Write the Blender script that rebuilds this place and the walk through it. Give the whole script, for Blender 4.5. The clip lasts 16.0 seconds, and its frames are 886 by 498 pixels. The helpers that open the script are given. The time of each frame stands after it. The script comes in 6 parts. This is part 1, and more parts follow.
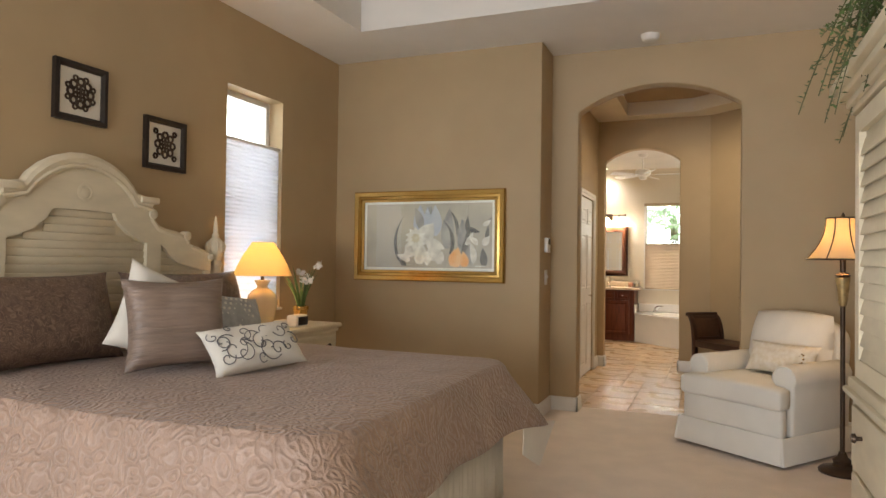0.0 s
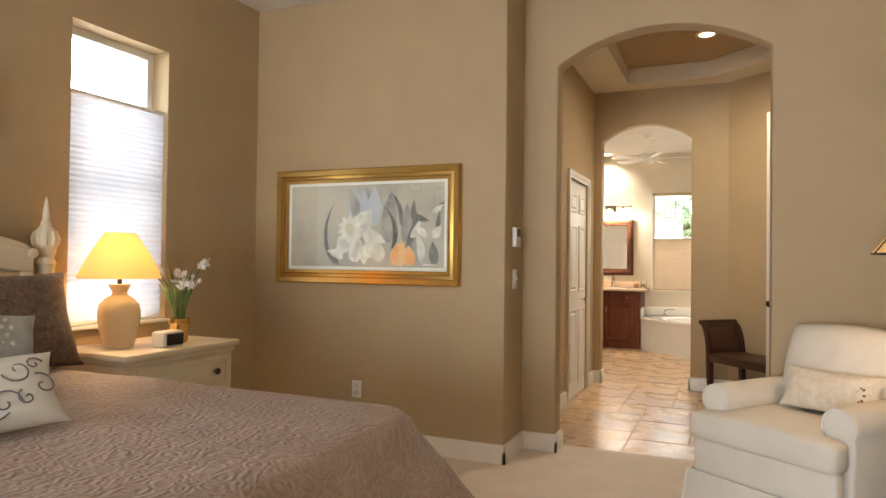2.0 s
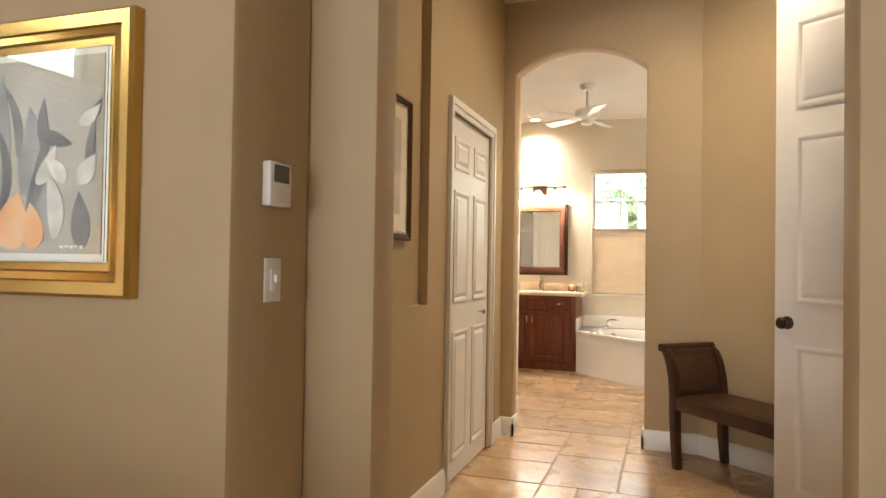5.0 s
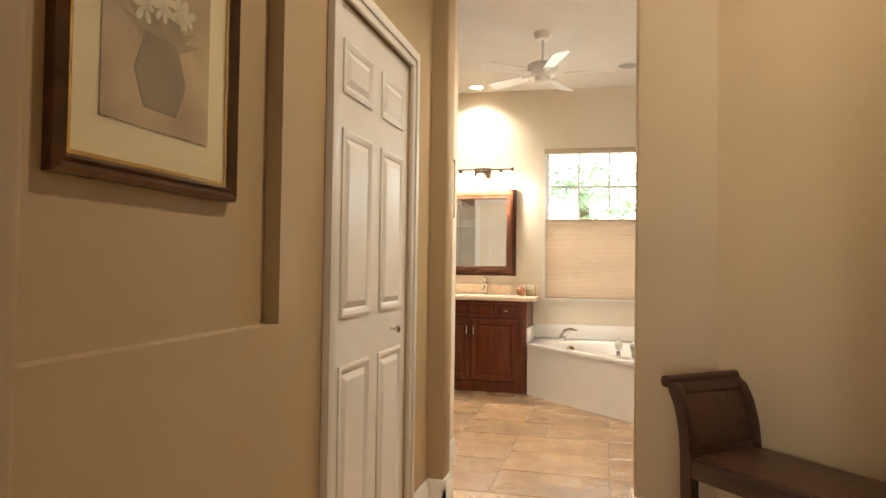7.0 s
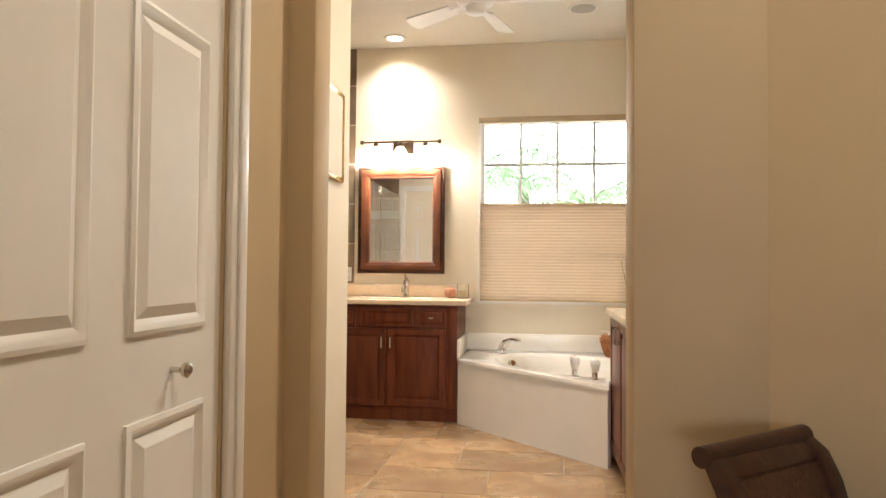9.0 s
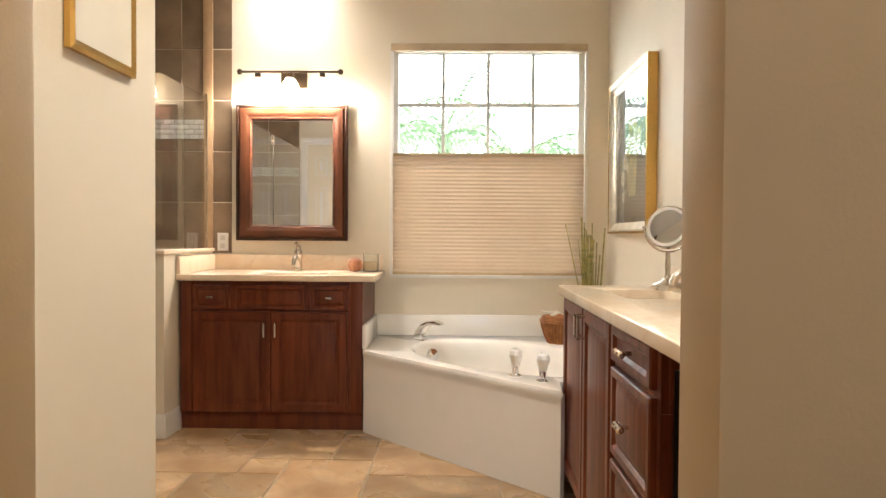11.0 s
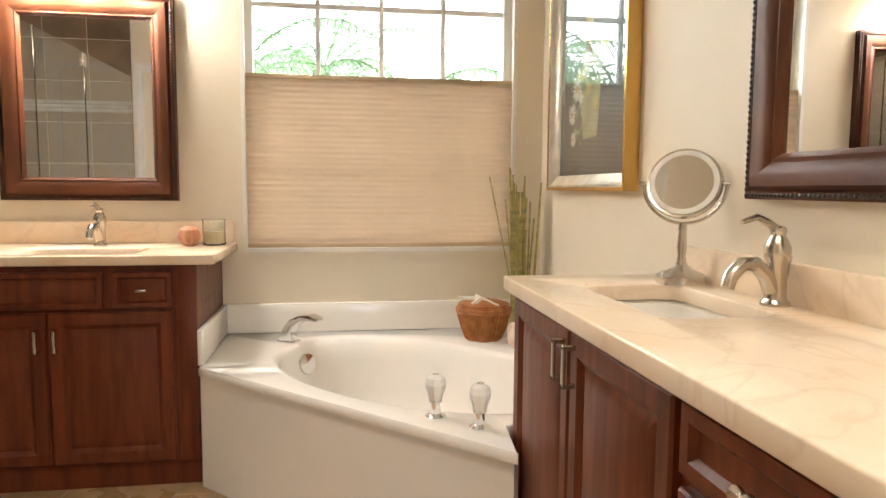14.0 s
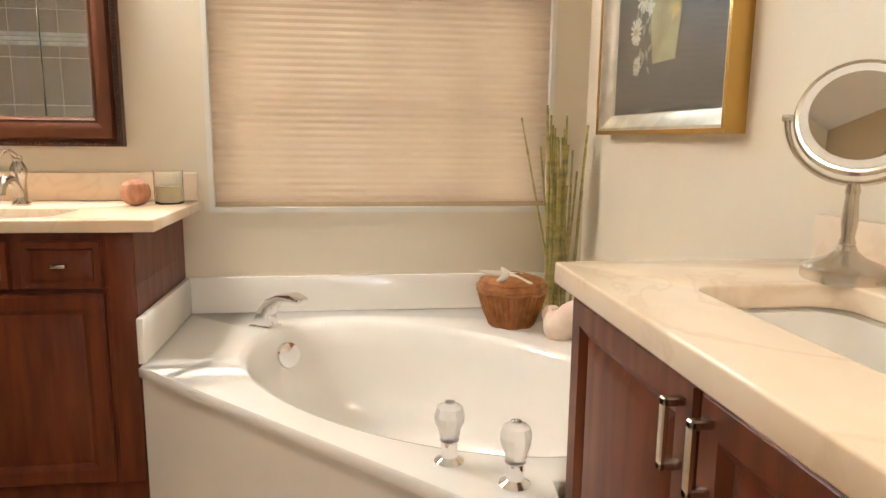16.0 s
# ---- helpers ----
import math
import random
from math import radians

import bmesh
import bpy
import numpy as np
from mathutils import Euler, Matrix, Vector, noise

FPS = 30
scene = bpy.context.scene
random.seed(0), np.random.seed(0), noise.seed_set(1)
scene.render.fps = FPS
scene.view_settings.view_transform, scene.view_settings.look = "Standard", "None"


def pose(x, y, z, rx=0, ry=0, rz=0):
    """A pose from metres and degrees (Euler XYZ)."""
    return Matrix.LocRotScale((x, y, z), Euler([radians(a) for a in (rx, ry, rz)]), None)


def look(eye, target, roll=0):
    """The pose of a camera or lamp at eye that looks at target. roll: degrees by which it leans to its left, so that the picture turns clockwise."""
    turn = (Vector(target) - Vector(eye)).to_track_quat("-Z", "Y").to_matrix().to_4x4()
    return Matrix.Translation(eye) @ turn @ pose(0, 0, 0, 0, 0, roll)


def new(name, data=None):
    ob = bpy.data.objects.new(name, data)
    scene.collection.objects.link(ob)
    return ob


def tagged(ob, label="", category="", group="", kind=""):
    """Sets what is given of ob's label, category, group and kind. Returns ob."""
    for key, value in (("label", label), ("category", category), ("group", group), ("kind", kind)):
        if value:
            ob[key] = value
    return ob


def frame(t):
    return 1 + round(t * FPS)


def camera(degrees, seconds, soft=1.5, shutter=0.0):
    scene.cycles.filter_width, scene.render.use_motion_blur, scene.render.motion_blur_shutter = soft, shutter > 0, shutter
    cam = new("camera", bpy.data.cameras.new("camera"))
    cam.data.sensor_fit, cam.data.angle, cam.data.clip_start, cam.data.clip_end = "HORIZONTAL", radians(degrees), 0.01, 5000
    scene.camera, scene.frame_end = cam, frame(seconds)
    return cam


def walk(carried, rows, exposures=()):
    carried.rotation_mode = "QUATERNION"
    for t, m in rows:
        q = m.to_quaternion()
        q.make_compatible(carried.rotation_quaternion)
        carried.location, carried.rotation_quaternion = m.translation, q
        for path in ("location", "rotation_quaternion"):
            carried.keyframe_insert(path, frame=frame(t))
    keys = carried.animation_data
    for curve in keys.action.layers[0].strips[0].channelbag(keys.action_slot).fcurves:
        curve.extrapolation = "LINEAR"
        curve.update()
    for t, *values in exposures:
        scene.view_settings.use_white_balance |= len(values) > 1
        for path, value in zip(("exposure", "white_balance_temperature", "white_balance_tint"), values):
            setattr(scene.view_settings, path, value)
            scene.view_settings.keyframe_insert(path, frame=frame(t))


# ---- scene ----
cam = camera(67.0, 16.0)
PATH = [
    (0, (0.273, -0.345, 1.283), (-0.476, 1.509, 1.321), 0.8),
    (0.5, (0.273, -0.069, 1.283), (-0.485, 1.781, 1.319), 0.7),
    (1, (0.269, 0.275, 1.297), (-0.495, 2.123, 1.333), 0.7),
    (1.5, (0.259, 0.649, 1.293), (-0.519, 2.492, 1.326), 0.8),
    (2, (0.245, 1.038, 1.283), (-0.541, 2.877, 1.315), 0.7),
    (2.5, (0.238, 1.468, 1.279), (-0.551, 3.306, 1.316), 0.5),
    (3, (0.198, 1.905, 1.283), (-0.576, 3.749, 1.315), 0.7),
    (3.5, (0.172, 2.331, 1.266), (-0.574, 4.186, 1.297), 0.8),
    (4, (0.15, 2.741, 1.267), (-0.559, 4.611, 1.297), 0.9),
    (4.2, (0.146, 2.911, 1.259), (-0.552, 4.785, 1.291), 0.9),
    (6.3, (-0.198, 4.556, 1.189), (-0.726, 6.485, 1.233), 0.9),
    (6.5, (-0.207, 4.693, 1.184), (-0.723, 6.625, 1.231), 0.9),
    (7, (-0.245, 5.05, 1.171), (-0.717, 6.993, 1.22), 0.8),
    (7.5, (-0.255, 5.382, 1.145), (-0.684, 7.335, 1.194), 0.7),
    (8, (-0.272, 5.717, 1.136), (-0.659, 7.678, 1.189), 0.7),
    (8.5, (-0.332, 6.056, 1.13), (-0.67, 8.027, 1.187), 0.6),
    (9, (-0.356, 6.379, 1.122), (-0.641, 8.358, 1.179), 0.5),
    (11.3, (-0.421, 7.587, 1.11), (-0.415, 9.587, 1.052), 0.4),
    (11.5, (-0.424, 7.672, 1.109), (-0.384, 9.671, 1.039), 0.4),
    (12, (-0.421, 7.879, 1.111), (-0.297, 9.873, 1.018), 0.4),
    (12.5, (-0.406, 8.064, 1.122), (-0.21, 10.051, 1.005), 0.4),
    (13, (-0.419, 8.257, 1.137), (-0.162, 10.236, 1.0), 0.4),
    (13.5, (-0.412, 8.446, 1.136), (-0.118, 10.418, 0.982), 0.4),
    (14, (-0.411, 8.638, 1.137), (-0.109, 10.607, 0.957), 0.4),
    (14.5, (-0.396, 8.846, 1.128), (-0.102, 10.814, 0.921), 0.4),
    (15, (-0.376, 9.012, 1.119), (-0.088, 10.977, 0.877), 0.5),
    (15.5, (-0.339, 9.159, 1.121), (-0.059, 11.118, 0.834), 0.5),
    (16, (-0.318, 9.278, 1.116), (-0.066, 11.235, 0.789), 0.6),
]
walk(cam, [(t, look(eye, target, roll)) for t, eye, target, roll in PATH], [(0, -0.3, 6450, 10), (1.5, 0.0, 6500, 10), (2.5, 0.08, 6500, 10), (4, 0.17, 6350, 10), (6.5, 0.16, 6450, 10), (7.5, 0.02, 6300, 10), (9, 0.05, 6100, 10), (11.5, -0.14, 6050, 10), (12, -0.17, 6050, 10), (16, -0.1, 6050, 10)])

# ---- world and lights ----
world = bpy.data.worlds.new("world")
scene.world = world
world.use_nodes = True
sky = world.node_tree.nodes.new("ShaderNodeTexSky")
sky.sky_type, sky.sun_disc = "NISHITA", False
sky.sun_elevation, sky.sun_rotation = radians(59), radians(38)
world.node_tree.links.new(sky.outputs[0], world.node_tree.nodes["Background"].inputs[0])
world.node_tree.nodes["Background"].inputs[1].default_value = 0.12


def lamp(name, kind, m, power, colour, size=0.1, size_y=0.0, angle=0.0):
    data = bpy.data.lights.new(name, kind)
    data.energy, data.color = power, colour
    if kind == "AREA":
        data.shape, data.size, data.size_y = "RECTANGLE", size, size_y or size
    elif kind == "SUN":
        data.angle = radians(angle)
    else:
        data.shadow_soft_size = size
        if kind == "SPOT":
            data.spot_size, data.spot_blend = radians(angle), 1.0
    ob = new(name, data)
    ob.matrix_world = m
    return ob


WARM, DAY = (1.0, 0.62, 0.28), (0.90, 0.94, 1.0)
lamp("sun", "SUN", look((0, 0, 0), (-0.35, -0.45, -0.95)), 4.5, (1.0, 0.95, 0.86), angle=0.5)
# daylight through the bedroom's glass doors
lamp("daylight_doors", "AREA", look((-0.9, -4.85, 1.25), (-0.9, 5, 1.15)), 245, DAY, 2.5, 2.1)
lamp("daylight_side", "AREA", look((-3.05, -2.2, 1.2), (0.5, 0.2, 0.9)), 115, DAY, 2.6, 2.0)

# ---- building helpers ----
ORIGIN = {}


def thing(name, m, label, category, group="", kind=""):
    ob = new(name)
    ob.empty_display_size = 0.1
    ob.matrix_world = m
    ORIGIN[ob] = m
    return tagged(ob, label, category, group, kind)


def make(name, bm, material, smooth=35):
    bmesh.ops.recalc_face_normals(bm, faces=bm.faces)
    me = bpy.data.meshes.new(name)
    bm.to_mesh(me)
    bm.free()
    me.materials.append(material)
    if smooth:
        me.shade_smooth()
        me.set_sharp_from_angle(angle=radians(smooth))
    return new(name, me)


def part(name, bm, material, parent, label="", world=True, smooth=35):
    """One mesh under a thing; world: the bmesh is given in world coordinates."""
    m = ORIGIN.get(parent, Matrix.Identity(4))
    if world:
        bm.transform(m.inverted())
    ob = make(name, bm, material, smooth)
    ob.parent = parent
    ORIGIN[ob] = m
    if label:
        ob["label"] = label
    return ob


def solid(name, bm, material, label, category, group="", kind="", smooth=35):
    ob = make(name, bm, material, smooth)
    ORIGIN[ob] = Matrix.Identity(4)
    return tagged(ob, label, category, group, kind)


def box(x0, y0, z0, x1, y1, z1, bevel=0.0, bm=None, segs=2):
    own = bmesh.new()
    m = Matrix.LocRotScale(((x0 + x1) / 2, (y0 + y1) / 2, (z0 + z1) / 2), None, (abs(x1 - x0), abs(y1 - y0), abs(z1 - z0)))
    bmesh.ops.create_cube(own, size=1, matrix=m)
    if bevel:
        bmesh.ops.bevel(own, geom=own.edges[:], offset=bevel, segments=segs, profile=0.5, affect="EDGES")
    return join(bm, own)


def join(bm, own):
    if bm is None:
        return own
    me = bpy.data.meshes.new("join")
    own.to_mesh(me)
    own.free()
    bm.from_mesh(me)
    bpy.data.meshes.remove(me)
    return bm


def prism(points, lo, hi, axis="y", bm=None, bevel=0.0):
    """A closed outline drawn out along an axis. points: (u, v), in the other two axes in order."""
    own = bmesh.new()
    put = {"x": lambda u, v, w: (w, u, v), "y": lambda u, v, w: (u, w, v), "z": lambda u, v, w: (u, v, w)}[axis]
    a = [own.verts.new(put(u, v, lo)) for u, v in points]
    b = [own.verts.new(put(u, v, hi)) for u, v in points]
    own.faces.new(a)
    own.faces.new(b[::-1])
    for i in range(len(a)):
        j = (i + 1) % len(a)
        own.faces.new((a[i], b[i], b[j], a[j]))
    if bevel:
        bmesh.ops.recalc_face_normals(own, faces=own.faces)
        sharp = [e for e in own.edges if e.calc_face_angle(0) > 0.6]
        bmesh.ops.bevel(own, geom=sharp, offset=bevel, segments=2, profile=0.5, affect="EDGES")
    return join(bm, own)


def lathe(profile, m=None, segs=24, bm=None, arc=2 * math.pi):
    """A turned shape. profile: (radius, height) from the bottom up; closed at both ends."""
    own = bmesh.new()
    rings = [[own.verts.new((r * math.cos(arc * i / segs), r * math.sin(arc * i / segs), z)) for i in range(segs)] for r, z in profile]
    for a, b in zip(rings, rings[1:]):
        for i in range(segs):
            own.faces.new((a[i], a[(i + 1) % segs], b[(i + 1) % segs], b[i]))
    own.faces.new(rings[0][::-1])
    own.faces.new(rings[-1])
    if m is not None:
        own.transform(m)
    return join(bm, own)


def tube(points, radius, segs=8, bm=None, flat=1.0):
    """A round bar along points; radius may be a list."""
    own = bmesh.new()
    pts = [Vector(p) for p in points]
    rad = radius if isinstance(radius, (list, tuple)) else [radius] * len(pts)
    rings, side = [], None
    for i, p in enumerate(pts):
        d = (pts[min(i + 1, len(pts) - 1)] - pts[max(i - 1, 0)]).normalized()
        if side is None:
            side = d.orthogonal().normalized()
        side = (side - d * side.dot(d)).normalized()
        up = d.cross(side)
        rings.append([own.verts.new(p + rad[i] * (math.cos(2 * math.pi * k / segs) * side + flat * math.sin(2 * math.pi * k / segs) * up)) for k in range(segs)])
    for a, b in zip(rings, rings[1:]):
        for k in range(segs):
            own.faces.new((a[k], a[(k + 1) % segs], b[(k + 1) % segs], b[k]))
    own.faces.new(rings[0][::-1])
    own.faces.new(rings[-1])
    return join(bm, own)


def arc(cx, cz, r, a0, a1, n):
    return [(cx + r * math.cos(radians(a0 + (a1 - a0) * i / n)), cz + r * math.sin(radians(a0 + (a1 - a0) * i / n))) for i in range(n + 1)]


def arch_curve(x0, x1, spring, rise, n=20):
    """Points of a flat arch from (x1, spring) over the top to (x0, spring)."""
    half = (x1 - x0) / 2
    r = (half * half + rise * rise) / (2 * rise)
    a = math.degrees(math.asin(half / r))
    return arc((x0 + x1) / 2, spring + rise - r, r, 90 - a, 90 + a, n)


def frame_box(u0, v0, u1, v1, width, lo, hi, axis, bevel=0.004, profile=None):
    """A mitred frame round a rectangle in the plane across axis. profile: (distance from the outer edge 0..1, depth 0..1) steps."""
    put = {"x": lambda u, v, w: (w, u, v), "y": lambda u, v, w: (u, w, v), "z": lambda u, v, w: (u, v, w)}[axis]
    profile = profile or [(0, 0), (0, 1), (1, 1), (1, 0)]
    bm = bmesh.new()
    rings = []
    for d, h in profile:
        d *= width
        w = lo + (hi - lo) * h
        rings.append([bm.verts.new(put(*q, w)) for q in ((u0 + d, v0 + d), (u1 - d, v0 + d), (u1 - d, v1 - d), (u0 + d, v1 - d))])
    rings.append(rings[0])
    for a, b in zip(rings, rings[1:]):
        for i in range(4):
            j = (i + 1) % 4
            bm.faces.new((a[i], a[j], b[j], b[i]))
    return bm


# ---- materials ----
def mat(name, colour, rough=0.6, metal=0.0, vary=0.12, scale=6.0, fine=90.0, bump=0.15, dist=0.002, colour2=None, spec=0.5, island=False, stretch=(1, 1, 1), coat=0.0):
    m = bpy.data.materials.new(name)
    m.use_nodes = True
    t = m.node_tree
    b = t.nodes["Principled BSDF"]
    L = t.links.new
    co = t.nodes.new("ShaderNodeTexCoord")
    mp = t.nodes.new("ShaderNodeMapping")
    mp.inputs["Scale"].default_value = stretch
    L(co.outputs["Object"], mp.inputs[0])
    n1 = t.nodes.new("ShaderNodeTexNoise")
    n1.inputs["Scale"].default_value, n1.inputs["Detail"].default_value = scale, 5
    n2 = t.nodes.new("ShaderNodeTexNoise")
    n2.inputs["Scale"].default_value, n2.inputs["Detail"].default_value = fine, 3
    L(mp.outputs[0], n1.inputs["Vector"])
    L(mp.outputs[0], n2.inputs["Vector"])
    ramp = t.nodes.new("ShaderNodeMix")
    ramp.data_type = "RGBA"
    c2 = colour2 or tuple(c * (1 - vary) for c in colour)
    ramp.inputs["A"].default_value, ramp.inputs["B"].default_value = (*colour, 1), (*c2, 1)
    rg = t.nodes.new("ShaderNodeMapRange")
    rg.inputs["From Min"].default_value, rg.inputs["From Max"].default_value = 0.35, 0.65
    L(n1.outputs["Fac"], rg.inputs["Value"])
    L(rg.outputs[0], ramp.inputs["Factor"])
    last = ramp.outputs["Result"]
    if island:
        info = t.nodes.new("ShaderNodeObjectInfo")
        hsv = t.nodes.new("ShaderNodeHueSaturation")
        r2 = t.nodes.new("ShaderNodeMapRange")
        r2.inputs["To Min"].default_value, r2.inputs["To Max"].default_value = 0.78, 1.16
        L(info.outputs["Random"], r2.inputs["Value"])
        L(r2.outputs[0], hsv.inputs["Value"])
        L(last, hsv.inputs["Color"])
        last = hsv.outputs[0]
    L(last, b.inputs["Base Color"])
    b.inputs["Roughness"].default_value, b.inputs["Metallic"].default_value = rough, metal
    b.inputs["Specular IOR Level"].default_value = spec
    b.inputs["Coat Weight"].default_value = coat
    b.inputs["Coat Roughness"].default_value = 0.15
    r3 = t.nodes.new("ShaderNodeMapRange")
    r3.inputs["To Min"].default_value, r3.inputs["To Max"].default_value = max(0.02, rough - 0.07), min(1, rough + 0.07)
    L(n1.outputs["Fac"], r3.inputs["Value"])
    L(r3.outputs[0], b.inputs["Roughness"])
    if bump:
        bp = t.nodes.new("ShaderNodeBump")
        bp.inputs["Strength"].default_value, bp.inputs["Distance"].default_value = bump, dist
        L(n2.outputs["Fac"], bp.inputs["Height"])
        L(bp.outputs[0], b.inputs["Normal"])
    return m


def glow(name, colour, strength):
    m = bpy.data.materials.new(name)
    m.use_nodes = True
    b = m.node_tree.nodes["Principled BSDF"]
    b.inputs["Base Color"].default_value = (*colour, 1)
    b.inputs["Emission Color"].default_value = (*colour, 1)
    b.inputs["Emission Strength"].default_value = strength
    b.inputs["Roughness"].default_value = 0.4
    return m


def glass_mat(name, rough=0.0, tint=(0.97, 1.0, 0.98)):
    m = bpy.data.materials.new(name)
    m.use_nodes = True
    b = m.node_tree.nodes["Principled BSDF"]
    b.inputs["Base Color"].default_value = (*tint, 1)
    b.inputs["Transmission Weight"].default_value = 1.0
    b.inputs["Roughness"].default_value, b.inputs["IOR"].default_value = rough, 1.45
    return m


def cloth_shade(name, colour, through_light):
    """Thin cloth that lets part of the light behind it through."""
    m = mat(name, colour, 0.9, bump=0.1, fine=300, vary=0.06)
    t = m.node_tree
    b = t.nodes["Principled BSDF"]
    tr = t.nodes.new("ShaderNodeBsdfTranslucent")
    tr.inputs[0].default_value = (*colour, 1)
    mix = t.nodes.new("ShaderNodeMixShader")
    mix.inputs[0].default_value = through_light
    t.links.new(b.outputs[0], mix.inputs[1])
    t.links.new(tr.outputs[0], mix.inputs[2])
    t.links.new(mix.outputs[0], t.nodes["Material Output"].inputs[0])
    return m


M = {
    "wall": mat("taupe_paint", (0.475, 0.355, 0.205), 0.62, vary=0.05, scale=2.5, fine=160, bump=0.25, dist=0.0015),
    "bath": mat("cream_paint", (0.78, 0.70, 0.56), 0.6, vary=0.04, scale=2.5, fine=160, bump=0.25, dist=0.0015),
    "ceiling": mat("ceiling_paint", (0.78, 0.75, 0.70), 0.85, vary=0.04, scale=3, fine=120, bump=0.3, dist=0.002),
    "traytan": mat("tan_tray_paint", (0.42, 0.30, 0.17), 0.8, vary=0.05, bump=0.2),
    "trim": mat("white_gloss_trim", (0.80, 0.77, 0.72), 0.38, vary=0.04, bump=0.05),
    "carpet": mat("cut_pile_carpet", (0.85, 0.74, 0.64), 0.97, vary=0.07, scale=5, fine=420, bump=0.6, dist=0.006, spec=0.1),
    "cream": mat("antique_cream_paint", (0.76, 0.67, 0.49), 0.45, vary=0.10, scale=5, fine=120, bump=0.15, stretch=(1, 1, 3)),
    "spread": mat("quilted_taupe_bedspread", (0.365, 0.245, 0.18), 0.5, vary=0.16, scale=7, fine=60, bump=0.8, dist=0.008),
    "white": mat("white_slipcover", (0.80, 0.76, 0.68), 0.9, vary=0.05, scale=5, fine=350, bump=0.35, dist=0.002),
    "dark": mat("dark_stain_and_shade", (0.022, 0.014, 0.010), 0.4, vary=0.4, scale=20, fine=100),
    "gold": mat("gilded_frame", (0.62, 0.40, 0.12), 0.24, metal=0.95, vary=0.12, scale=3, fine=90, bump=0.05),
    "cherry": mat("cherry_cabinet", (0.165, 0.040, 0.0135), 0.36, colour2=(0.095, 0.022, 0.008), scale=5, fine=60, bump=0.08, stretch=(6, 6, 0.7), spec=0.3),
    "walnut": mat("walnut_dark", (0.055, 0.02, 0.009), 0.35, colour2=(0.03, 0.011, 0.006), scale=6, stretch=(1, 6, 6), bump=0.1),
    "marble": mat("cream_marble", (0.84, 0.72, 0.57), 0.12, colour2=(0.75, 0.59, 0.42), scale=3.2, fine=30, bump=0.0, spec=0.16),
    "tub": mat("white_acrylic", (0.88, 0.85, 0.80), 0.12, vary=0.02, bump=0.0),
    "tile": mat("travertine_tile", (0.57, 0.40, 0.225), 0.28, colour2=(0.36, 0.215, 0.10), scale=4.0, fine=45, bump=0.12, dist=0.002, island=True),
    "grout": mat("grout", (0.46, 0.37, 0.26), 0.9, bump=0.3),
    "mirror": mat("mirror_silver", (0.92, 0.92, 0.92), 0.0, metal=1.0, vary=0, bump=0),
    "nickel": mat("brushed_nickel", (0.62, 0.57, 0.50), 0.25, metal=1.0, vary=0.05, bump=0.05),
    "chrome": mat("chrome", (0.85, 0.85, 0.86), 0.06, metal=1.0, vary=0.02, bump=0),
    "bronze": mat("oiled_bronze", (0.09, 0.06, 0.04), 0.4, metal=0.8, vary=0.3, bump=0.1),
    "glass": glass_mat("clear_glass"),
    "showertile": mat("shower_tile", (0.25, 0.175, 0.11), 0.3, colour2=(0.17, 0.115, 0.07), scale=4, island=True, bump=0.1),
}
# rusty veins in the marble
t = M["marble"].node_tree
co = t.nodes.new("ShaderNodeTexCoord")
vein = t.nodes.new("ShaderNodeTexNoise")
vein.inputs["Scale"].default_value, vein.inputs["Detail"].default_value, vein.inputs["Distortion"].default_value = 2.6, 6.0, 1.4
t.links.new(co.outputs["Object"], vein.inputs["Vector"])
off = t.nodes.new("ShaderNodeMath")
off.operation = "SUBTRACT"
off.inputs[1].default_value = 0.5
t.links.new(vein.outputs["Fac"], off.inputs[0])
size_ = t.nodes.new("ShaderNodeMath")
size_.operation = "ABSOLUTE"
t.links.new(off.outputs[0], size_.inputs[0])
line = t.nodes.new("ShaderNodeMapRange")
line.inputs["From Min"].default_value, line.inputs["From Max"].default_value = 0.0, 0.022
line.inputs["To Min"].default_value, line.inputs["To Max"].default_value = 0.22, 0.0
t.links.new(size_.outputs[0], line.inputs["Value"])
over = t.nodes.new("ShaderNodeMix")
over.data_type = "RGBA"
over.inputs["B"].default_value = (0.56, 0.37, 0.22, 1)
b = t.nodes["Principled BSDF"]
t.links.new(b.inputs["Base Color"].links[0].from_socket, over.inputs["A"])
t.links.new(line.outputs[0], over.inputs["Factor"])
t.links.new(over.outputs["Result"], b.inputs["Base Color"])
HONED = M["marble"].copy()
HONED.name = "honed_cream_marble"
gloss = HONED.node_tree.nodes["Principled BSDF"].inputs["Roughness"].links[0].from_node
gloss.inputs["To Min"].default_value, gloss.inputs["To Max"].default_value = 0.42, 0.55
# scroll quilting on the bedspread: distorted rings and vines pressed into the cloth
t = M["spread"].node_tree
co = t.nodes.new("ShaderNodeTexCoord")
wob = t.nodes.new("ShaderNodeTexNoise")
wob.inputs["Scale"].default_value = 5.0
add = t.nodes.new("ShaderNodeMix")
add.data_type = "VECTOR"
add.inputs["Factor"].default_value = 0.16
vor = t.nodes.new("ShaderNodeTexVoronoi")
vor.inputs["Scale"].default_value = 19.0
ring_wave = t.nodes.new("ShaderNodeMath")
ring_wave.operation = "SINE"
mul = t.nodes.new("ShaderNodeMath")
mul.operation = "MULTIPLY"
mul.inputs[1].default_value = 17.0
t.links.new(co.outputs["Object"], wob.inputs["Vector"])
t.links.new(co.outputs["Object"], add.inputs["A"])
t.links.new(wob.outputs["Color"], add.inputs["B"])
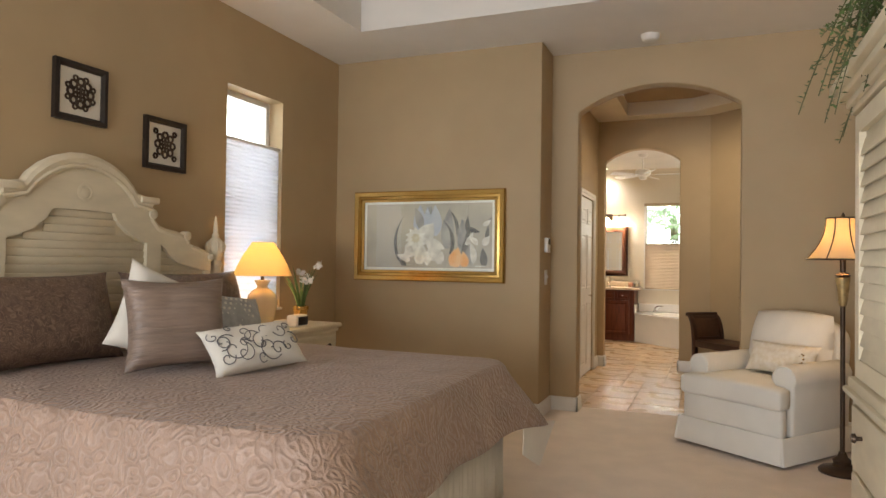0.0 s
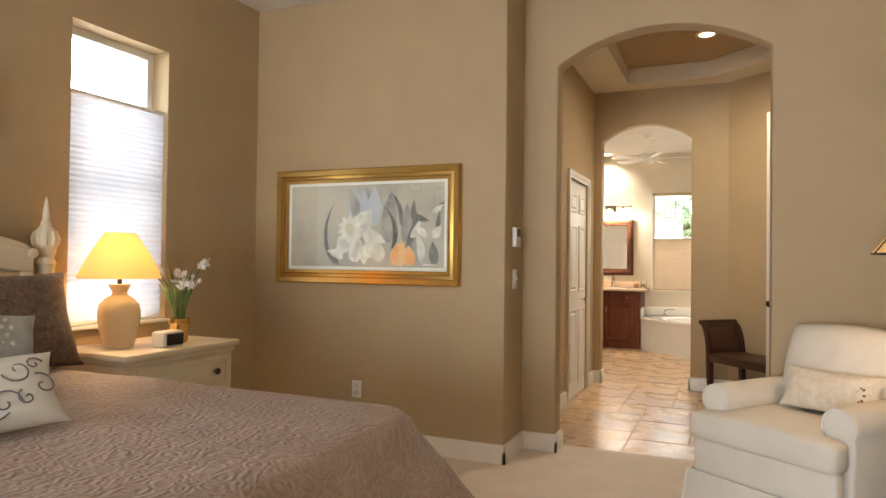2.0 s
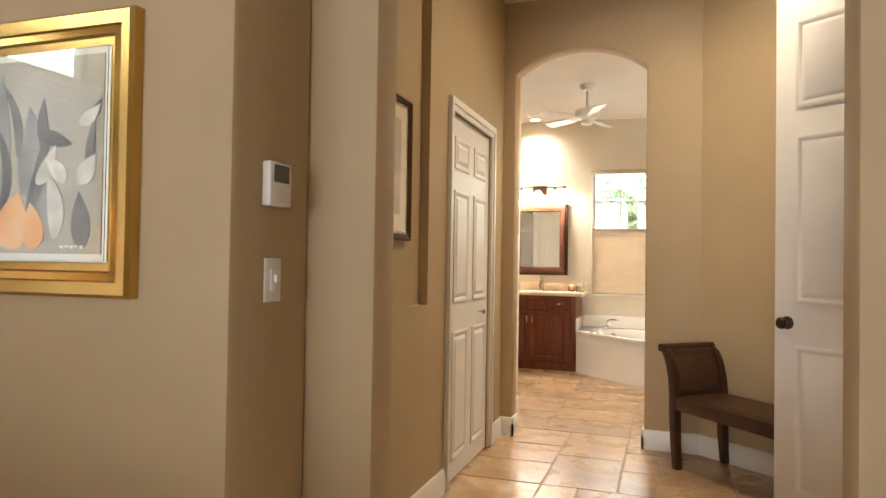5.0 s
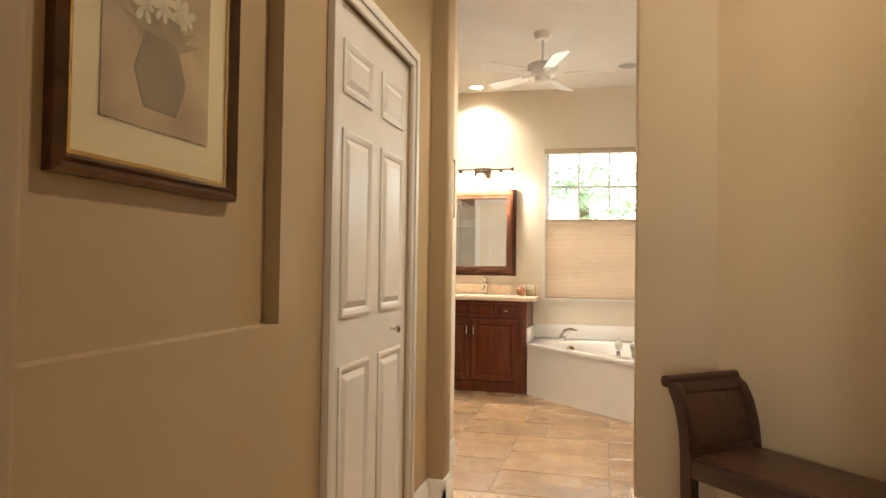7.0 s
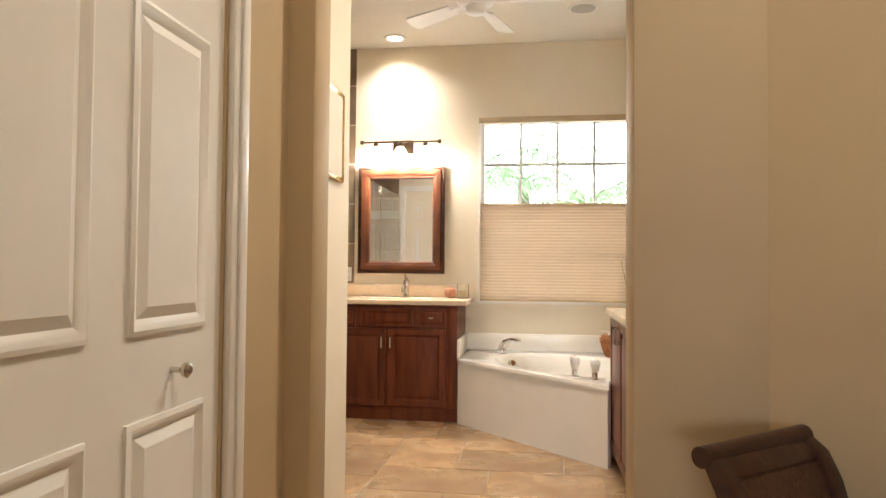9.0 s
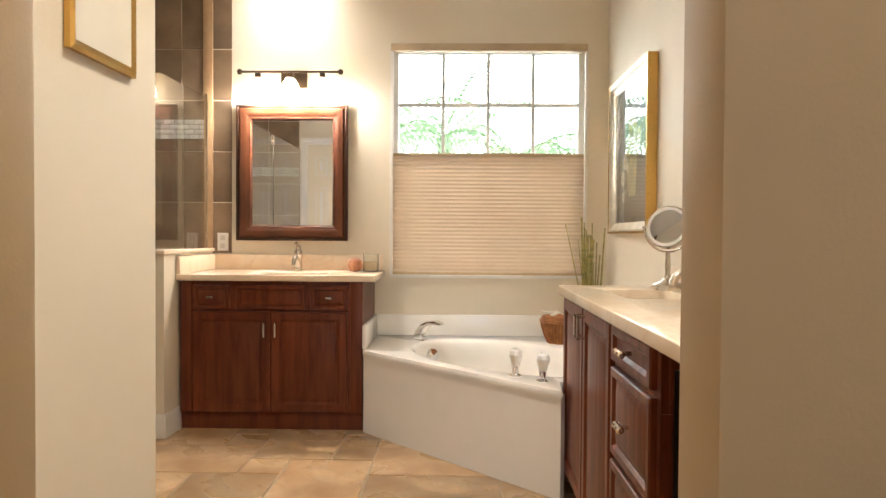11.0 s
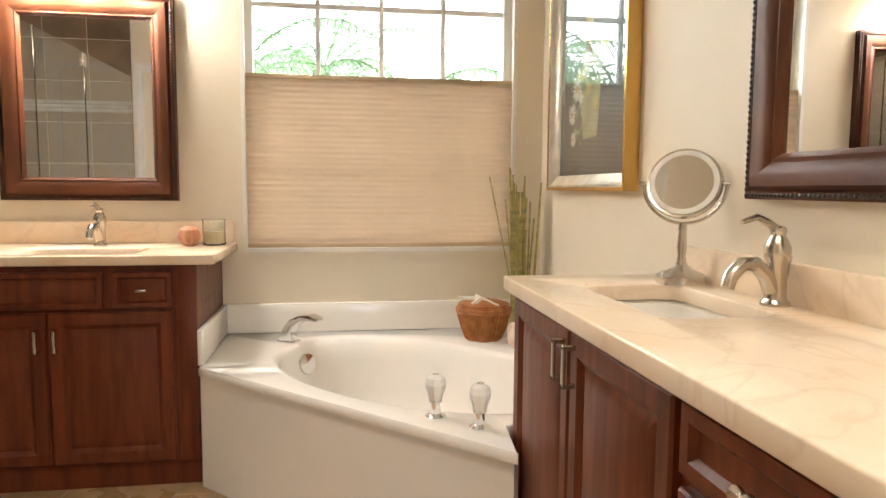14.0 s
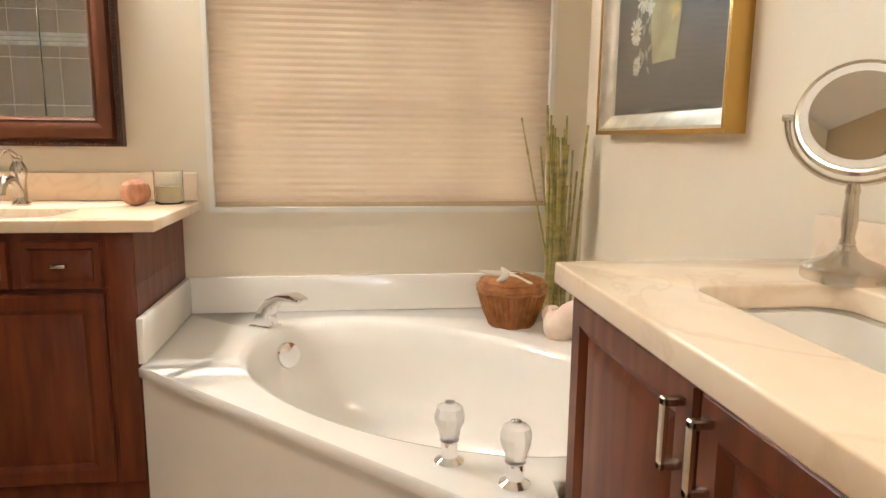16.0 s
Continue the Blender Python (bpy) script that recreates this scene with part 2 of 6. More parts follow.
t.links.new(add.outputs["Result"], vor.inputs["Vector"])
t.links.new(vor.outputs["Distance"], mul.inputs[0])
t.links.new(mul.outputs[0], ring_wave.inputs[0])
quilt = t.nodes.new("ShaderNodeBump")
quilt.inputs["Strength"].default_value, quilt.inputs["Distance"].default_value = 0.42, 0.006
t.links.new(ring_wave.outputs[0], quilt.inputs["Height"])
thread = t.nodes.new("ShaderNodeMapRange")
thread.inputs["From Min"].default_value, thread.inputs["From Max"].default_value = 0.55, 0.95
thread.inputs["To Max"].default_value = 0.2
t.links.new(ring_wave.outputs[0], thread.inputs["Value"])
silver = t.nodes.new("ShaderNodeMix")
silver.data_type = "RGBA"
silver.inputs["B"].default_value = (0.56, 0.45, 0.38, 1)
b = t.nodes["Principled BSDF"]
t.links.new(b.inputs["Base Color"].links[0].from_socket, silver.inputs["A"])
t.links.new(thread.outputs[0], silver.inputs["Factor"])
t.links.new(silver.outputs["Result"], b.inputs["Base Color"])
b.inputs["Sheen Weight"].default_value, b.inputs["Sheen Roughness"].default_value = 0.25, 0.4
small = [n for n in t.nodes if n.type == "BUMP" and n != quilt][0]
t.links.new(quilt.outputs[0], small.inputs["Normal"])
M["mirror"].node_tree.nodes["Principled BSDF"].inputs["Roughness"].default_value = 0.0
for link in list(M["mirror"].node_tree.links):
    if link.to_socket.name == "Roughness":
        M["mirror"].node_tree.links.remove(link)

# ---- structure ----
CEIL, HCEIL, BCEIL = 3.11, 3.08, 2.95
BX, PY, JX, AY, AY2 = -2.98, 5.05, -1.045, 5.45, 5.61   # bedroom walls, arch wall
A2, A2B = 8.24, 8.39                                    # second arch wall
HX = -1.085                                             # hall's left wall
BY, RX = 11.78, 0.55                                    # bathroom's far and right walls
SX = -2.04                                              # shower front
BACK, RIGHT = -5.0, 2.6


def structure(name, bm, material, label, category="wall"):
    return solid(name, bm, material, label, category, kind="structure", smooth=30)


structure("floor_bedroom", box(-3.2, BACK - 0.2, -0.1, RIGHT + 0.2, 5.66, 0.012), M["carpet"], "beige cut-pile carpet in the bedroom", "carpet")
floor_tiles = structure("floor_hall_and_bath", box(-3.4, 5.66, -0.1, 2.6, 12.0, -0.004), M["grout"], "sandy grout bed under the travertine tiles", "floor")

# bedroom: headboard wall with the bedside window
W0, W1, WZ0, WZ1 = 3.52, 4.19, 0.88, 2.555
bm = box(BX - 0.2, -0.7, 0, BX, W0, 3.6)
box(BX - 0.2, BACK, 0, BX, -3.8, 3.6, bm=bm)
box(BX - 0.2, -3.8, 2.3, BX, -0.7, 3.6, bm=bm)
box(BX - 0.2, W1, 0, BX, PY, 3.6, bm=bm)
box(BX - 0.2, W0, 0, BX, W1, WZ0, bm=bm)
box(BX - 0.2, W0, WZ1, BX, W1, 3.6, bm=bm)
structure("wall_headboard", bm, M["wall"], "taupe painted wall behind the bed with a tall window")
structure("wall_picture", prism([(BX - 0.2, PY), (JX, PY), (JX, AY), (BX - 0.2, AY)], 0, 3.6, "z", bevel=0.018), M["wall"], "taupe painted wall block with rounded corner")
A0, A1 = -0.815, 0.474
outline = [(JX - 0.6, 0), (A0, 0)] + [(x, z) for x, z in arch_curve(A0, A1, 2.59, 0.2)][::-1] + [(A1, 0), (RIGHT + 0.2, 0), (RIGHT + 0.2, 3.6), (JX - 0.6, 3.6)]
structure("wall_arch", prism(outline, AY, AY2, "y", bevel=0.018), M["wall"], "taupe wall with a wide flat-arched opening to the hall")
structure("wall_bedroom_right", box(RIGHT, BACK, 0, RIGHT + 0.2, AY, 3.6), M["wall"], "taupe painted wall behind the armoire")
# back wall with glass doors
bm = box(-3.2, BACK - 0.2, 0, -2.9, BACK, 3.6)
box(0.9, BACK - 0.2, 0, RIGHT + 0.2, BACK, 3.6, bm=bm)
box(-2.9, BACK - 0.2, 2.35, 0.9, BACK, 3.6, bm=bm)
structure("wall_back", bm, M["wall"], "taupe wall with a wide glazed opening")
# ceiling with a raised tray
TX0, TX1, TY0, TY1 = -2.35, 1.9, -1.6, 4.33
bm = box(-3.2, BACK - 0.2, CEIL, RIGHT + 0.2, TY0, CEIL + 0.1)
box(-3.2, TY1, CEIL, RIGHT + 0.2, AY2, CEIL + 0.1, bm=bm)
box(-3.2, TY0, CEIL, TX0, TY1, CEIL + 0.1, bm=bm)
box(TX1, TY0, CEIL, RIGHT + 0.2, TY1, CEIL + 0.1, bm=bm)
for x0, y0, x1, y1 in ((TX0 - 0.05, TY0, TX0, TY1), (TX1, TY0, TX1 + 0.05, TY1), (TX0, TY1, TX1, TY1 + 0.05), (TX0, TY0 - 0.05, TX1, TY0)):
    box(x0, y0, CEIL + 0.1, x1, y1, 3.5, bm=bm)
box(TX0 - 0.05, TY0 - 0.05, 3.4, TX1 + 0.05, TY1 + 0.05, 3.5, bm=bm)
structure("ceiling_bedroom", bm, M["ceiling"], "white bedroom ceiling with a raised tray", "ceiling")

# hall
NY0, NY1, NZ0, NZ1, ND = 5.80, 6.675, 1.01, 2.53, 0.045
D0, D1 = 7.03, 7.85                                     # closet door
NM = (NY0 + NY1) / 2
over_niche = arch_curve(NY0, NY1, NZ1, 0.17)
near = [(AY2, 0), (NM, 0), (NM, NZ0), (NY0, NZ0), (NY0, NZ1)] + [p for p in over_niche[::-1] if p[0] < NM - 0.001] + [(NM, NZ1 + 0.17), (NM, 3.5), (AY2, 3.5)]
far = [(NM, 0), (D0, 0), (D0, 2.05), (D1, 2.05), (D1, 0), (A2, 0), (A2, 3.5), (NM, 3.5), (NM, NZ1 + 0.17)] + [p for p in over_niche[::-1] if p[0] > NM + 0.001] + [(NY1, NZ1), (NY1, NZ0), (NM, NZ0)]
bm = prism(near, HX - ND, HX, "x")
prism(far, HX - ND, HX, "x", bm=bm)
bmesh.ops.remove_doubles(bm, verts=bm.verts, dist=0.0005)
bm.faces.ensure_lookup_table()
seam = [f for f in bm.faces if all(abs(v.co.y - NM) < 0.001 for v in f.verts)]
bmesh.ops.delete(bm, geom=seam, context="FACES_ONLY")
structure("wall_hall", bm, M["wall"], "warm taupe hall wall with an arched picture niche and a closet doorway")
structure("wall_hall_core", box(HX - 0.25, AY2, 0, HX - ND, D0, 3.5), M["wall"], "taupe wall behind the picture niche")
structure("wall_hall_far", box(HX - 0.25, D1, 0, HX - ND, A2, 3.5), M["wall"], "taupe wall beside the closet door")
B0, B1 = -1.003, -0.108
outline = [(HX - 0.25, 0), (B0, 0)] + arch_curve(B0, B1, 2.56, 0.16)[::-1] + [(B1, 0), (0.5, 0), (0.5, 3.5), (HX - 0.25, 3.5)]
structure("wall_bath_arch", prism(outline, A2, A2B, "y", bevel=0.018), M["wall"], "taupe wall with an arched opening to the bathroom")
structure("wall_hall_angled", prism([(0.24, A2 - 0.001), (1.3, 7.36), (1.4, 7.46), (0.5, A2 + 0.05), (0.24, A2 + 0.05)], 0, 3.5, "z"), M["wall"], "angled taupe wall behind the bench")
structure("wall_hall_right", box(1.25, AY2, 0, 1.45, 7.45, 3.5), M["wall"], "taupe painted hall side wall")
# hall ceiling with a chamfered tray
ring = [(-0.70, 6.2), (-0.70, 7.97), (0.05, 7.97), (0.62, 7.48), (0.62, 6.2)]
outer = [(-1.4, AY2), (-1.4, 8.38), (0.26, 8.38), (1.5, 7.5), (1.5, AY2)]
bm = bmesh.new()
low = [bm.verts.new((x, y, HCEIL)) for x, y in ring]
out = [bm.verts.new((x, y, HCEIL)) for x, y in outer]
step = [bm.verts.new((x, y, HCEIL + 0.16)) for x, y in ring]
for i in range(5):
    j = (i + 1) % 5
    bm.faces.new((out[i], out[j], low[j], low[i]))
    bm.faces.new((low[i], low[j], step[j], step[i]))
ceiling_hall = structure("ceiling_hall", bm, M["bath"], "cream hall ceiling with a chamfered tray", "ceiling")
structure("ceiling_hall_tray", prism([(x * 1.0, y) for x, y in ring], HCEIL + 0.158, HCEIL + 0.22, "z"), M["traytan"], "tan painted panel inside the hall ceiling tray", "ceiling")
structure("ceiling_hall_cap", box(-1.4, AY2, 3.45, 1.5, 8.42, 3.5), M["ceiling"], "plain cap above the hall", "ceiling")

# bathroom
V0, V1, VZ0, VZ1 = -0.845, 0.415, 0.845, 2.345
bm = box(SX, BY, 0, V0, BY + 0.2, 3.2)
box(V1, BY, 0, RX + 0.2, BY + 0.2, 3.2, bm=bm)
box(V0, BY, 0, V1, BY + 0.2, VZ0, bm=bm)
box(V0, BY, VZ1, V1, BY + 0.2, 3.2, bm=bm)
structure("wall_bath_window", bm, M["bath"], "cream bathroom wall with a wide window")
structure("wall_bath_right", box(RX, A2B, 0, RX + 0.2, BY, 3.2), M["bath"], "cream bathroom wall above the long vanity")
structure("wall_bath_entry", box(0.0, A2B, 0, RX + 0.2, A2B + 0.05, 3.2), M["bath"], "cream bathroom side of the arch wall")
structure("wall_bath_left", box(-1.4, A2B, 0, -1.13, 9.03, 3.2), M["bath"], "cream stub wall beside the bathroom arch")
structure("wall_bath_far_left", box(-3.5, 8.87, 0, -1.4, 9.03, 3.2), M["bath"], "cream wall closing the bathroom", )
structure("ceiling_bath", box(-3.4, A2B, BCEIL, RX + 0.2, BY + 0.2, BCEIL + 0.1), M["ceiling"], "white flat bathroom ceiling", "ceiling")

# ---- windows ----
SKYGLOW = glow("bright_sky", (0.93, 0.97, 1.0), 7.0)
SHADE_WHITE = cloth_shade("white_cellular_cloth", (0.84, 0.85, 0.90), 0.5)
SHADE_SAND = cloth_shade("sand_cellular_cloth", (0.68, 0.56, 0.44), 0.46)
solid("backdrop_bedside", box(-4.62, 1.2, -0.5, -4.6, 6.6, 4.5), SKYGLOW, "bright hazy daylight beyond the bedside window", "backdrop", kind="structure", smooth=0)
solid("backdrop_garden", box(-6.0, 17.0, -0.5, 6.0, 17.02, 6.0), glow("bright_garden_sky", (0.95, 0.99, 0.97), 13.0), "bright hazy daylight beyond the garden", "backdrop", kind="structure", smooth=0)


def pleated(u0, u1, z0, z1, w, pitch, depth, axis):
    """A cellular shade: a sheet folded in fine pleats, with thickness."""
    n = int((z1 - z0) / pitch)
    face = [(w + (depth if i % 2 else 0), z0 + (z1 - z0) * i / n) for i in range(n + 1)]
    back = [(a + 0.012, z) for a, z in face[::-1]]
    if axis == "x":
        bm = prism([(a, z) for a, z in face + back], u0, u1, "y")
        return bm
    return prism([(a, z) for a, z in face + back], u0, u1, "x")


window = thing("window_1", pose(BX, (W0 + W1) / 2, WZ0), "tall white-framed window with a half-lowered white cellular shade", "window", kind="structure")
part("window_frame", frame_box(W0, WZ0, W1, WZ1, 0.045, BX - 0.19, BX - 0.13, "x"), M["trim"], window)
part("window_rail", box(BX - 0.185, W0 + 0.045, 1.68, BX - 0.135, W1 - 0.045, 1.73, 0.006), M["trim"], window)
part("window_sill", box(BX - 0.13, W0, WZ0, BX + 0.03, W1, WZ0 + 0.02, 0.005), M["trim"], window)
pane = part("pane", box(BX - 0.165, W0 + 0.04, WZ0 + 0.04, BX - 0.160, W1 - 0.04, WZ1 - 0.04), M["glass"], window)
pane.visible_shadow = False
blind = thing("window_shade", pose(BX, (W0 + W1) / 2, 0.9), "white top-down cellular shade in the tall window", "window shade")
bm = pleated(W0 + 0.006, W1 - 0.006, 0.915, 2.16, BX - 0.045, 0.0155, 0.006, "x")
bm.transform(Matrix.Identity(4))
part("cloth", bm, SHADE_WHITE, blind, smooth=0)
part("rail", box(BX - 0.055, W0 + 0.004, 2.158, BX - 0.015, W1 - 0.004, 2.18, 0.004), M["trim"], blind)
part("rail", box(BX - 0.055, W0 + 0.004, 0.902, BX - 0.015, W1 - 0.004, 0.92, 0.004), M["trim"], blind)

window = thing("window_2", pose((V0 + V1) / 2, BY, VZ0), "wide white bathroom window with eight small upper panes", "window", kind="structure")
part("window_frame", frame_box(V0, VZ0, V1, VZ1, 0.04, BY + 0.09, BY + 0.14, "y"), M["trim"], window)
part("casing", frame_box(V0 - 0.004, VZ0 - 0.004, V1 + 0.004, VZ1 + 0.004, 0.018, BY - 0.006, BY + 0.02, "y"), M["trim"], window)
for i in range(1, 4):
    x = V0 + 0.04 + (V1 - V0 - 0.08) * i / 4
    part("muntin", box(x - 0.011, BY + 0.1, VZ0 + 0.04, x + 0.011, BY + 0.13, VZ1 - 0.04, 0.003), M["trim"], window)
for z in (1.975, 1.60, 1.23):
    part("muntin", box(V0 + 0.04, BY + 0.102, z - 0.012, V1 - 0.04, BY + 0.128, z + 0.012, 0.003), M["trim"], window)
pane = part("pane", box(V0 + 0.03, BY + 0.113, VZ0 + 0.03, V1 - 0.03, BY + 0.118, VZ1 - 0.03), M["glass"], window)
pane.visible_shadow = False
blind = thing("window_shade", pose((V0 + V1) / 2, BY, 0.86), "sand-coloured top-down cellular shade in the bathroom window", "window shade")
own = pleated(V0 + 0.008, V1 - 0.008, 0.875, 1.63, 0.03, 0.0125, 0.004, "y")
own.transform(Matrix.Translation((0, BY, 0)))
part("cloth", own, SHADE_SAND, blind, smooth=0)
SAND = mat("sand_rail", (0.55, 0.42, 0.26), 0.5)
part("rail", box(V0 + 0.006, BY + 0.02, 1.628, V1 - 0.006, BY + 0.055, 1.65, 0.004), SAND, blind)
part("rail", box(V0 + 0.006, BY + 0.02, 0.86, V1 - 0.006, BY + 0.055, 0.878, 0.004), SAND, blind)
part("headrail", box(V0 - 0.002, BY - 0.012, 2.30, V1 + 0.002, BY + 0.05, 2.348, 0.005), SAND, blind)

# palms in the garden
FROND = cloth_shade("palm_leaf", (0.34, 0.45, 0.27), 0.6)
random.seed(4)


def palm(x, y, top, spread, fronds):
    tree = thing("palm_tree", pose(x, y, -0.5), "pale green garden palm outside the window", "palm tree", "garden palms")
    part("trunk", tube([(x, y, -0.5), (x + 0.05, y, top * 0.5), (x, y, top)], [0.14, 0.11, 0.09], 8), mat("palm_bark", (0.2, 0.15, 0.1), 0.9), tree)
    own = bmesh.new()
    for k in range(fronds):
        a = 2 * math.pi * k / fronds + random.uniform(-0.2, 0.2)
        lift = random.uniform(0.5, 1.35)
        pts = []
        for i in range(9):
            s = i / 8
            r = spread * s
            pts.append(Vector((x + math.cos(a) * r, y + math.sin(a) * r, top + spread * (lift * s - 0.9 * s * s))))
        tube([tuple(p) for p in pts], [0.014 - 0.0012 * i for i in range(9)], 5, own)
        for i in range(1, 8):
            for h in range(3):
                base = pts[i].lerp(pts[i + 1], h / 3)
                d = (pts[i + 1] - pts[i]).normalized()
                side = d.cross(Vector((0, 0, 1))).normalized()
                for sgn in (-1, 1):
                    ln = 0.5 * spread * 0.6 * math.sin(math.pi * (0.12 + 0.85 * (i + h / 3) / 8))
                    tip = base + side * sgn * ln * 0.8 + d * ln * 0.5 - Vector((0, 0, ln * random.uniform(0.2, 0.6)))
                    v = [own.verts.new(q) for q in (base - d * 0.022, base + d * 0.022, tip)]
                    own.faces.new(v)
    part("crown", own, FROND, tree, smooth=0)


palm(-1.5, 15.6, 2.15, 1.8, 12)
palm(0.25, 15.2, 1.9, 1.3, 10)
palm(-0.6, 16.3, 2.4, 1.6, 11)
# added near palm, crown above the view, to break up sun on the shade
palm(0.85, 13.1, 3.6, 1.15, 9)
solid("ground", box(-150, -150, -0.62, 150, 150, -0.5), mat("garden_soil", (0.12, 0.14, 0.06), 0.9, vary=0.4), "shaded green garden ground outside the window", "ground", kind="structure")

# ---- bedroom: trim ----
def baseboard(x0, y0, x1, y1, nx, ny):
    """A moulded skirting from one floor point to another; nx, ny: the way into the room."""
    prof = [(0, 0), (0.017, 0), (0.017, 0.085), (0.013, 0.10), (0.013, 0.112), (0.006, 0.128), (0, 0.13)]
    bm = bmesh.new()
    ends = []
    for x, y in ((x0, y0), (x1, y1)):
        ends.append([bm.verts.new((x + nx * d, y + ny * d, z)) for d, z in prof])
    for i in range(len(prof)):
        j = (i + 1) % len(prof)
        bm.faces.new((ends[0][i], ends[0][j], ends[1][j], ends[1][i]))
    bm.faces.new(ends[0])
    bm.faces.new(ends[1][::-1])
    return solid("baseboard", bm, M["trim"], "white moulded wooden baseboard along the wall", "baseboard", kind="structure", smooth=25)


baseboard(BX, -0.7, BX, PY, 1, 0)
baseboard(BX + 0.017, PY, JX + 0.017, PY, 0, -1)
baseboard(JX, PY - 0.017, JX, AY - 0.017, 1, 0)
baseboard(JX, AY, A0 + 0.017, AY, 0, -1)
baseboard(A0, AY - 0.017, A0, AY2 + 0.017, 1, 0)
baseboard(A1 + 0.0, AY, RIGHT, AY, 0, -1)
baseboard(A1, AY2 + 0.017, A1, AY - 0.017, -1, 0)
baseboard(HX, AY2, HX, D0 - 0.076, 1, 0)
baseboard(HX, D1 + 0.076, HX, A2 - 0.017, 1, 0)
baseboard(HX, A2, B0 + 0.017, A2, 0, -1)
baseboard(B0, A2 - 0.017, B0, A2B, 1, 0)
baseboard(B1 - 0.017, A2, 0.25, A2, 0, -1)
baseboard(B1, A2B, B1, A2 - 0.017, -1, 0)
baseboard(0.24, A2, 1.3, 7.36, -0.655, -0.755)
baseboard(-1.13, A2B, -1.13, 9.03, 1, 0)

# ---- bed ----
BC, BEDZ = 2.27, 0.755


def mirror_points(pts):
    return pts + [(2 * BC - y, z) for y, z in pts[::-1]]


bed = thing("bed", pose(-1.8, BC, 0), "king-size bed with an antique cream louvred headboard", "bed")
crest = [(BC - 0.0, 1.80)] + [(BC + 0.40 * math.sin(radians(a)), 1.42 + 0.38 * math.cos(radians(a))) for a in (12, 24, 36, 48, 58)]
crest += [(BC + 0.46, 1.60), (BC + 0.46, 1.54), (BC + 0.475, 1.50), (BC + 0.52, 1.455), (BC + 0.60, 1.435), (BC + 0.68, 1.425), (BC + 0.755, 1.40), (BC + 0.775, 1.37), (BC + 0.80, 1.35), (BC + 0.86, 1.335), (BC + 0.93, 1.315), (BC + 0.98, 1.285)]
right = crest + [(BC + 0.98, 0.35)]
left = [(2 * BC - y, z) for y, z in right[1:]][::-1]
board = part("headboard", prism(left + right, -2.95, -2.90, "x"), M["cream"], bed)
# raised border over the slats: the frame follows the crest
inner = [(BC + 0.0, 1.535), (BC + 0.19, 1.53), (BC + 0.22, 1.48), (BC + 0.30, 1.42), (BC + 0.37, 1.385), (BC + 0.43, 1.37), (BC + 0.43, 0.6)]
own = bmesh.new()
# border laid as two mirrored halves
half = [(BC, 1.80)] + crest[1:] + [(BC + 0.98, 1.20), (BC + 0.87, 1.21), (BC + 0.75, 1.235), (BC + 0.68, 1.255), (BC + 0.62, 1.29), (BC + 0.57, 1.345), (BC + 0.54, 1.365), (BC + 0.54, 0.5), (BC + 0.43, 0.5)] + inner[::-1][1:]
prism(half, -2.905, -2.865, "x", own)
prism([(2 * BC - y, z) for y, z in half], -2.905, -2.865, "x", own)
part("headboard_border", own, M["cream"], bed)
part("stile", box(-2.905, BC + 0.92, 0.3, -2.866, BC + 0.98, 1.199, 0.003), M["cream"], bed)
part("stile", box(-2.905, BC - 0.98, 0.3, -2.866, BC - 0.92, 1.199, 0.003), M["cream"], bed)
for i in range(18):
    z = 0.80 + i * 0.042
    wide = 0.44 if z < 1.36 else (0.33 if z < 1.42 else 0.22)
    slat = box(-0.005, -wide, -0.020, 0.005, wide, 0.020, 0.003)
    slat.transform(pose(-2.892, BC, z, 0, 14, 0))
    part("slat", slat, M["cream"], bed)
    if z < 1.35:
        mid_, wide = (0.735, 0.19) if z < 1.21 else (0.63, 0.085)
        for s in (-1, 1):
            slat = box(-0.005, -wide, -0.020, 0.005, wide, 0.020, 0.003)
            slat.transform(pose(-2.892, BC + s * mid_, z, 0, 14, 0))
            part("slat", slat, M["cream"], bed)
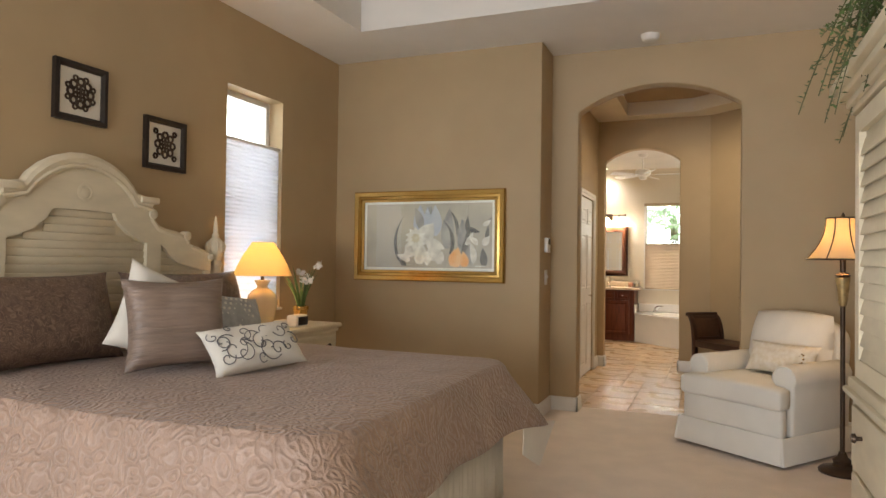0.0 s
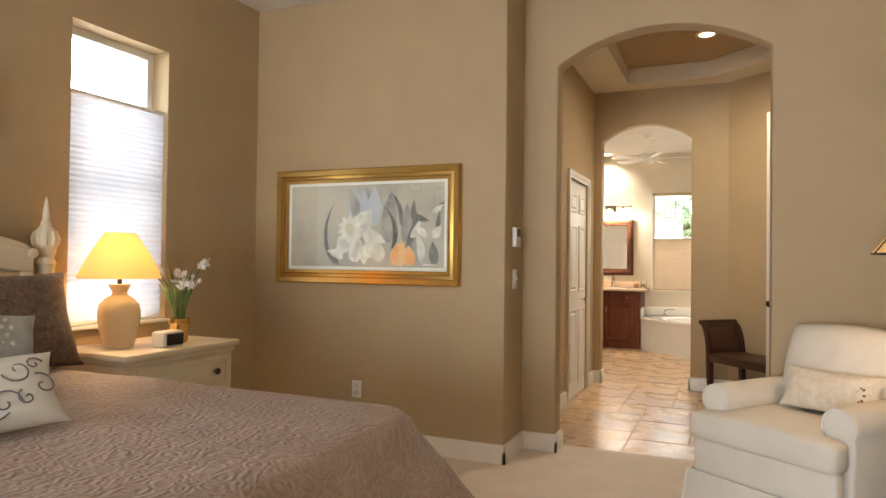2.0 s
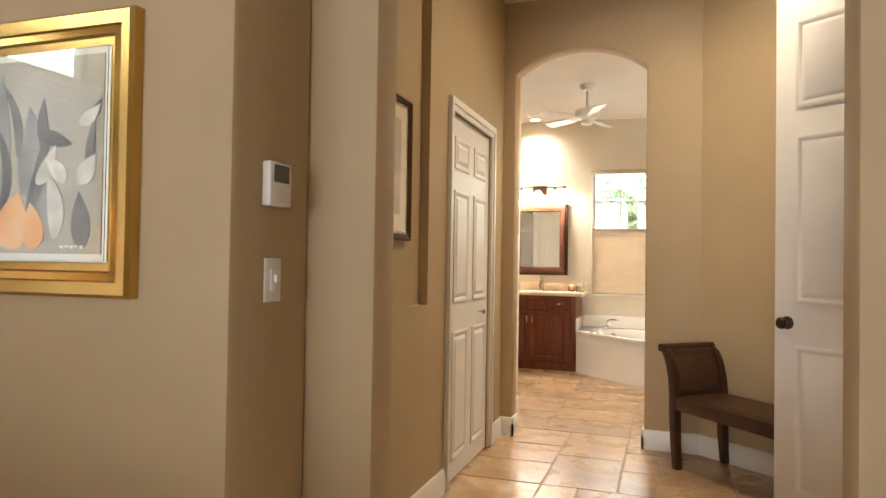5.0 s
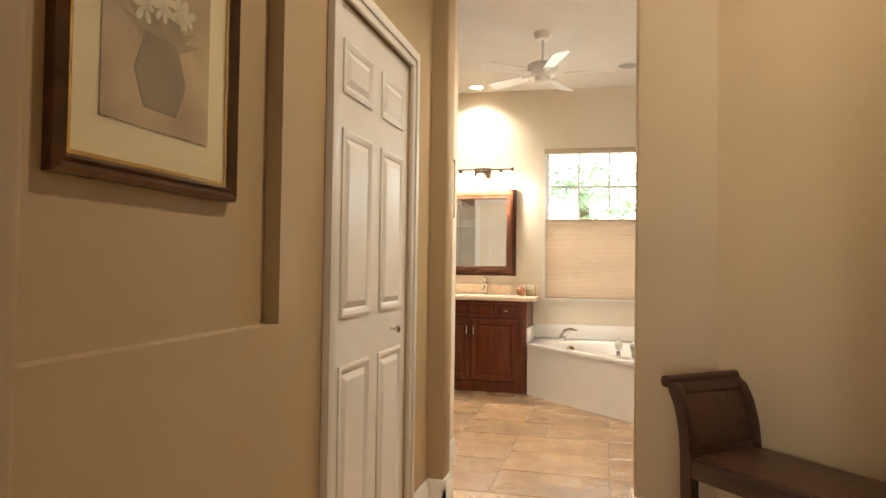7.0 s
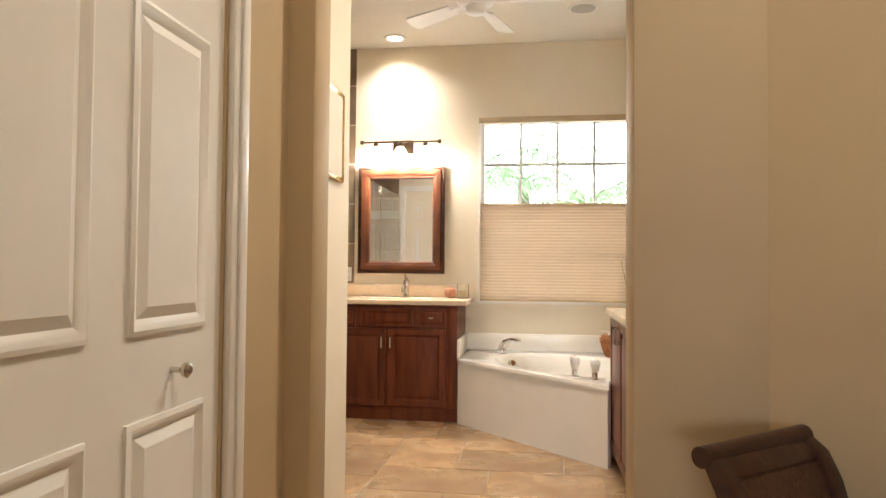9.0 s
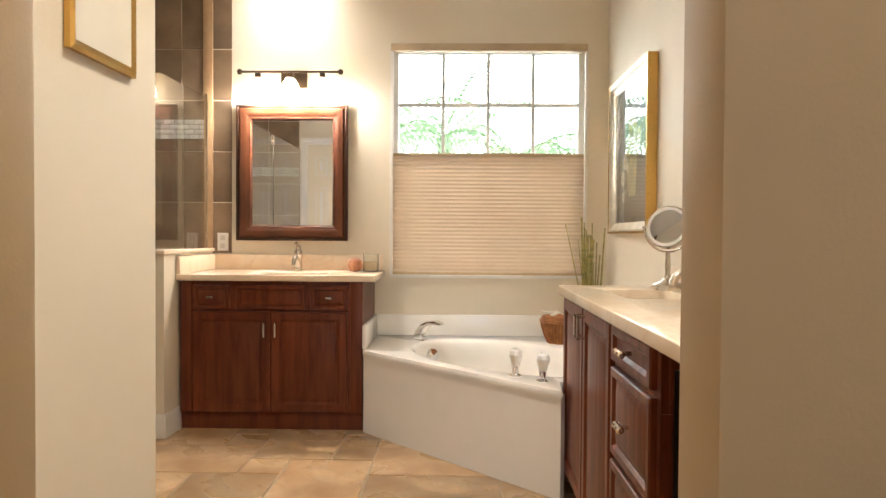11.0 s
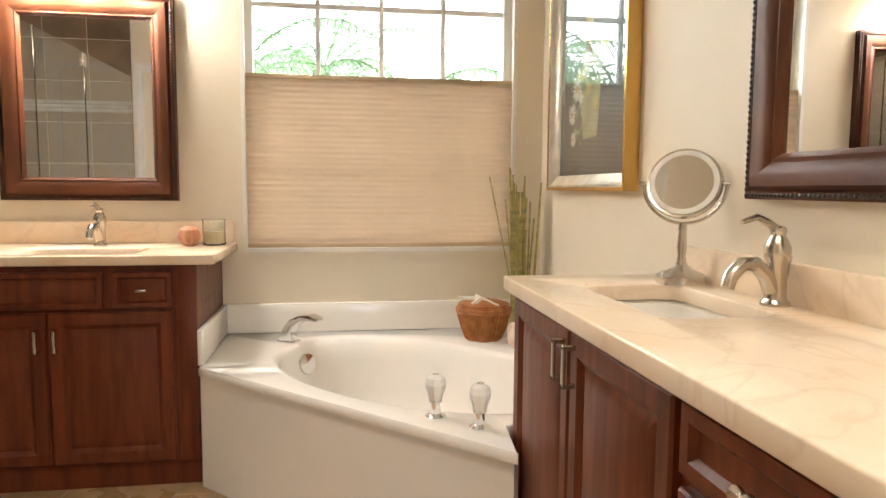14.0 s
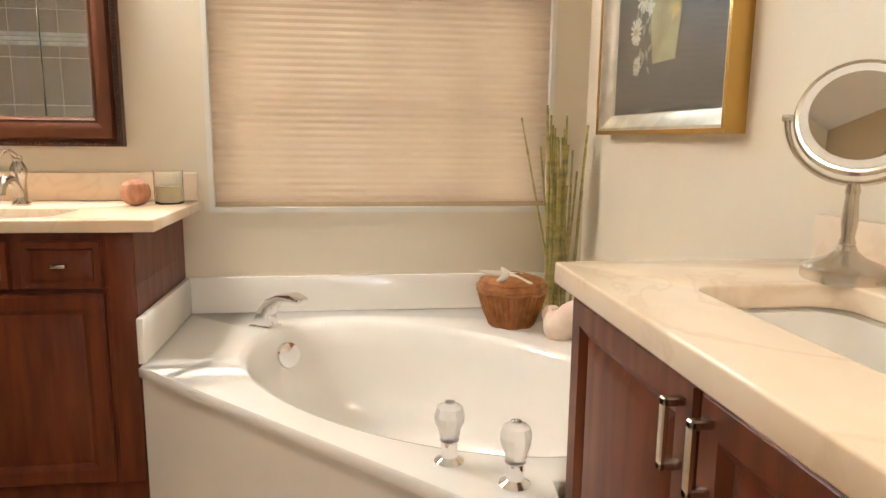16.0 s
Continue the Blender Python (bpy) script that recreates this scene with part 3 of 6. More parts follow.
for s in (1, -1):
    pts = [(-2.885, BC + s * (y - BC), z) for y, z in crest[:7]]
    part("crown_moulding", tube([(x, y, z + 0.005) for x, y, z in pts], 0.038, 10), M["cream"], bed)
    part("crown_moulding", tube([(-2.860, BC + s * (y - BC), z - 0.03) for y, z in crest[:7]], 0.014, 8), M["cream"], bed)
    part("crown_end", box(-2.94, BC + s * 0.36, 1.605, -2.835, BC + s * 0.50, 1.645, 0.012), M["cream"], bed)
    part("scroll_moulding", tube([(-2.88, BC + s * (y - BC), z + 0.004) for y, z in crest[7:14]], 0.022, 8), M["cream"], bed)
    part("scroll_moulding", tube([(-2.88, BC + s * (y - BC), z + 0.004) for y, z in crest[14:]], 0.02, 8), M["cream"], bed)
    for yy, zz, r in ((0.47, 1.545, 0.03), (0.755, 1.425, 0.03), (0.975, 1.29, 0.024)):
        part("scroll", lathe([(r * 0.5, -0.03), (r, -0.025), (r, 0.025), (r * 0.5, 0.03)], pose(-2.88, BC + s * yy, zz, 0, 90, 0), 14), M["cream"], bed)
    post = part("post", lathe([(0.042, 0), (0.042, 1.22), (0.05, 1.24), (0.038, 1.27), (0.048, 1.30), (0.055, 1.34), (0.058, 1.37), (0.05, 1.40), (0.034, 1.415), (0.03, 1.425)], pose(-2.906, BC + s * 1.07, 0), 20), M["cream"], bed)
    part("finial", lathe([(0.022, 1.424), (0.026, 1.44), (0.016, 1.46), (0.018, 1.48), (0.012, 1.52), (0.006, 1.56), (0.002, 1.575)], pose(-2.906, BC + s * 1.07, 0), 16), M["cream"], post)
    for k in range(10):
        a = k * math.pi / 5
        part("flute", tube([(-2.906 + 0.055 * math.cos(a), BC + s * 1.07 + 0.055 * math.sin(a), 1.33), (-2.906 + 0.06 * math.cos(a), BC + s * 1.07 + 0.06 * math.sin(a), 1.365), (-2.906 + 0.05 * math.cos(a), BC + s * 1.07 + 0.05 * math.sin(a), 1.40)], [0.008, 0.011, 0.007], 6), M["cream"], post)
part("medallion", lathe([(0.05, 0), (0.05, 0.006), (0.036, 0.008), (0.032, 0.004), (0.02, 0.009), (0.006, 0.010)], pose(-2.868, BC, 1.63, 0, 90, 0), 18), M["cream"], bed)
part("mattress", box(-2.84, BC - 0.93, 0.28, -0.80, BC + 0.93, 0.735, 0.05, segs=3), mat("mattress_ticking", (0.7, 0.68, 0.64), 0.9), bed)
# gathered skirt below the spread
own = bmesh.new()
SK = [(-2.8, BC - 0.94), (-0.79, BC - 0.94), (-0.79, BC + 0.94), (-2.8, BC + 0.94)]
path = []
for (x0, y0), (x1, y1) in zip(SK, SK[1:]):
    n = int(math.hypot(x1 - x0, y1 - y0) / 0.012)
    nx, ny = (y1 - y0), -(x1 - x0)
    ll = math.hypot(nx, ny)
    for i in range(n):
        w = 0.010 * math.sin(i * 1.25) + 0.006 * math.sin(i * 0.47)
        path.append((x0 + (x1 - x0) * i / n, y0 + (y1 - y0) * i / n, nx / ll * w, ny / ll * w))
lo = [own.verts.new((x + 1.3 * a, y + 1.3 * b, 0.016)) for x, y, a, b in path]
mid = [own.verts.new((x + a, y + b, 0.2)) for x, y, a, b in path]
hi = [own.verts.new((x, y, 0.50)) for x, y, a, b in path]
for ra, rb in ((lo, mid), (mid, hi)):
    for i in range(len(path) - 1):
        own.faces.new((ra[i], ra[i + 1], rb[i + 1], rb[i]))
skirt = part("bed_skirt", own, M["white"], bed, "gathered white cotton bed skirt")
skirt.modifiers.new("thick", "SOLIDIFY").thickness = 0.004


def spread_mesh(x0, x1, y0, y1, top, hem):
    """A bedspread draped over a rounded box: rings from the middle of the top out and down to the hem."""
    bm = bmesh.new()
    rings = []
    n = 160

    def ring(inset, z, radius, k):
        pts = []
        ax0, ax1, ay0, ay1 = x0 + inset, x1 - inset, y0 + inset, y1 - inset
        r = max(0.01, radius)
        seg = [((ax1 - r, ay0 + r), -90), ((ax1 - r, ay1 - r), 0), ((ax0 + r, ay1 - r), 90), ((ax0 + r, ay0 + r), 180)]
        loop = []
        for (cx, cy), a in seg:
            for i in range(12):
                t = radians(a + 90 * i / 11)
                loop.append((cx + r * math.cos(t), cy + r * math.sin(t)))
        loop.append(loop[0])
        ln = [0]
        for p, q in zip(loop, loop[1:]):
            ln.append(ln[-1] + math.hypot(q[0] - p[0], q[1] - p[1]))
        j = 0
        for i in range(n):
            s = ln[-1] * i / n
            while ln[j + 1] < s:
                j += 1
            f = (s - ln[j]) / max(1e-6, ln[j + 1] - ln[j])
            pts.append((loop[j][0] + (loop[j + 1][0] - loop[j][0]) * f, loop[j][1] + (loop[j + 1][1] - loop[j][1]) * f))
        out = []
        for i, (x, y) in enumerate(pts):
            wob = noise.noise((x * 3, y * 3, z * 2))
            zz = z + (0.010 * wob if k < 0 else 0.0)
            push = 0.0
            if k >= 0:
                push = k * (0.012 * math.sin(i * 0.55) + 0.012 * math.sin(i * 0.23 + 1) + 0.02 * wob)
                corner = math.exp(-((x - x1) ** 2 + (y - y1) ** 2) / 0.06) + math.exp(-((x - x1) ** 2 + (y - y0) ** 2) / 0.06)
                zz -= 0.06 * k * k * min(1, corner)
                push += 0.165 * k * min(1, corner)
            dx, dy = (x - (x0 + x1) / 2), (y - (y0 + y1) / 2)
            d = math.hypot(dx, dy)
            out.append(bm.verts.new((x + dx / d * push, y + dy / d * push, zz)))
        rings.append(out)

    half = (y1 - y0) / 2
    for i in range(10):
        ring(half * 0.99 - (half * 0.99 - 0.10) * i / 9, top + 0.012 * math.sin(i / 9 * 1.6), 0.02 + 0.12 * i / 9, -1)
    for inset, dz in ((0.06, 0.006), (0.03, 0.0), (0.012, -0.02), (0.0, -0.05)):
        ring(inset, top + dz, 0.16, -1)
    for i in range(1, 9):
        ring(-0.085 * (i / 8) ** 1.3, top - 0.05 - (top - 0.05 - hem) * i / 8, 0.16 + 0.03 * i / 8, i / 8)
    for a, b in zip(rings, rings[1:]):
        for i in range(n):
            bm.faces.new((a[i], a[(i + 1) % n], b[(i + 1) % n], b[i]))
    bm.faces.new(rings[0])
    return bm


bedspread = thing("bedspread", pose(-1.7, BC, 0.3), "taupe matelasse bedspread with scroll quilting draped over the bed", "bedspread")
cover = part("cover", spread_mesh(-2.86, -0.735, BC - 0.965, BC + 0.965, BEDZ, 0.46), M["spread"], bedspread)
own = bmesh.new()
tri_ = [(-0.615, 3.0, 0.475), (-0.545, 3.40, 0.40), (-0.585, 3.21, 0.195), (-0.625, 3.02, 0.30)]
lo = [own.verts.new(v) for v in tri_]
hi = [own.verts.new((x - 0.006, y - 0.004, z)) for x, y, z in tri_]
own.faces.new(lo)
own.faces.new(hi[::-1])
for i in range(4):
    own.faces.new((lo[i], lo[(i + 1) % 4], hi[(i + 1) % 4], hi[i]))
part("lining_corner", own, M["white"], bedspread, "turned white lining corner", smooth=0)
cover.modifiers.new("thick", "SOLIDIFY").thickness = 0.008

# ---- pillows ----
def cushion(w, h, t, n=24, pinch=0.10, ruffle=0.0):
    """A stuffed pillow standing in the xz plane, thick along y, its bottom edge at z = 0."""
    bm = bmesh.new()
    for side in (1, -1):
        grid = []
        for i in range(n + 1):
            row = []
            for j in range(n + 1):
                u, v = 2 * i / n - 1, 2 * j / n - 1
                k = (1 - pinch * (1 - u * u)) if abs(v) > 0 else 1
                x = u * (1 - pinch * (1 - v * v) * abs(u) ** 3) * w / 2
                z = v * (1 - pinch * (1 - u * u) * abs(v) ** 3) * h / 2
                th = t / 2 * max(0, (1 - abs(u) ** 3.2)) ** 0.55 * max(0, (1 - abs(v) ** 3.2)) ** 0.55
                th += 0.006 * noise.noise((u * 2.2, v * 2.2, w * 9 + side)) * (1 - u * u) * (1 - v * v) * 3
                row.append(bm.verts.new((x, side * th, z + h / 2)))
            grid.append(row)
        for i in range(n):
            for j in range(n):
                bm.faces.new((grid[i][j], grid[i + 1][j], grid[i + 1][j + 1], grid[i][j + 1]))
    bmesh.ops.remove_doubles(bm, verts=bm.verts, dist=0.0005)
    return bm


def pillow(m, w, h, t, material, label, trim=None, trim_mat=None):
    ob = thing("pillow", m, label, "pillow", "pillows on the bed")
    part("cover", cushion(w, h, t), material, ob, world=False, smooth=60)
    if trim:
        for name, bm in trim:
            part(name, bm, trim_mat, ob, world=False)
    return ob


BROWN = mat("bronze_brocade", (0.16, 0.10, 0.07), 0.45, vary=0.35, scale=26, fine=70, bump=0.6, dist=0.006)
t = BROWN.node_tree
co = t.nodes.new("ShaderNodeTexCoord")
vine = t.nodes.new("ShaderNodeTexNoise")
vine.inputs["Scale"].default_value, vine.inputs["Detail"].default_value, vine.inputs["Distortion"].default_value = 11.0, 1.0, 2.2
t.links.new(co.outputs["Object"], vine.inputs["Vector"])
band = t.nodes.new("ShaderNodeMath")
band.operation = "PINGPONG"
band.inputs[1].default_value = 0.06
t.links.new(vine.outputs["Fac"], band.inputs[0])
leafy = t.nodes.new("ShaderNodeMapRange")
leafy.inputs["From Min"].default_value, leafy.inputs["From Max"].default_value = 0.035, 0.055
leafy.inputs["To Max"].default_value = 0.6
t.links.new(band.outputs[0], leafy.inputs["Value"])
woven = t.nodes.new("ShaderNodeMix")
woven.data_type = "RGBA"
woven.inputs["B"].default_value = (0.30, 0.21, 0.155, 1)
b = t.nodes["Principled BSDF"]
t.links.new(b.inputs["Base Color"].links[0].from_socket, woven.inputs["A"])
t.links.new(leafy.outputs[0], woven.inputs["Factor"])
t.links.new(woven.outputs["Result"], b.inputs["Base Color"])
SILK = mat("taupe_pleated_silk", (0.27, 0.195, 0.15), 0.32, vary=0.25, scale=8, fine=16, bump=0.9, dist=0.01, stretch=(0.6, 1, 5))
CREAMC = mat("ivory_cotton", (0.72, 0.68, 0.60), 0.85, vary=0.08, bump=0.3, fine=200)
SILVER = mat("silver_grey_satin", (0.42, 0.42, 0.40), 0.45, vary=0.25, scale=20, fine=40, bump=0.5, dist=0.004)
INK = mat("grey_embroidery", (0.16, 0.15, 0.15), 0.7)


def spiral(cx, cz, r, turns, y, a0=0.0, hand=1):
    return [(cx + hand * r * s * math.cos(a0 + turns * 6.283 * (1 - s)), y, cz + r * s * math.sin(a0 + turns * 6.283 * (1 - s))) for s in [i / 26 for i in range(3, 27)]]


def front(w, h, t, x, z):
    u, v = 2 * x / w, 2 * (z - h / 2) / h
    return -t / 2 * max(0, 1 - abs(u) ** 3.2) ** 0.55 * max(0, 1 - abs(v) ** 3.2) ** 0.55


pillow(pose(-2.58, BC - 0.44, 0.765, -18, 0, 90), 0.92, 0.46, 0.24, BROWN, "bronze brocade king sham leaning on the headboard")
pillow(pose(-2.56, BC + 0.55, 0.765, -18, 0, 90), 0.95, 0.46, 0.24, BROWN, "bronze brocade king sham leaning on the headboard")
pillow(pose(-2.19, BC - 0.20, 0.80, -16, 24, 68), 0.46, 0.44, 0.16, CREAMC, "ivory cotton pillow tilted behind a silk one")
pillow(pose(-2.01, BC - 0.19, 0.77, -14, 0, 62), 0.48, 0.43, 0.18, SILK, "pleated taupe silk square pillow")
dots = []
for i in range(8):
    for j in range(9):
        x, z = -0.15 + 0.032 * i + (0.016 if j % 2 else 0), 0.05 + 0.03 * j
        y = front(0.40, 0.34, 0.14, x, z)
        dots.append(("dot", lathe([(0.002, 0.003), (0.008, 0.0), (0.008, -0.002), (0.002, -0.003)], pose(x, y, z, 90, 0, 0), 8)))
pillow(pose(-1.96, BC + 0.15, 0.79, -26, 8, 78), 0.40, 0.34, 0.14, SILVER, "silver-grey satin pillow with pale dots", dots, CREAMC)
scrolls = []
for cx, cz, r, a0, hand in ((-0.20, 0.15, 0.055, 0.5, 1), (-0.12, 0.08, 0.06, 2, -1), (-0.08, 0.19, 0.05, 4, 1), (0.0, 0.12, 0.06, 1, 1), (-0.22, 0.07, 0.04, 3, -1), (0.06, 0.19, 0.045, 5, -1), (0.09, 0.07, 0.05, 0, 1), (0.16, 0.08, 0.03, 2, 1), (0.15, 0.18, 0.05, 3.4, 1), (0.22, 0.12, 0.045, 1.2, -1), (0.21, 0.20, 0.03, 0.3, 1), (-0.25, 0.20, 0.03, 2, 1), (-0.02, 0.045, 0.03, 4, -1), (-0.15, 0.23, 0.025, 1, 1), (-0.17, 0.11, 0.075, 2.6, -1), (-0.05, 0.15, 0.07, 5.2, 1), (-0.10, 0.13, 0.035, 0.2, 1), (0.04, 0.09, 0.075, 3.9, -1), (-0.22, 0.16, 0.05, 4.4, 1)):
    pts = [(x, front(0.50, 0.25, 0.13, x, z) - 0.002, z) for x, _, z in spiral(cx * 0.84, cz * 0.92, r * 0.9, 1.2, 0, a0, hand)]
    scrolls.append(("embroidered_scroll", tube(pts, 0.0026, 5)))
pillow(pose(-1.64, BC - 0.05, 0.775, -40, -3, 72), 0.50, 0.25, 0.13, CREAMC, "white lumbar pillow with grey embroidered scrolls", scrolls, INK)

# ---- nightstand and what stands on it ----
stand = thing("nightstand", pose(-2.69, 3.83, 0), "antique cream nightstand with two drawers and dark knobs", "nightstand")
part("top", box(-2.96, 3.40, 0.765, -2.41, 4.22, 0.80, 0.012), M["cream"], stand)
part("top_moulding", box(-2.95, 3.425, 0.735, -2.425, 4.195, 0.766, 0.012), M["cream"], stand)
part("body", box(-2.95, 3.44, 0.08, -2.44, 4.18, 0.736, 0.006), M["cream"], stand)
for z0, z1 in ((0.56, 0.72), (0.36, 0.535), (0.13, 0.335)):
    d = part("drawer", box(-2.455, 3.49, z0, -2.425, 4.13, z1, 0.008), M["cream"], stand)
    part("drawer_bead", frame_box(3.50, z0 + 0.012, 4.12, z1 - 0.012, 0.012, -2.427, -2.419, "x"), M["cream"], d)
    for y in (3.62, 4.02):
        part("knob", lathe([(0.008, 0), (0.008, 0.012), (0.017, 0.018), (0.019, 0.026), (0.012, 0.033)], pose(-2.422, y, (z0 + z1) / 2, 0, 90, 0), 14), M["bronze"], d, "dark bronze knob")
for x in (-2.92, -2.47):
    for y in (3.47, 4.15):
        part("foot", lathe([(0.02, 0.012), (0.028, 0.03), (0.034, 0.06), (0.03, 0.085)], pose(x, y, 0), 12), M["cream"], stand)

CERAMIC = mat("cream_glazed_ceramic", (0.82, 0.66, 0.42), 0.15, vary=0.04, bump=0)
LSHADE = cloth_shade("warm_lamp_linen", (0.95, 0.80, 0.50), 0.72)


def cone_shade(r0, z0, r1, z1, m, n=32, bell=0.0, steps=8):
    """An open lampshade with thickness."""
    bm = bmesh.new()
    rings = []
    for inner in (0, 0.003):
        seq = []
        for i in range(steps + 1):
            s = i / steps
            r = r0 + (r1 - r0) * s - bell * math.sin(math.pi * s) - inner
            seq.append([bm.verts.new((r * math.cos(2 * math.pi * k / n), r * math.sin(2 * math.pi * k / n), z0 + (z1 - z0) * s)) for k in range(n)])
        rings += seq if inner == 0 else seq[::-1]
    rings.append(rings[0])
    for a, b in zip(rings, rings[1:]):
        for k in range(n):
            bm.faces.new((a[k], a[(k + 1) % n], b[(k + 1) % n], b[k]))
    bm.transform(m)
    return bm


tl = thing("table_lamp", pose(-2.735, 3.64, 0.80), "lit cream ceramic table lamp with a cone shade on the nightstand", "table lamp")
part("base", lathe([(0.070, 0), (0.076, 0.012), (0.090, 0.06), (0.102, 0.12), (0.106, 0.18), (0.098, 0.225), (0.068, 0.258), (0.04, 0.275), (0.036, 0.292), (0.055, 0.325), (0.057, 0.332), (0.02, 0.334)], None, 32), CERAMIC, tl, world=False)
part("stem", lathe([(0.012, 0.312), (0.012, 0.36), (0.018, 0.37), (0.016, 0.42)], None, 12), M["bronze"], tl, world=False)
part("shade", cone_shade(0.208, 0.365, 0.075, 0.605, Matrix.Identity(4), bell=-0.010), LSHADE, tl, "glowing warm linen shade", world=False)
lamp("table_lamp_bulb", "POINT", pose(-2.735, 3.64, 1.25), 14, (1.0, 0.62, 0.30), 0.04)

clock = thing("alarm_clock", pose(-2.52, 3.77, 0.80), "small white alarm clock with a black face", "clock")
part("case", box(-0.045, -0.075, 0.0, 0.045, 0.075, 0.085, 0.014), M["trim"], clock, world=False)
part("face", box(0.0445, -0.055, 0.012, 0.049, 0.062, 0.072, 0.002), M["dark"], clock, "black glossy face", world=False)

GREEN = mat("leaf_green", (0.10, 0.17, 0.05), 0.5, vary=0.4, scale=20)
pot = thing("potted_flowers", pose(-2.60, 3.93, 0.80), "small gilt pot of white narcissus flowers on the nightstand", "flower pot")
part("pot", lathe([(0.040, 0), (0.045, 0.01), (0.052, 0.10), (0.060, 0.11), (0.060, 0.135), (0.050, 0.138), (0.048, 0.11), (0.01, 0.108)], None, 20), M["gold"], pot, world=False)
random.seed(7)
own, blooms = bmesh.new(), bmesh.new()
for k in range(22):
    a, r, h = random.uniform(0, 6.28), random.uniform(0.06, 0.19), random.uniform(0.18, 0.34)
    bend = random.uniform(0.2, 1.0)
    pts = [(0.02 * math.cos(a) + r * bend * s * s * math.cos(a), 0.02 * math.sin(a) + r * bend * s * s * math.sin(a), 0.10 + h * s) for s in (0, 0.25, 0.5, 0.75, 1.0)]
    tube(pts, [0.004, 0.006, 0.006, 0.005, 0.001], 4, own, 0.35)
    if k % 3 == 0:
        for j in range(7):
            c = Vector(pts[-1]) + Vector((random.uniform(-0.03, 0.03), random.uniform(-0.03, 0.03), random.uniform(-0.012, 0.03)))
            face = pose(c.x, c.y, c.z, random.uniform(20, 90), 0, random.uniform(0, 360))
            for q in range(6):
                ring_ = [(0, 0, 0.002), (0.008, 0.0055, 0.003), (0.019, 0.004, 0.002), (0.021, 0, 0.001), (0.019, -0.004, 0.002), (0.008, -0.0055, 0.003)]
                turn = face @ pose(0, 0, 0, 0, 0, 60 * q)
                blooms.faces.new([blooms.verts.new(turn @ Vector(v)) for v in ring_])
part("leaves", own, GREEN, pot, world=False)
part("blossoms", blooms, mat("narcissus_white", (0.85, 0.83, 0.80), 0.7, vary=0.05), pot, "white blossoms", world=False, smooth=0)

# ---- framed ironwork pictures above the bed ----
PAPER = mat("ivory_mount", (0.74, 0.70, 0.60), 0.8, vary=0.04)


def ring_bm(cx, cz, r, w, x, bm):
    tube([(x, cx + r * math.cos(radians(a)), cz + r * math.sin(radians(a))) for a in range(0, 361, 20)], w, 5, bm)


def iron_picture(y0, y1, z0, z1, square):
    ob = thing("picture_frame", pose(BX, (y0 + y1) / 2, (z0 + z1) / 2), "dark framed picture of scrolled ironwork on an ivory mount", "picture", "ironwork pictures")
    part("frame", frame_box(y0, z0, y1, z1, 0.036, BX + 0.001, BX + 0.03, "x", profile=[(0, 0), (0, 1), (0.6, 1), (1, 0.6), (1, 0)]), M["dark"], ob)
    part("mount", box(BX + 0.002, y0 + 0.03, z0 + 0.03, BX + 0.010, y1 - 0.03, z1 - 0.03), PAPER, ob)
    own = bmesh.new()
    cy, cz = (y0 + y1) / 2, (z0 + z1) / 2
    x = BX + 0.013
    for k in range(8):
        a = k * math.pi / 4
        ring_bm(cy + 0.062 * math.cos(a), cz + 0.062 * math.sin(a), 0.020, 0.0075, x, own)
        ring_bm(cy + 0.035 * math.cos(a + 0.39), cz + 0.035 * math.sin(a + 0.39), 0.012, 0.006, x, own)
        if square:
            ring_bm(cy + 0.078 * (1 if math.cos(a + 0.1) > 0 else -1), cz + 0.078 * (1 if math.sin(a + 0.1) > 0 else -1), 0.014, 0.007, x, own)
        else:
            ring_bm(cy + 0.085 * math.cos(a + 0.39), cz + 0.085 * math.sin(a + 0.39), 0.013, 0.006, x, own)
    tube([(x, cy - 0.05, cz), (x, cy + 0.05, cz)], 0.008, 5, own)
    tube([(x, cy, cz - 0.05), (x, cy, cz + 0.05)], 0.008, 5, own)
    part("ironwork", own, M["bronze"], ob, "brown scrolled rosette")


iron_picture(2.143, 2.475, 2.02, 2.345, False)
iron_picture(2.757, 3.098, 1.838, 2.162, True)
iron_picture(1.445, 1.785, 1.838, 2.162, True)

# ---- large painting ----
paint = thing("painting", pose(-2.05, PY, 1.5), "wide painting of pale lilies in a stepped gilt frame under glass", "painting")
part("frame", frame_box(-2.77, 1.108, -1.338, 1.905, 0.095, PY - 0.001, PY - 0.045, "y", profile=[(0, 0), (0, 0.75), (0.1, 1.0), (0.45, 0.85), (0.5, 0.7), (0.72, 0.75), (0.78, 0.5), (1, 0.42), (1, 0)]), M["gold"], paint)
part("mount", box(-2.67, PY - 0.014, 1.205, -1.43, PY - 0.004, 1.812), PAPER, paint)
CANVAS = mat("lily_canvas", (0.50, 0.42, 0.31), 0.5, colour2=(0.33, 0.285, 0.225), scale=2.2, bump=0.1)
part("canvas", box(-2.645, PY - 0.018, 1.228, -1.455, PY - 0.0145, 1.79), CANVAS, paint)
random.seed(3)


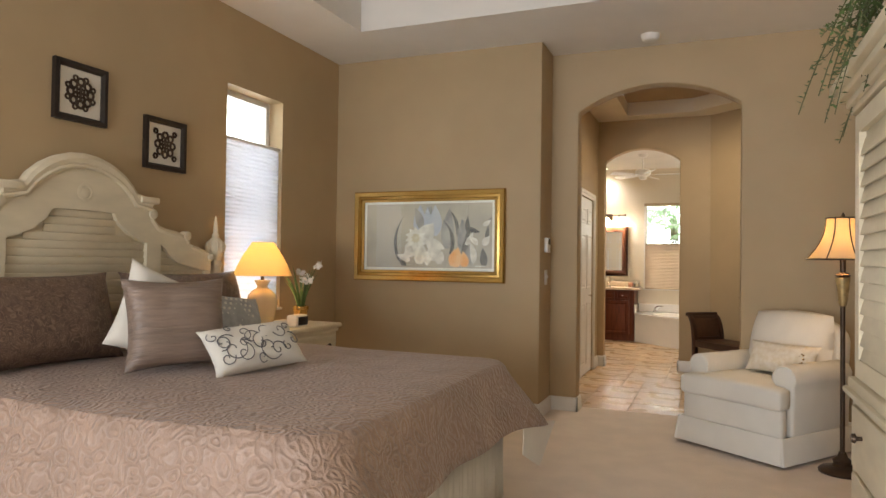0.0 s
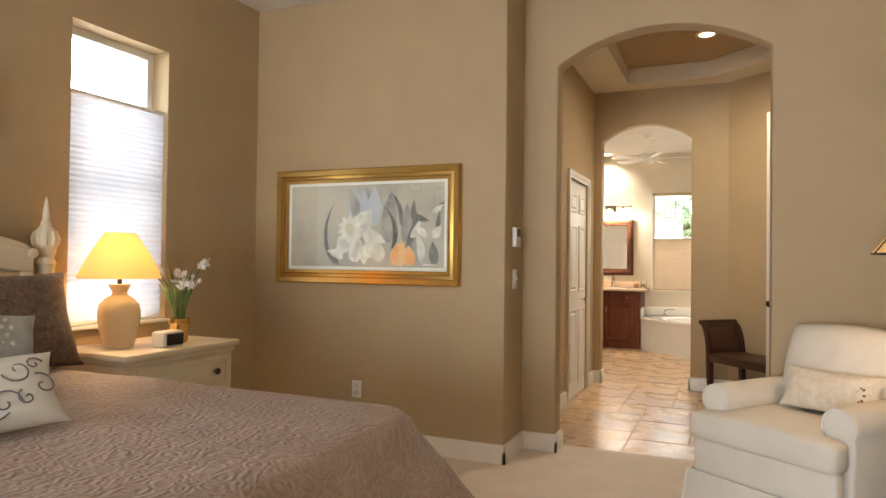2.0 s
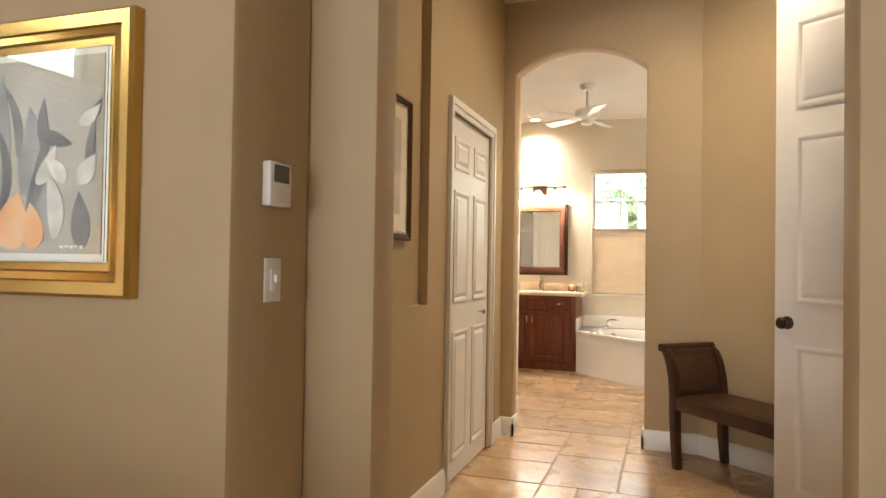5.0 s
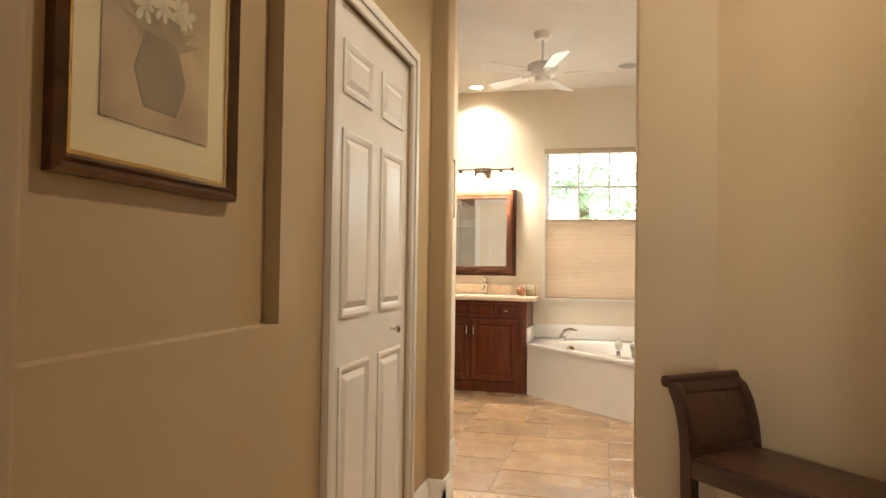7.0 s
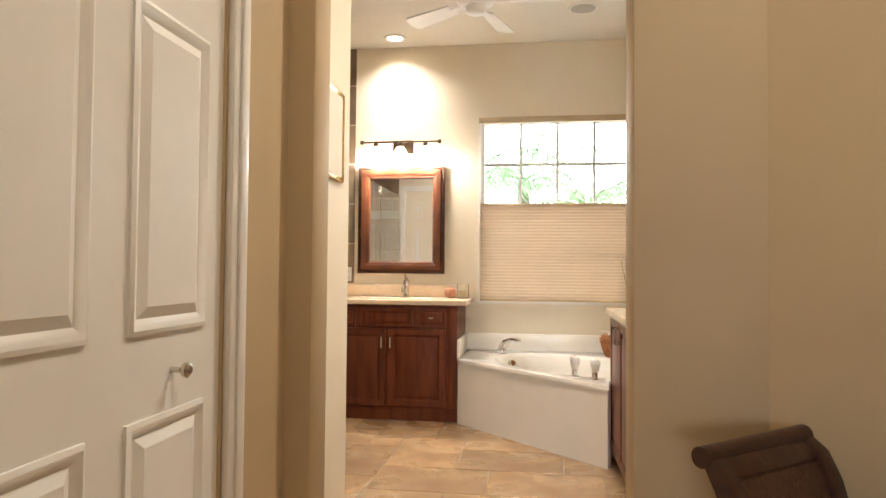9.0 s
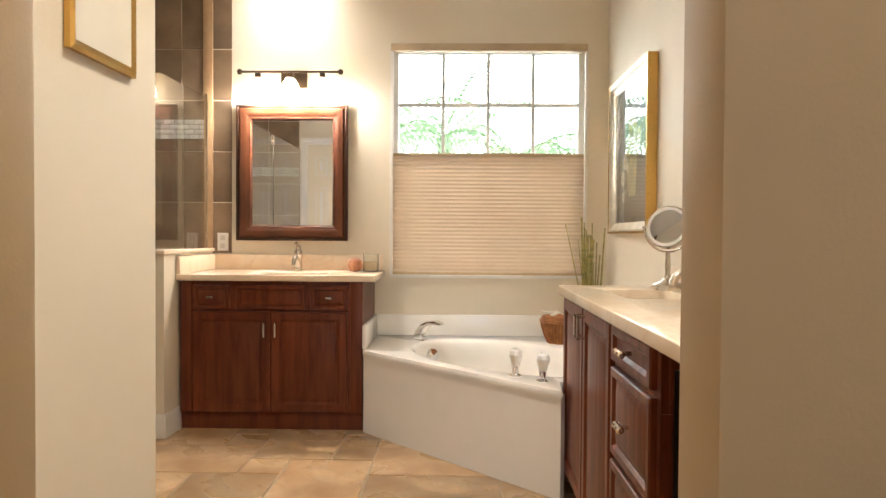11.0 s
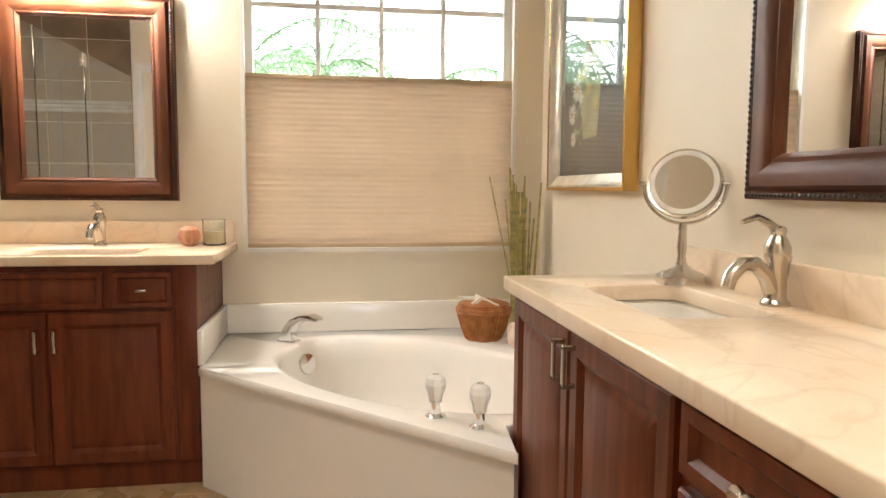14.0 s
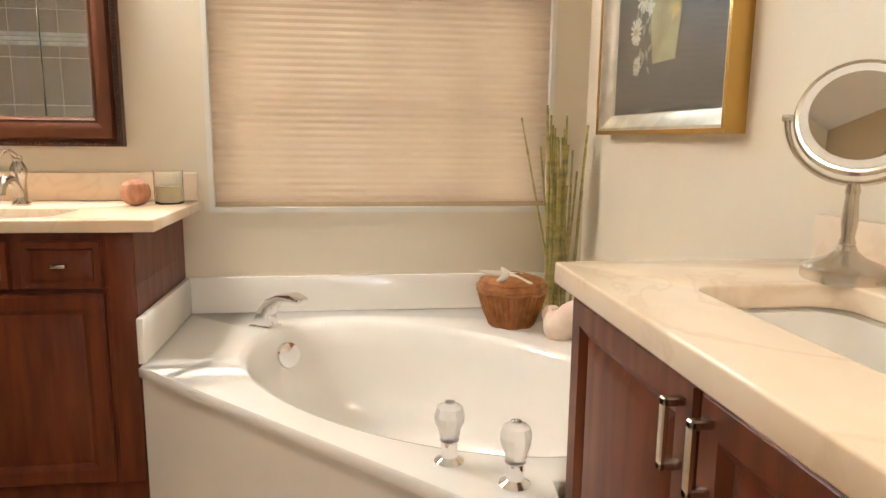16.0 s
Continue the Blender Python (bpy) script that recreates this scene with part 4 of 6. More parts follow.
def petal(cx, cz, length, width, angle, bend, y, bm):
    """One flat painted petal or leaf."""
    n = 10
    l, r = [], []
    for i in range(n + 1):
        s = i / n
        a = radians(angle) + bend * s
        x, z = cx + length * s * math.cos(a), cz + length * s * math.sin(a)
        w = width * math.sin(math.pi * (0.06 + 0.94 * s) ** 0.8) * 0.5
        l.append((x - w * math.sin(a), z + w * math.cos(a)))
        r.append((x + w * math.sin(a), z - w * math.cos(a)))
    prism(l + r[::-1], y - 0.0012, y, "y", bm)


LEAFG = mat("painted_grey_leaf", (0.08, 0.072, 0.064), 0.5, colour2=(0.20, 0.18, 0.15), scale=11, bump=0.1)
LEAFP = mat("painted_pale_leaf", (0.22, 0.205, 0.19), 0.5, colour2=(0.38, 0.34, 0.28), scale=8, bump=0.1)
LILY = mat("painted_white_petal", (0.70, 0.64, 0.54), 0.5, colour2=(0.47, 0.42, 0.34), scale=13, bump=0.1)
LILY2 = mat("painted_cream_petal", (0.76, 0.71, 0.61), 0.5, colour2=(0.56, 0.50, 0.40), scale=20, bump=0.1)
YELL = mat("painted_yellow_heart", (0.62, 0.53, 0.36), 0.5, colour2=(0.50, 0.42, 0.28), scale=20)


def painted(name, strokes, depth, material, label):
    """Flat brush strokes; their feet as shares of the canvas."""
    own = bmesh.new()
    for k, (u, v, ln, w, a, b) in enumerate(strokes):
        petal(-2.645 + 1.19 * u, 1.228 + 0.562 * v, ln, w, a, b, PY - 0.0182 - depth - 0.00006 * k, own)
    part(name, own, material, paint, label, smooth=0)


painted("painted_leaves", ((0.52, 0.55, 0.24, 0.13, 86, 0.1), (0.66, 0.30, 0.36, 0.12, 92, -0.1), (0.84, 0.06, 0.24, 0.14, 95, 0.1), (0.45, 0.60, 0.20, 0.08, 95, 0.2), (0.76, 0.30, 0.26, 0.10, 70, 0.3)), 0.0, LEAFP, "pale grey painted leaves")
painted("painted_leaves", ((0.305, 0.03, 0.44, 0.032, 132, -0.75), (0.68, 0.22, 0.30, 0.038, 60, 0.75), (0.735, 0.50, 0.24, 0.034, 80, 0.5), (0.77, 0.20, 0.26, 0.05, 62, 0.25), (0.83, 0.52, 0.16, 0.045, 112, -0.3), (0.815, 0.62, 0.12, 0.045, -30, 0.2), (0.94, 0.03, 0.16, 0.07, 88, 0.1), (0.965, 0.40, 0.16, 0.035, 96, -0.2), (0.97, 0.68, 0.06, 0.03, 60, 0.0), (0.33, 0.02, 0.10, 0.03, 120, 0.1)), 0.0006, LEAFG, "dark grey painted leaves")
painted("painted_petals", ((0.44, 0.46, 0.17, 0.10, 60, -0.2), (0.46, 0.40, 0.20, 0.10, 28, 0.55), (0.50, 0.34, 0.17, 0.11, 20, -0.5), (0.60, 0.06, 0.17, 0.10, 88, 0.35), (0.40, 0.38, 0.15, 0.10, 215, 0.3), (0.42, 0.40, 0.20, 0.12, 238, -0.2), (0.45, 0.36, 0.18, 0.11, 268, 0.1), (0.52, 0.30, 0.15, 0.12, 300, 0.2), (0.36, 0.10, 0.14, 0.06, 140, 0.3), (0.80, 0.36, 0.13, 0.05, 40, 0.3), (0.86, 0.08, 0.20, 0.06, 80, 0.35), (0.93, 0.36, 0.10, 0.06, 40, 0.2), (0.93, 0.66, 0.09, 0.04, 10, 0.4)), 0.0014, LILY, "white painted petals")
painted("painted_petals", tuple((0.41, 0.46, 0.105, 0.055, 15 + 33 * k, 0.25) for k in range(11)) + ((0.51, 0.24, 0.12, 0.09, 250, 0.3), (0.43, 0.06, 0.11, 0.09, 70, 0.4), (0.89, 0.36, 0.10, 0.05, 120, 0.3)), 0.0024, LILY2, "cream painted petals")
BLUEG = mat("painted_blue_grey", (0.36, 0.37, 0.43), 0.5, colour2=(0.50, 0.48, 0.46), scale=5, bump=0.1)
# orange strokes paint a lamp's reflection in the picture glass
ORANGE = mat("painted_lamp_reflection", (0.72, 0.30, 0.08), 0.5, colour2=(0.74, 0.44, 0.20), scale=12, bump=0.1)
painted("painted_blossom", ((0.74, 0.02, 0.17, 0.11, 105, -0.3), (0.70, 0.03, 0.15, 0.10, 70, 0.2), (0.78, 0.03, 0.13, 0.09, 60, 0.5)), 0.0044, ORANGE, "orange lamp reflection painted in strokes")
painted("painted_backdrop", ((0.44, 0.52, 0.26, 0.12, 92, -0.05), (0.56, 0.50, 0.27, 0.12, 85, 0.08), (0.50, 0.45, 0.28, 0.10, 90, 0.0)), 0.00005, BLUEG, "blue-grey painted stripes")
painted("painted_heart", tuple((0.41, 0.46, 0.05, 0.03, 40 * k, 0.2) for k in range(9)), 0.0036, YELL, "soft yellow painted heart")
for i in range(5):
    part("signature_bar", box(-1.60 + 0.018 * i, PY - 0.0205, 1.243 + 0.003 * (i % 2), -1.588 + 0.018 * i, PY - 0.0192, 1.252), PAPER, paint)
glaze = part("glazing", box(-2.665, PY - 0.0275, 1.21, -1.435, PY - 0.025, 1.808), M["glass"], paint)
glaze.visible_shadow = False

# ---- wall fittings ----
WHITE = mat("white_plastic", (0.80, 0.78, 0.74), 0.35, vary=0.03, bump=0)
GREY = mat("grey_display", (0.08, 0.09, 0.08), 0.2, vary=0.1, bump=0)
th = thing("thermostat", pose(JX, 5.24, 1.43), "white wall thermostat with a dark display", "thermostat")
part("case", box(JX + 0.0005, 5.185, 1.372, JX + 0.03, 5.295, 1.498, 0.006), WHITE, th)
part("display", box(JX + 0.029, 5.202, 1.44, JX + 0.032, 5.278, 1.49), GREY, th)
sw = thing("light_switch", pose(JX, 5.24, 1.17), "white rocker light switch", "switch")
part("plate", box(JX + 0.0005, 5.202, 1.10, JX + 0.008, 5.282, 1.225, 0.003), WHITE, sw)
part("toggle", box(JX + 0.012, 5.237, 1.155, JX + 0.022, 5.247, 1.178, 0.002), WHITE, sw)
part("rocker", box(JX + 0.007, 5.225, 1.13, JX + 0.013, 5.258, 1.195, 0.003), WHITE, sw)


def outlet(m):
    ob = thing("wall_outlet", m, "white duplex wall outlet", "outlet", "wall outlets")
    part("plate", box(-0.036, -0.007, -0.058, 0.036, -0.0005, 0.058, 0.003), WHITE, ob, world=False)
    for z in (-0.026, 0.026):
        part("socket", box(-0.016, -0.009, z - 0.016, 0.016, -0.006, z + 0.016, 0.003), mat("socket_ivory", (0.66, 0.64, 0.6), 0.4), ob, world=False)


outlet(pose(-2.10, PY, 0.39))
outlet(pose(-1.935, BY, 1.065))
sm = thing("smoke_detector", pose(-0.20, 5.17, CEIL), "round white smoke detector on the ceiling", "smoke detector")
part("body", lathe([(0.055, -0.045), (0.068, -0.03), (0.072, -0.012), (0.075, 0.0)], None, 28), WHITE, sm, world=False)
part("vent_ring", lathe([(0.03, -0.05), (0.045, -0.048), (0.05, -0.044)], None, 24), WHITE, sm, world=False)

# ---- armchair ----
CHAIR = pose(0.625, 4.935, 0.012, 0, 0, -37)
chair = thing("armchair", CHAIR, "white slipcovered armchair with rolled arms and a skirt", "armchair")
W = M["white"]
part("seat_deck", box(-0.28, -0.40, 0.20, 0.28, 0.30, 0.35, 0.02, segs=3), W, chair, world=False)
part("front_panel", box(-0.375, -0.415, 0.17, 0.375, -0.345, 0.36, 0.02, segs=3), W, chair, world=False)
tee = [(-0.385, -0.45), (0.385, -0.45), (0.385, -0.315), (0.275, -0.305), (0.275, 0.20), (-0.275, 0.20), (-0.275, -0.305), (-0.385, -0.315)]
own = prism(tee, 0.355, 0.485, "z", bevel=0.03)
bmesh.ops.subdivide_edges(own, edges=[e for e in own.edges if e.calc_length() > 0.2], cuts=5, use_grid_fill=True)
for v in own.verts:
    if v.co.z > 0.42:
        v.co.z += 0.035 * max(0.0, math.cos(v.co.x * 3.6)) * max(0.0, math.cos((v.co.y + 0.12) * 3.0))
part("seat_cushion", own, W, chair, "plump T-shaped seat cushion", world=False, smooth=60)
for s in (-1, 1):
    pts = [(s * 0.27, 0.17), (s * 0.27, 0.47)] + [(s * 0.325 - s * 0.085 * math.cos(radians(a)), 0.545 + 0.085 * math.sin(radians(a))) for a in range(-24, 222, 15)] + [(s * 0.395, 0.44), (s * 0.385, 0.17)]
    part("arm", prism(pts, -0.31, 0.36, "y", bevel=0.022), W, chair, world=False, smooth=60)
    rim_ = [(s * 0.325 - s * 0.078 * math.cos(radians(a)), -0.306, 0.545 + 0.078 * math.sin(radians(a))) for a in range(-24, 222, 12)]
    part("arm_piping", tube(rim_, 0.005, 6), W, chair, world=False)
own = cushion(0.57, 0.50, 0.24, 24, -0.10)
own.transform(pose(0, 0.22, 0.44, -14, 0, 0))
part("back_cushion", own, W, chair, world=False, smooth=60)
own = prism([(-0.32, 0.15), (0.32, 0.15), (0.335, 0.70)] + [(0.335 * abs(math.cos(radians(a))) ** 0.5 * (1 if a < 90 else -1), 0.77 + 0.165 * math.sin(radians(a))) for a in range(8, 173, 10)] + [(-0.335, 0.70)], 0.27, 0.42, "y", bevel=0.04)
own.transform(pose(0, 0.0, 0, -6, 0, 0))
part("backrest", own, W, chair, world=False, smooth=60)
for x0, y0, x1, y1 in ((-0.39, -0.435, 0.39, -0.42), (-0.40, -0.425, -0.385, 0.42), (0.385, -0.425, 0.40, 0.42), (-0.39, 0.41, 0.39, 0.425)):
    own = box(x0, y0, 0.02, x1, y1, 0.19, 0.006)
    for v in own.verts:
        flare = 1 + 0.05 * (0.19 - v.co.z) / 0.17
        v.co.x, v.co.y = v.co.x * flare, v.co.y * flare
    part("skirt", own, W, chair, world=False)
for x, y in ((-0.35, -0.37), (0.35, -0.37), (-0.35, 0.36), (0.35, 0.36)):
    part("leg", lathe([(0.018, 0.0), (0.024, 0.06), (0.024, 0.18)], pose(x, y, 0), 10), M["dark"], chair, world=False)
for s in (-1, 1):
    part("skirt_pleat", tube([(s * 0.408, -0.443, 0.02), (s * 0.393, -0.432, 0.19)], [0.017, 0.008], 8), W, chair, world=False)
LACE = mat("ivory_damask", (0.72, 0.64, 0.50), 0.7, colour2=(0.82, 0.76, 0.66), scale=30, bump=0.5, fine=60)
lum = thing("lumbar_pillow", CHAIR @ pose(0.07, 0.03, 0.515, -22, 0, 0), "ivory damask lumbar pillow with a beaded brooch", "pillow")
part("cover", cushion(0.52, 0.23, 0.13), LACE, lum, world=False, smooth=60)
for k in range(7):
    part("bead", lathe([(0.003, -0.008), (0.009, 0), (0.003, 0.008)], pose(0.17 + 0.014 * math.cos(k * 0.9), -0.05, 0.115 + 0.035 * math.sin(k * 0.9), 90, 0, 0), 8), M["gold"], lum, world=False)

# ---- floor lamp ----
fl = thing("floor_lamp", pose(1.02, 4.44, 0.012), "lit floor lamp with a dark pole and a ribbed bell shade", "floor lamp")
part("base", lathe([(0.13, 0), (0.135, 0.015), (0.12, 0.03), (0.06, 0.045), (0.05, 0.06), (0.055, 0.08), (0.03, 0.10), (0.02, 0.13)], None, 28), M["bronze"], fl, world=False)
part("pole", lathe([(0.014, 0.12), (0.014, 1.03), (0.02, 1.035)], None, 14), M["bronze"], fl, world=False)
part("vase_stem", lathe([(0.018, 1.03), (0.024, 1.05), (0.032, 1.12), (0.04, 1.19), (0.042, 1.205), (0.028, 1.21)], None, 20), mat("aged_gold_stem", (0.55, 0.40, 0.18), 0.4, metal=0.5, vary=0.4, scale=25), fl, world=False)
part("collar", lathe([(0.03, 1.208), (0.046, 1.222), (0.03, 1.235), (0.016, 1.24), (0.018, 1.33)], None, 18), M["bronze"], fl, world=False)
FSHADE = cloth_shade("cream_bell_shade", (0.95, 0.80, 0.56), 0.6)
shade = part("shade", cone_shade(0.205, 1.32, 0.095, 1.575, Matrix.Identity(4), 32, 0.03, 10), FSHADE, fl, "glowing cream bell shade", world=False)
for k in range(8):
    a = k * math.pi / 4 + 0.2
    pts = []
    for i in range(9):
        s = i / 8
        r = 0.205 + (0.095 - 0.205) * s - 0.03 * math.sin(math.pi * s) + 0.001
        pts.append((r * math.cos(a), r * math.sin(a), 1.32 + 0.255 * s))
    part("rib", tube(pts, 0.0035, 5), M["dark"], shade, "dark braid rib", world=False)
for r, z in ((0.206, 1.32), (0.096, 1.576)):
    part("braid", tube([(r * math.cos(radians(a)), r * math.sin(radians(a)), z) for a in range(0, 361, 15)], 0.004, 5), M["dark"], shade, world=False)
part("finial", lathe([(0.004, 1.57), (0.012, 1.59), (0.006, 1.605), (0.002, 1.612)], None, 10), M["bronze"], fl, world=False)
lamp("floor_lamp_bulb", "POINT", pose(1.02, 4.44, 1.46), 10, WARM, 0.04)

# ---- armoire with a trailing garland ----
ar = thing("armoire", pose(1.05, 1.6, 0), "antique cream louvred armoire over drawers with dark knobs", "armoire")
AX, AF = 0.78, 2.63
part("body", box(AX + 0.02, 0.55, 0.86, 1.40, AF, 1.88, 0.004), M["cream"], ar)
part("base_chest", box(AX - 0.005, 0.50, 0.05, 1.42, AF + 0.03, 0.80, 0.006), M["cream"], ar)
part("ledge", box(AX - 0.035, 0.46, 0.798, 1.44, AF + 0.06, 0.822, 0.008), M["cream"], ar)
part("ledge_moulding", box(AX - 0.02, 0.48, 0.820, 1.43, AF + 0.045, 0.862, 0.009), M["cream"], ar)
for x, z0, z1 in ((0.015, 1.87, 1.90), (0.03, 1.898, 1.93), (0.055, 1.928, 1.96), (0.08, 1.958, 2.0)):
    part("cornice", box(AX - x, 0.50 - x, z0, 1.42, AF + x, z1, 0.008), M["cream"], ar)
for y0, y1 in ((1.62, AF - 0.01), (0.58, 1.59)):
    d = part("door", frame_box(y0, 0.87, y1, 1.86, 0.07, AX + 0.021, AX - 0.004, "x"), M["cream"], ar)
    for i in range(14):
        slat = box(-0.005, y0 + 0.06, -0.034, 0.005, y1 - 0.06, 0.034, 0.003)
        slat.transform(pose(AX + 0.012, 0, 0.965 + i * 0.059, 0, 14, 0))
        part("slat", slat, M["cream"], d)
    part("knob", lathe([(0.007, 0), (0.007, 0.015), (0.016, 0.022), (0.014, 0.032)], pose(AX - 0.003, y0 + 0.03 if y0 > 1 else y1 - 0.03, 1.38, 0, -90, 0), 12), M["bronze"], d)
for z0, z1 in ((0.54, 0.77), (0.31, 0.52), (0.09, 0.29)):
    d = part("drawer", box(AX - 0.022, 0.58, z0, AX - 0.004, AF - 0.05, z1, 0.007), M["cream"], ar)
    for y in (0.95, 2.38):
        part("knob", lathe([(0.008, 0), (0.008, 0.018), (0.018, 0.024), (0.015, 0.036)], pose(AX - 0.02, y, (z0 + z1) / 2 + 0.03, 0, -90, 0), 12), M["bronze"], d)
random.seed(11)
gar = thing("garland", pose(0.95, 2.2, 2.0), "trailing green artificial garland on top of the armoire", "garland")
own, vines = bmesh.new(), bmesh.new()
for k in range(60):
    x, y, z = random.uniform(0.72, 0.98), random.uniform(1.5, 2.6), 2.02 + random.uniform(0, 0.12)
    out = k < 22
    d = Vector((random.uniform(-0.16, -0.04) if out else random.uniform(-0.1, 0.1), random.uniform(0.05, 0.2), 0)).normalized()
    drop = random.uniform(0.1, 0.45) if out else 0.05
    ln = random.uniform(0.14, 0.30)
    pts = [(x + d.x * ln * s, y + d.y * ln * s, z + 0.12 * math.sin(min(1, s * 1.6) * 2.2) - drop * s * s) for s in [i / 9 for i in range(10)]]
    tube(pts, 0.0022, 4, vines)
    for p, q in zip(pts, pts[1:]):
        for h in range(5):
            c = Vector(p).lerp(Vector(q), h / 5)
            a, t = random.uniform(0, 6.28), random.uniform(-0.6, 0.8)
            e = Vector((math.cos(a), math.sin(a), t)).normalized() * random.uniform(0.012, 0.026)
            sd = e.cross(Vector((0.3, 0.2, 1))).normalized() * 0.006
            own.faces.new([own.verts.new(v) for v in (c, c + e * 0.5 + sd, c + e, c + e * 0.5 - sd)])
part("leaves", own, GREEN, gar, smooth=0)
part("vines", vines, mat("vine_stem", (0.08, 0.09, 0.03), 0.7), gar)

# ---- hall ----
def raised_panel(parent, name, axis, u0, v0, u1, v1, w, out, material, rail=0.055, label=""):
    """A cabinet door or drawer front with a moulded rail and a raised field; out: signed thickness."""
    d = part(name, frame_box(u0, v0, u1, v1, rail, w, w + out, axis, profile=[(0, 0), (0, 0.75), (0.10, 1), (0.72, 1), (0.86, 0.75), (1, 0.45), (1, 0)]), material, parent, label, smooth=25)
    e = rail * 0.98
    lo, hi = sorted((w, w + out * 0.45))
    if axis == "x":
        f = box(lo, u0 + e, v0 + e, hi, u1 - e, v1 - e)
    else:
        f = box(u0 + e, lo, v0 + e, u1 - e, hi, v1 - e)
    part("panel_back", f, material, d)
    g = rail + 0.022
    if u1 - u0 > 2 * g + 0.03 and v1 - v0 > 2 * g + 0.02:
        part("raised_field", frame_fill(u0 + rail, v0 + rail, u1 - rail, v1 - rail, 0.026, w + out * 0.45, w + out * 0.85, axis), material, d, smooth=20)
    return d


def frame_fill(u0, v0, u1, v1, slope, lo, hi, axis):
    """A raised field with sloping sides."""
    put = {"x": lambda u, v, w: (w, u, v), "y": lambda u, v, w: (u, w, v)}[axis]
    bm = bmesh.new()
    a = [bm.verts.new(put(u, v, lo)) for u, v in ((u0, v0), (u1, v0), (u1, v1), (u0, v1))]
    b = [bm.verts.new(put(u, v, hi)) for u, v in ((u0 + slope, v0 + slope), (u1 - slope, v0 + slope), (u1 - slope, v1 - slope), (u0 + slope, v1 - slope))]
    bm.faces.new(a)
    bm.faces.new(b)
    for i in range(4):
        j = (i + 1) % 4
        bm.faces.new((a[i], a[j], b[j], b[i]))
    return bm


def six_panel_door(name, axis, u0, u1, z0, z1, w, out, label):
    """A white moulded six-panel door in its casing; w: the face, out: the way into the room."""
    d = thing(name, pose(*((w, (u0 + u1) / 2, 0) if axis == "x" else ((u0 + u1) / 2, w, 0))), label, "door", kind="structure")
    lo, hi = sorted((w - out * 0.035, w - out * 0.008))
    if axis == "x":
        part("leaf", box(lo, u0, z0, hi, u1, z1), M["trim"], d)
    else:
        part("leaf", box(u0, lo, z0, u1, hi, z1), M["trim"], d)
    h, wd = z1 - z0, u1 - u0
    c = (u0 + u1) / 2
    for a, b in ((u0 + 0.075, c - 0.055), (c + 0.055, u1 - 0.075)):
        for p, q in ((z0 + 0.11, z0 + 0.82), (z0 + 0.98, z0 + 1.61), (z0 + 1.73, z1 - 0.12)):
            part("panel_moulding", frame_box(a, p, b, q, 0.03, w - out * 0.008, w + out * 0.002, axis, profile=[(0, 0), (0, 0.6), (0.3, 1.0), (0.6, 0.7), (1, 0.0)]), M["trim"], d)
            part("raised_field", frame_fill(a + 0.03, p + 0.03, b - 0.03, q - 0.03, 0.022, w - out * 0.008, w + out * 0.001, axis), M["trim"], d, smooth=20)
    # casing, open at the floor
    ow = 0.075
    pts = [(u0 - 0.005, z0), (u0 - 0.005, z1 + 0.005), (u1 + 0.005, z1 + 0.005), (u1 + 0.005, z0), (u1 + ow, z0), (u1 + ow, z1 + ow), (u0 - ow, z1 + ow), (u0 - ow, z0)]
    part("casing", prism(pts, *sorted((w, w + out * 0.018)), axis, bevel=0.004), M["trim"], d)
    ow2 = 0.035
    pts = [(u0 - ow + 0.001, z0), (u0 - ow + 0.001, z1 + ow - 0.001), (u1 + ow - 0.001, z1 + ow - 0.001), (u1 + ow - 0.001, z0), (u1 + ow2, z0), (u1 + ow2, z1 + ow2), (u0 - ow2, z1 + ow2), (u0 - ow2, z0)]
    part("casing_bead", prism(pts, *sorted((w + out * 0.017, w + out * 0.026)), axis, bevel=0.003), M["trim"], d)
    return d


closet = six_panel_door("door_1", "x", D0, D1, 0.012, 2.04, HX, 1, "white six-panel closet door with a small nickel knob")
part("knob", lathe([(0.006, 0), (0.006, 0.02), (0.015, 0.028), (0.016, 0.036), (0.008, 0.042)], pose(HX - 0.008, 7.65, 0.912, 0, 90, 0), 16), M["nickel"], closet)
structure("closet_back", box(HX - 0.4, 6.95, 0, HX - 0.26, 7.95, 2.3), M["wall"], "plain wall behind the closet door")

PX = HX - ND
PY0, PY1, PZ0, PZ1 = 5.94, 6.49, 1.315, 1.965
niche = thing("niche_picture", pose(PX, (PY0 + PY1) / 2, (PZ0 + PZ1) / 2), "framed sepia flower print hung in the arched niche", "picture")
part("frame", frame_box(PY0, PZ0, PY1, PZ1, 0.034, PX + 0.001, PX + 0.03, "x", profile=[(0, 0), (0, 0.7), (0.3, 1), (0.6, 0.6), (0.8, 0.8), (1, 0.4), (1, 0)]), mat("brown_gilt_frame", (0.15, 0.075, 0.03), 0.35, metal=0.4, vary=0.4, scale=20), niche)
part("inner_bead", frame_box(PY0 + 0.034, PZ0 + 0.034, PY1 - 0.034, PZ1 - 0.034, 0.008, PX + 0.008, PX + 0.016, "x"), M["gold"], niche, "thin gilt inner bead")
SEPIA = mat("sepia_print", (0.40, 0.26, 0.13), 0.5, colour2=(0.27, 0.165, 0.08), scale=7, bump=0)
part("mount", box(PX + 0.002, PY0 + 0.03, PZ0 + 0.03, PX + 0.010, PY1 - 0.03, PZ1 - 0.03), mat("tan_mount", (0.62, 0.49, 0.31), 0.7, vary=0.03), niche)
part("print", box(PX + 0.0095, PY0 + 0.11, PZ0 + 0.115, PX + 0.0125, PY1 - 0.11, PZ1 - 0.10), SEPIA, niche)
random.seed(21)
own = bmesh.new()
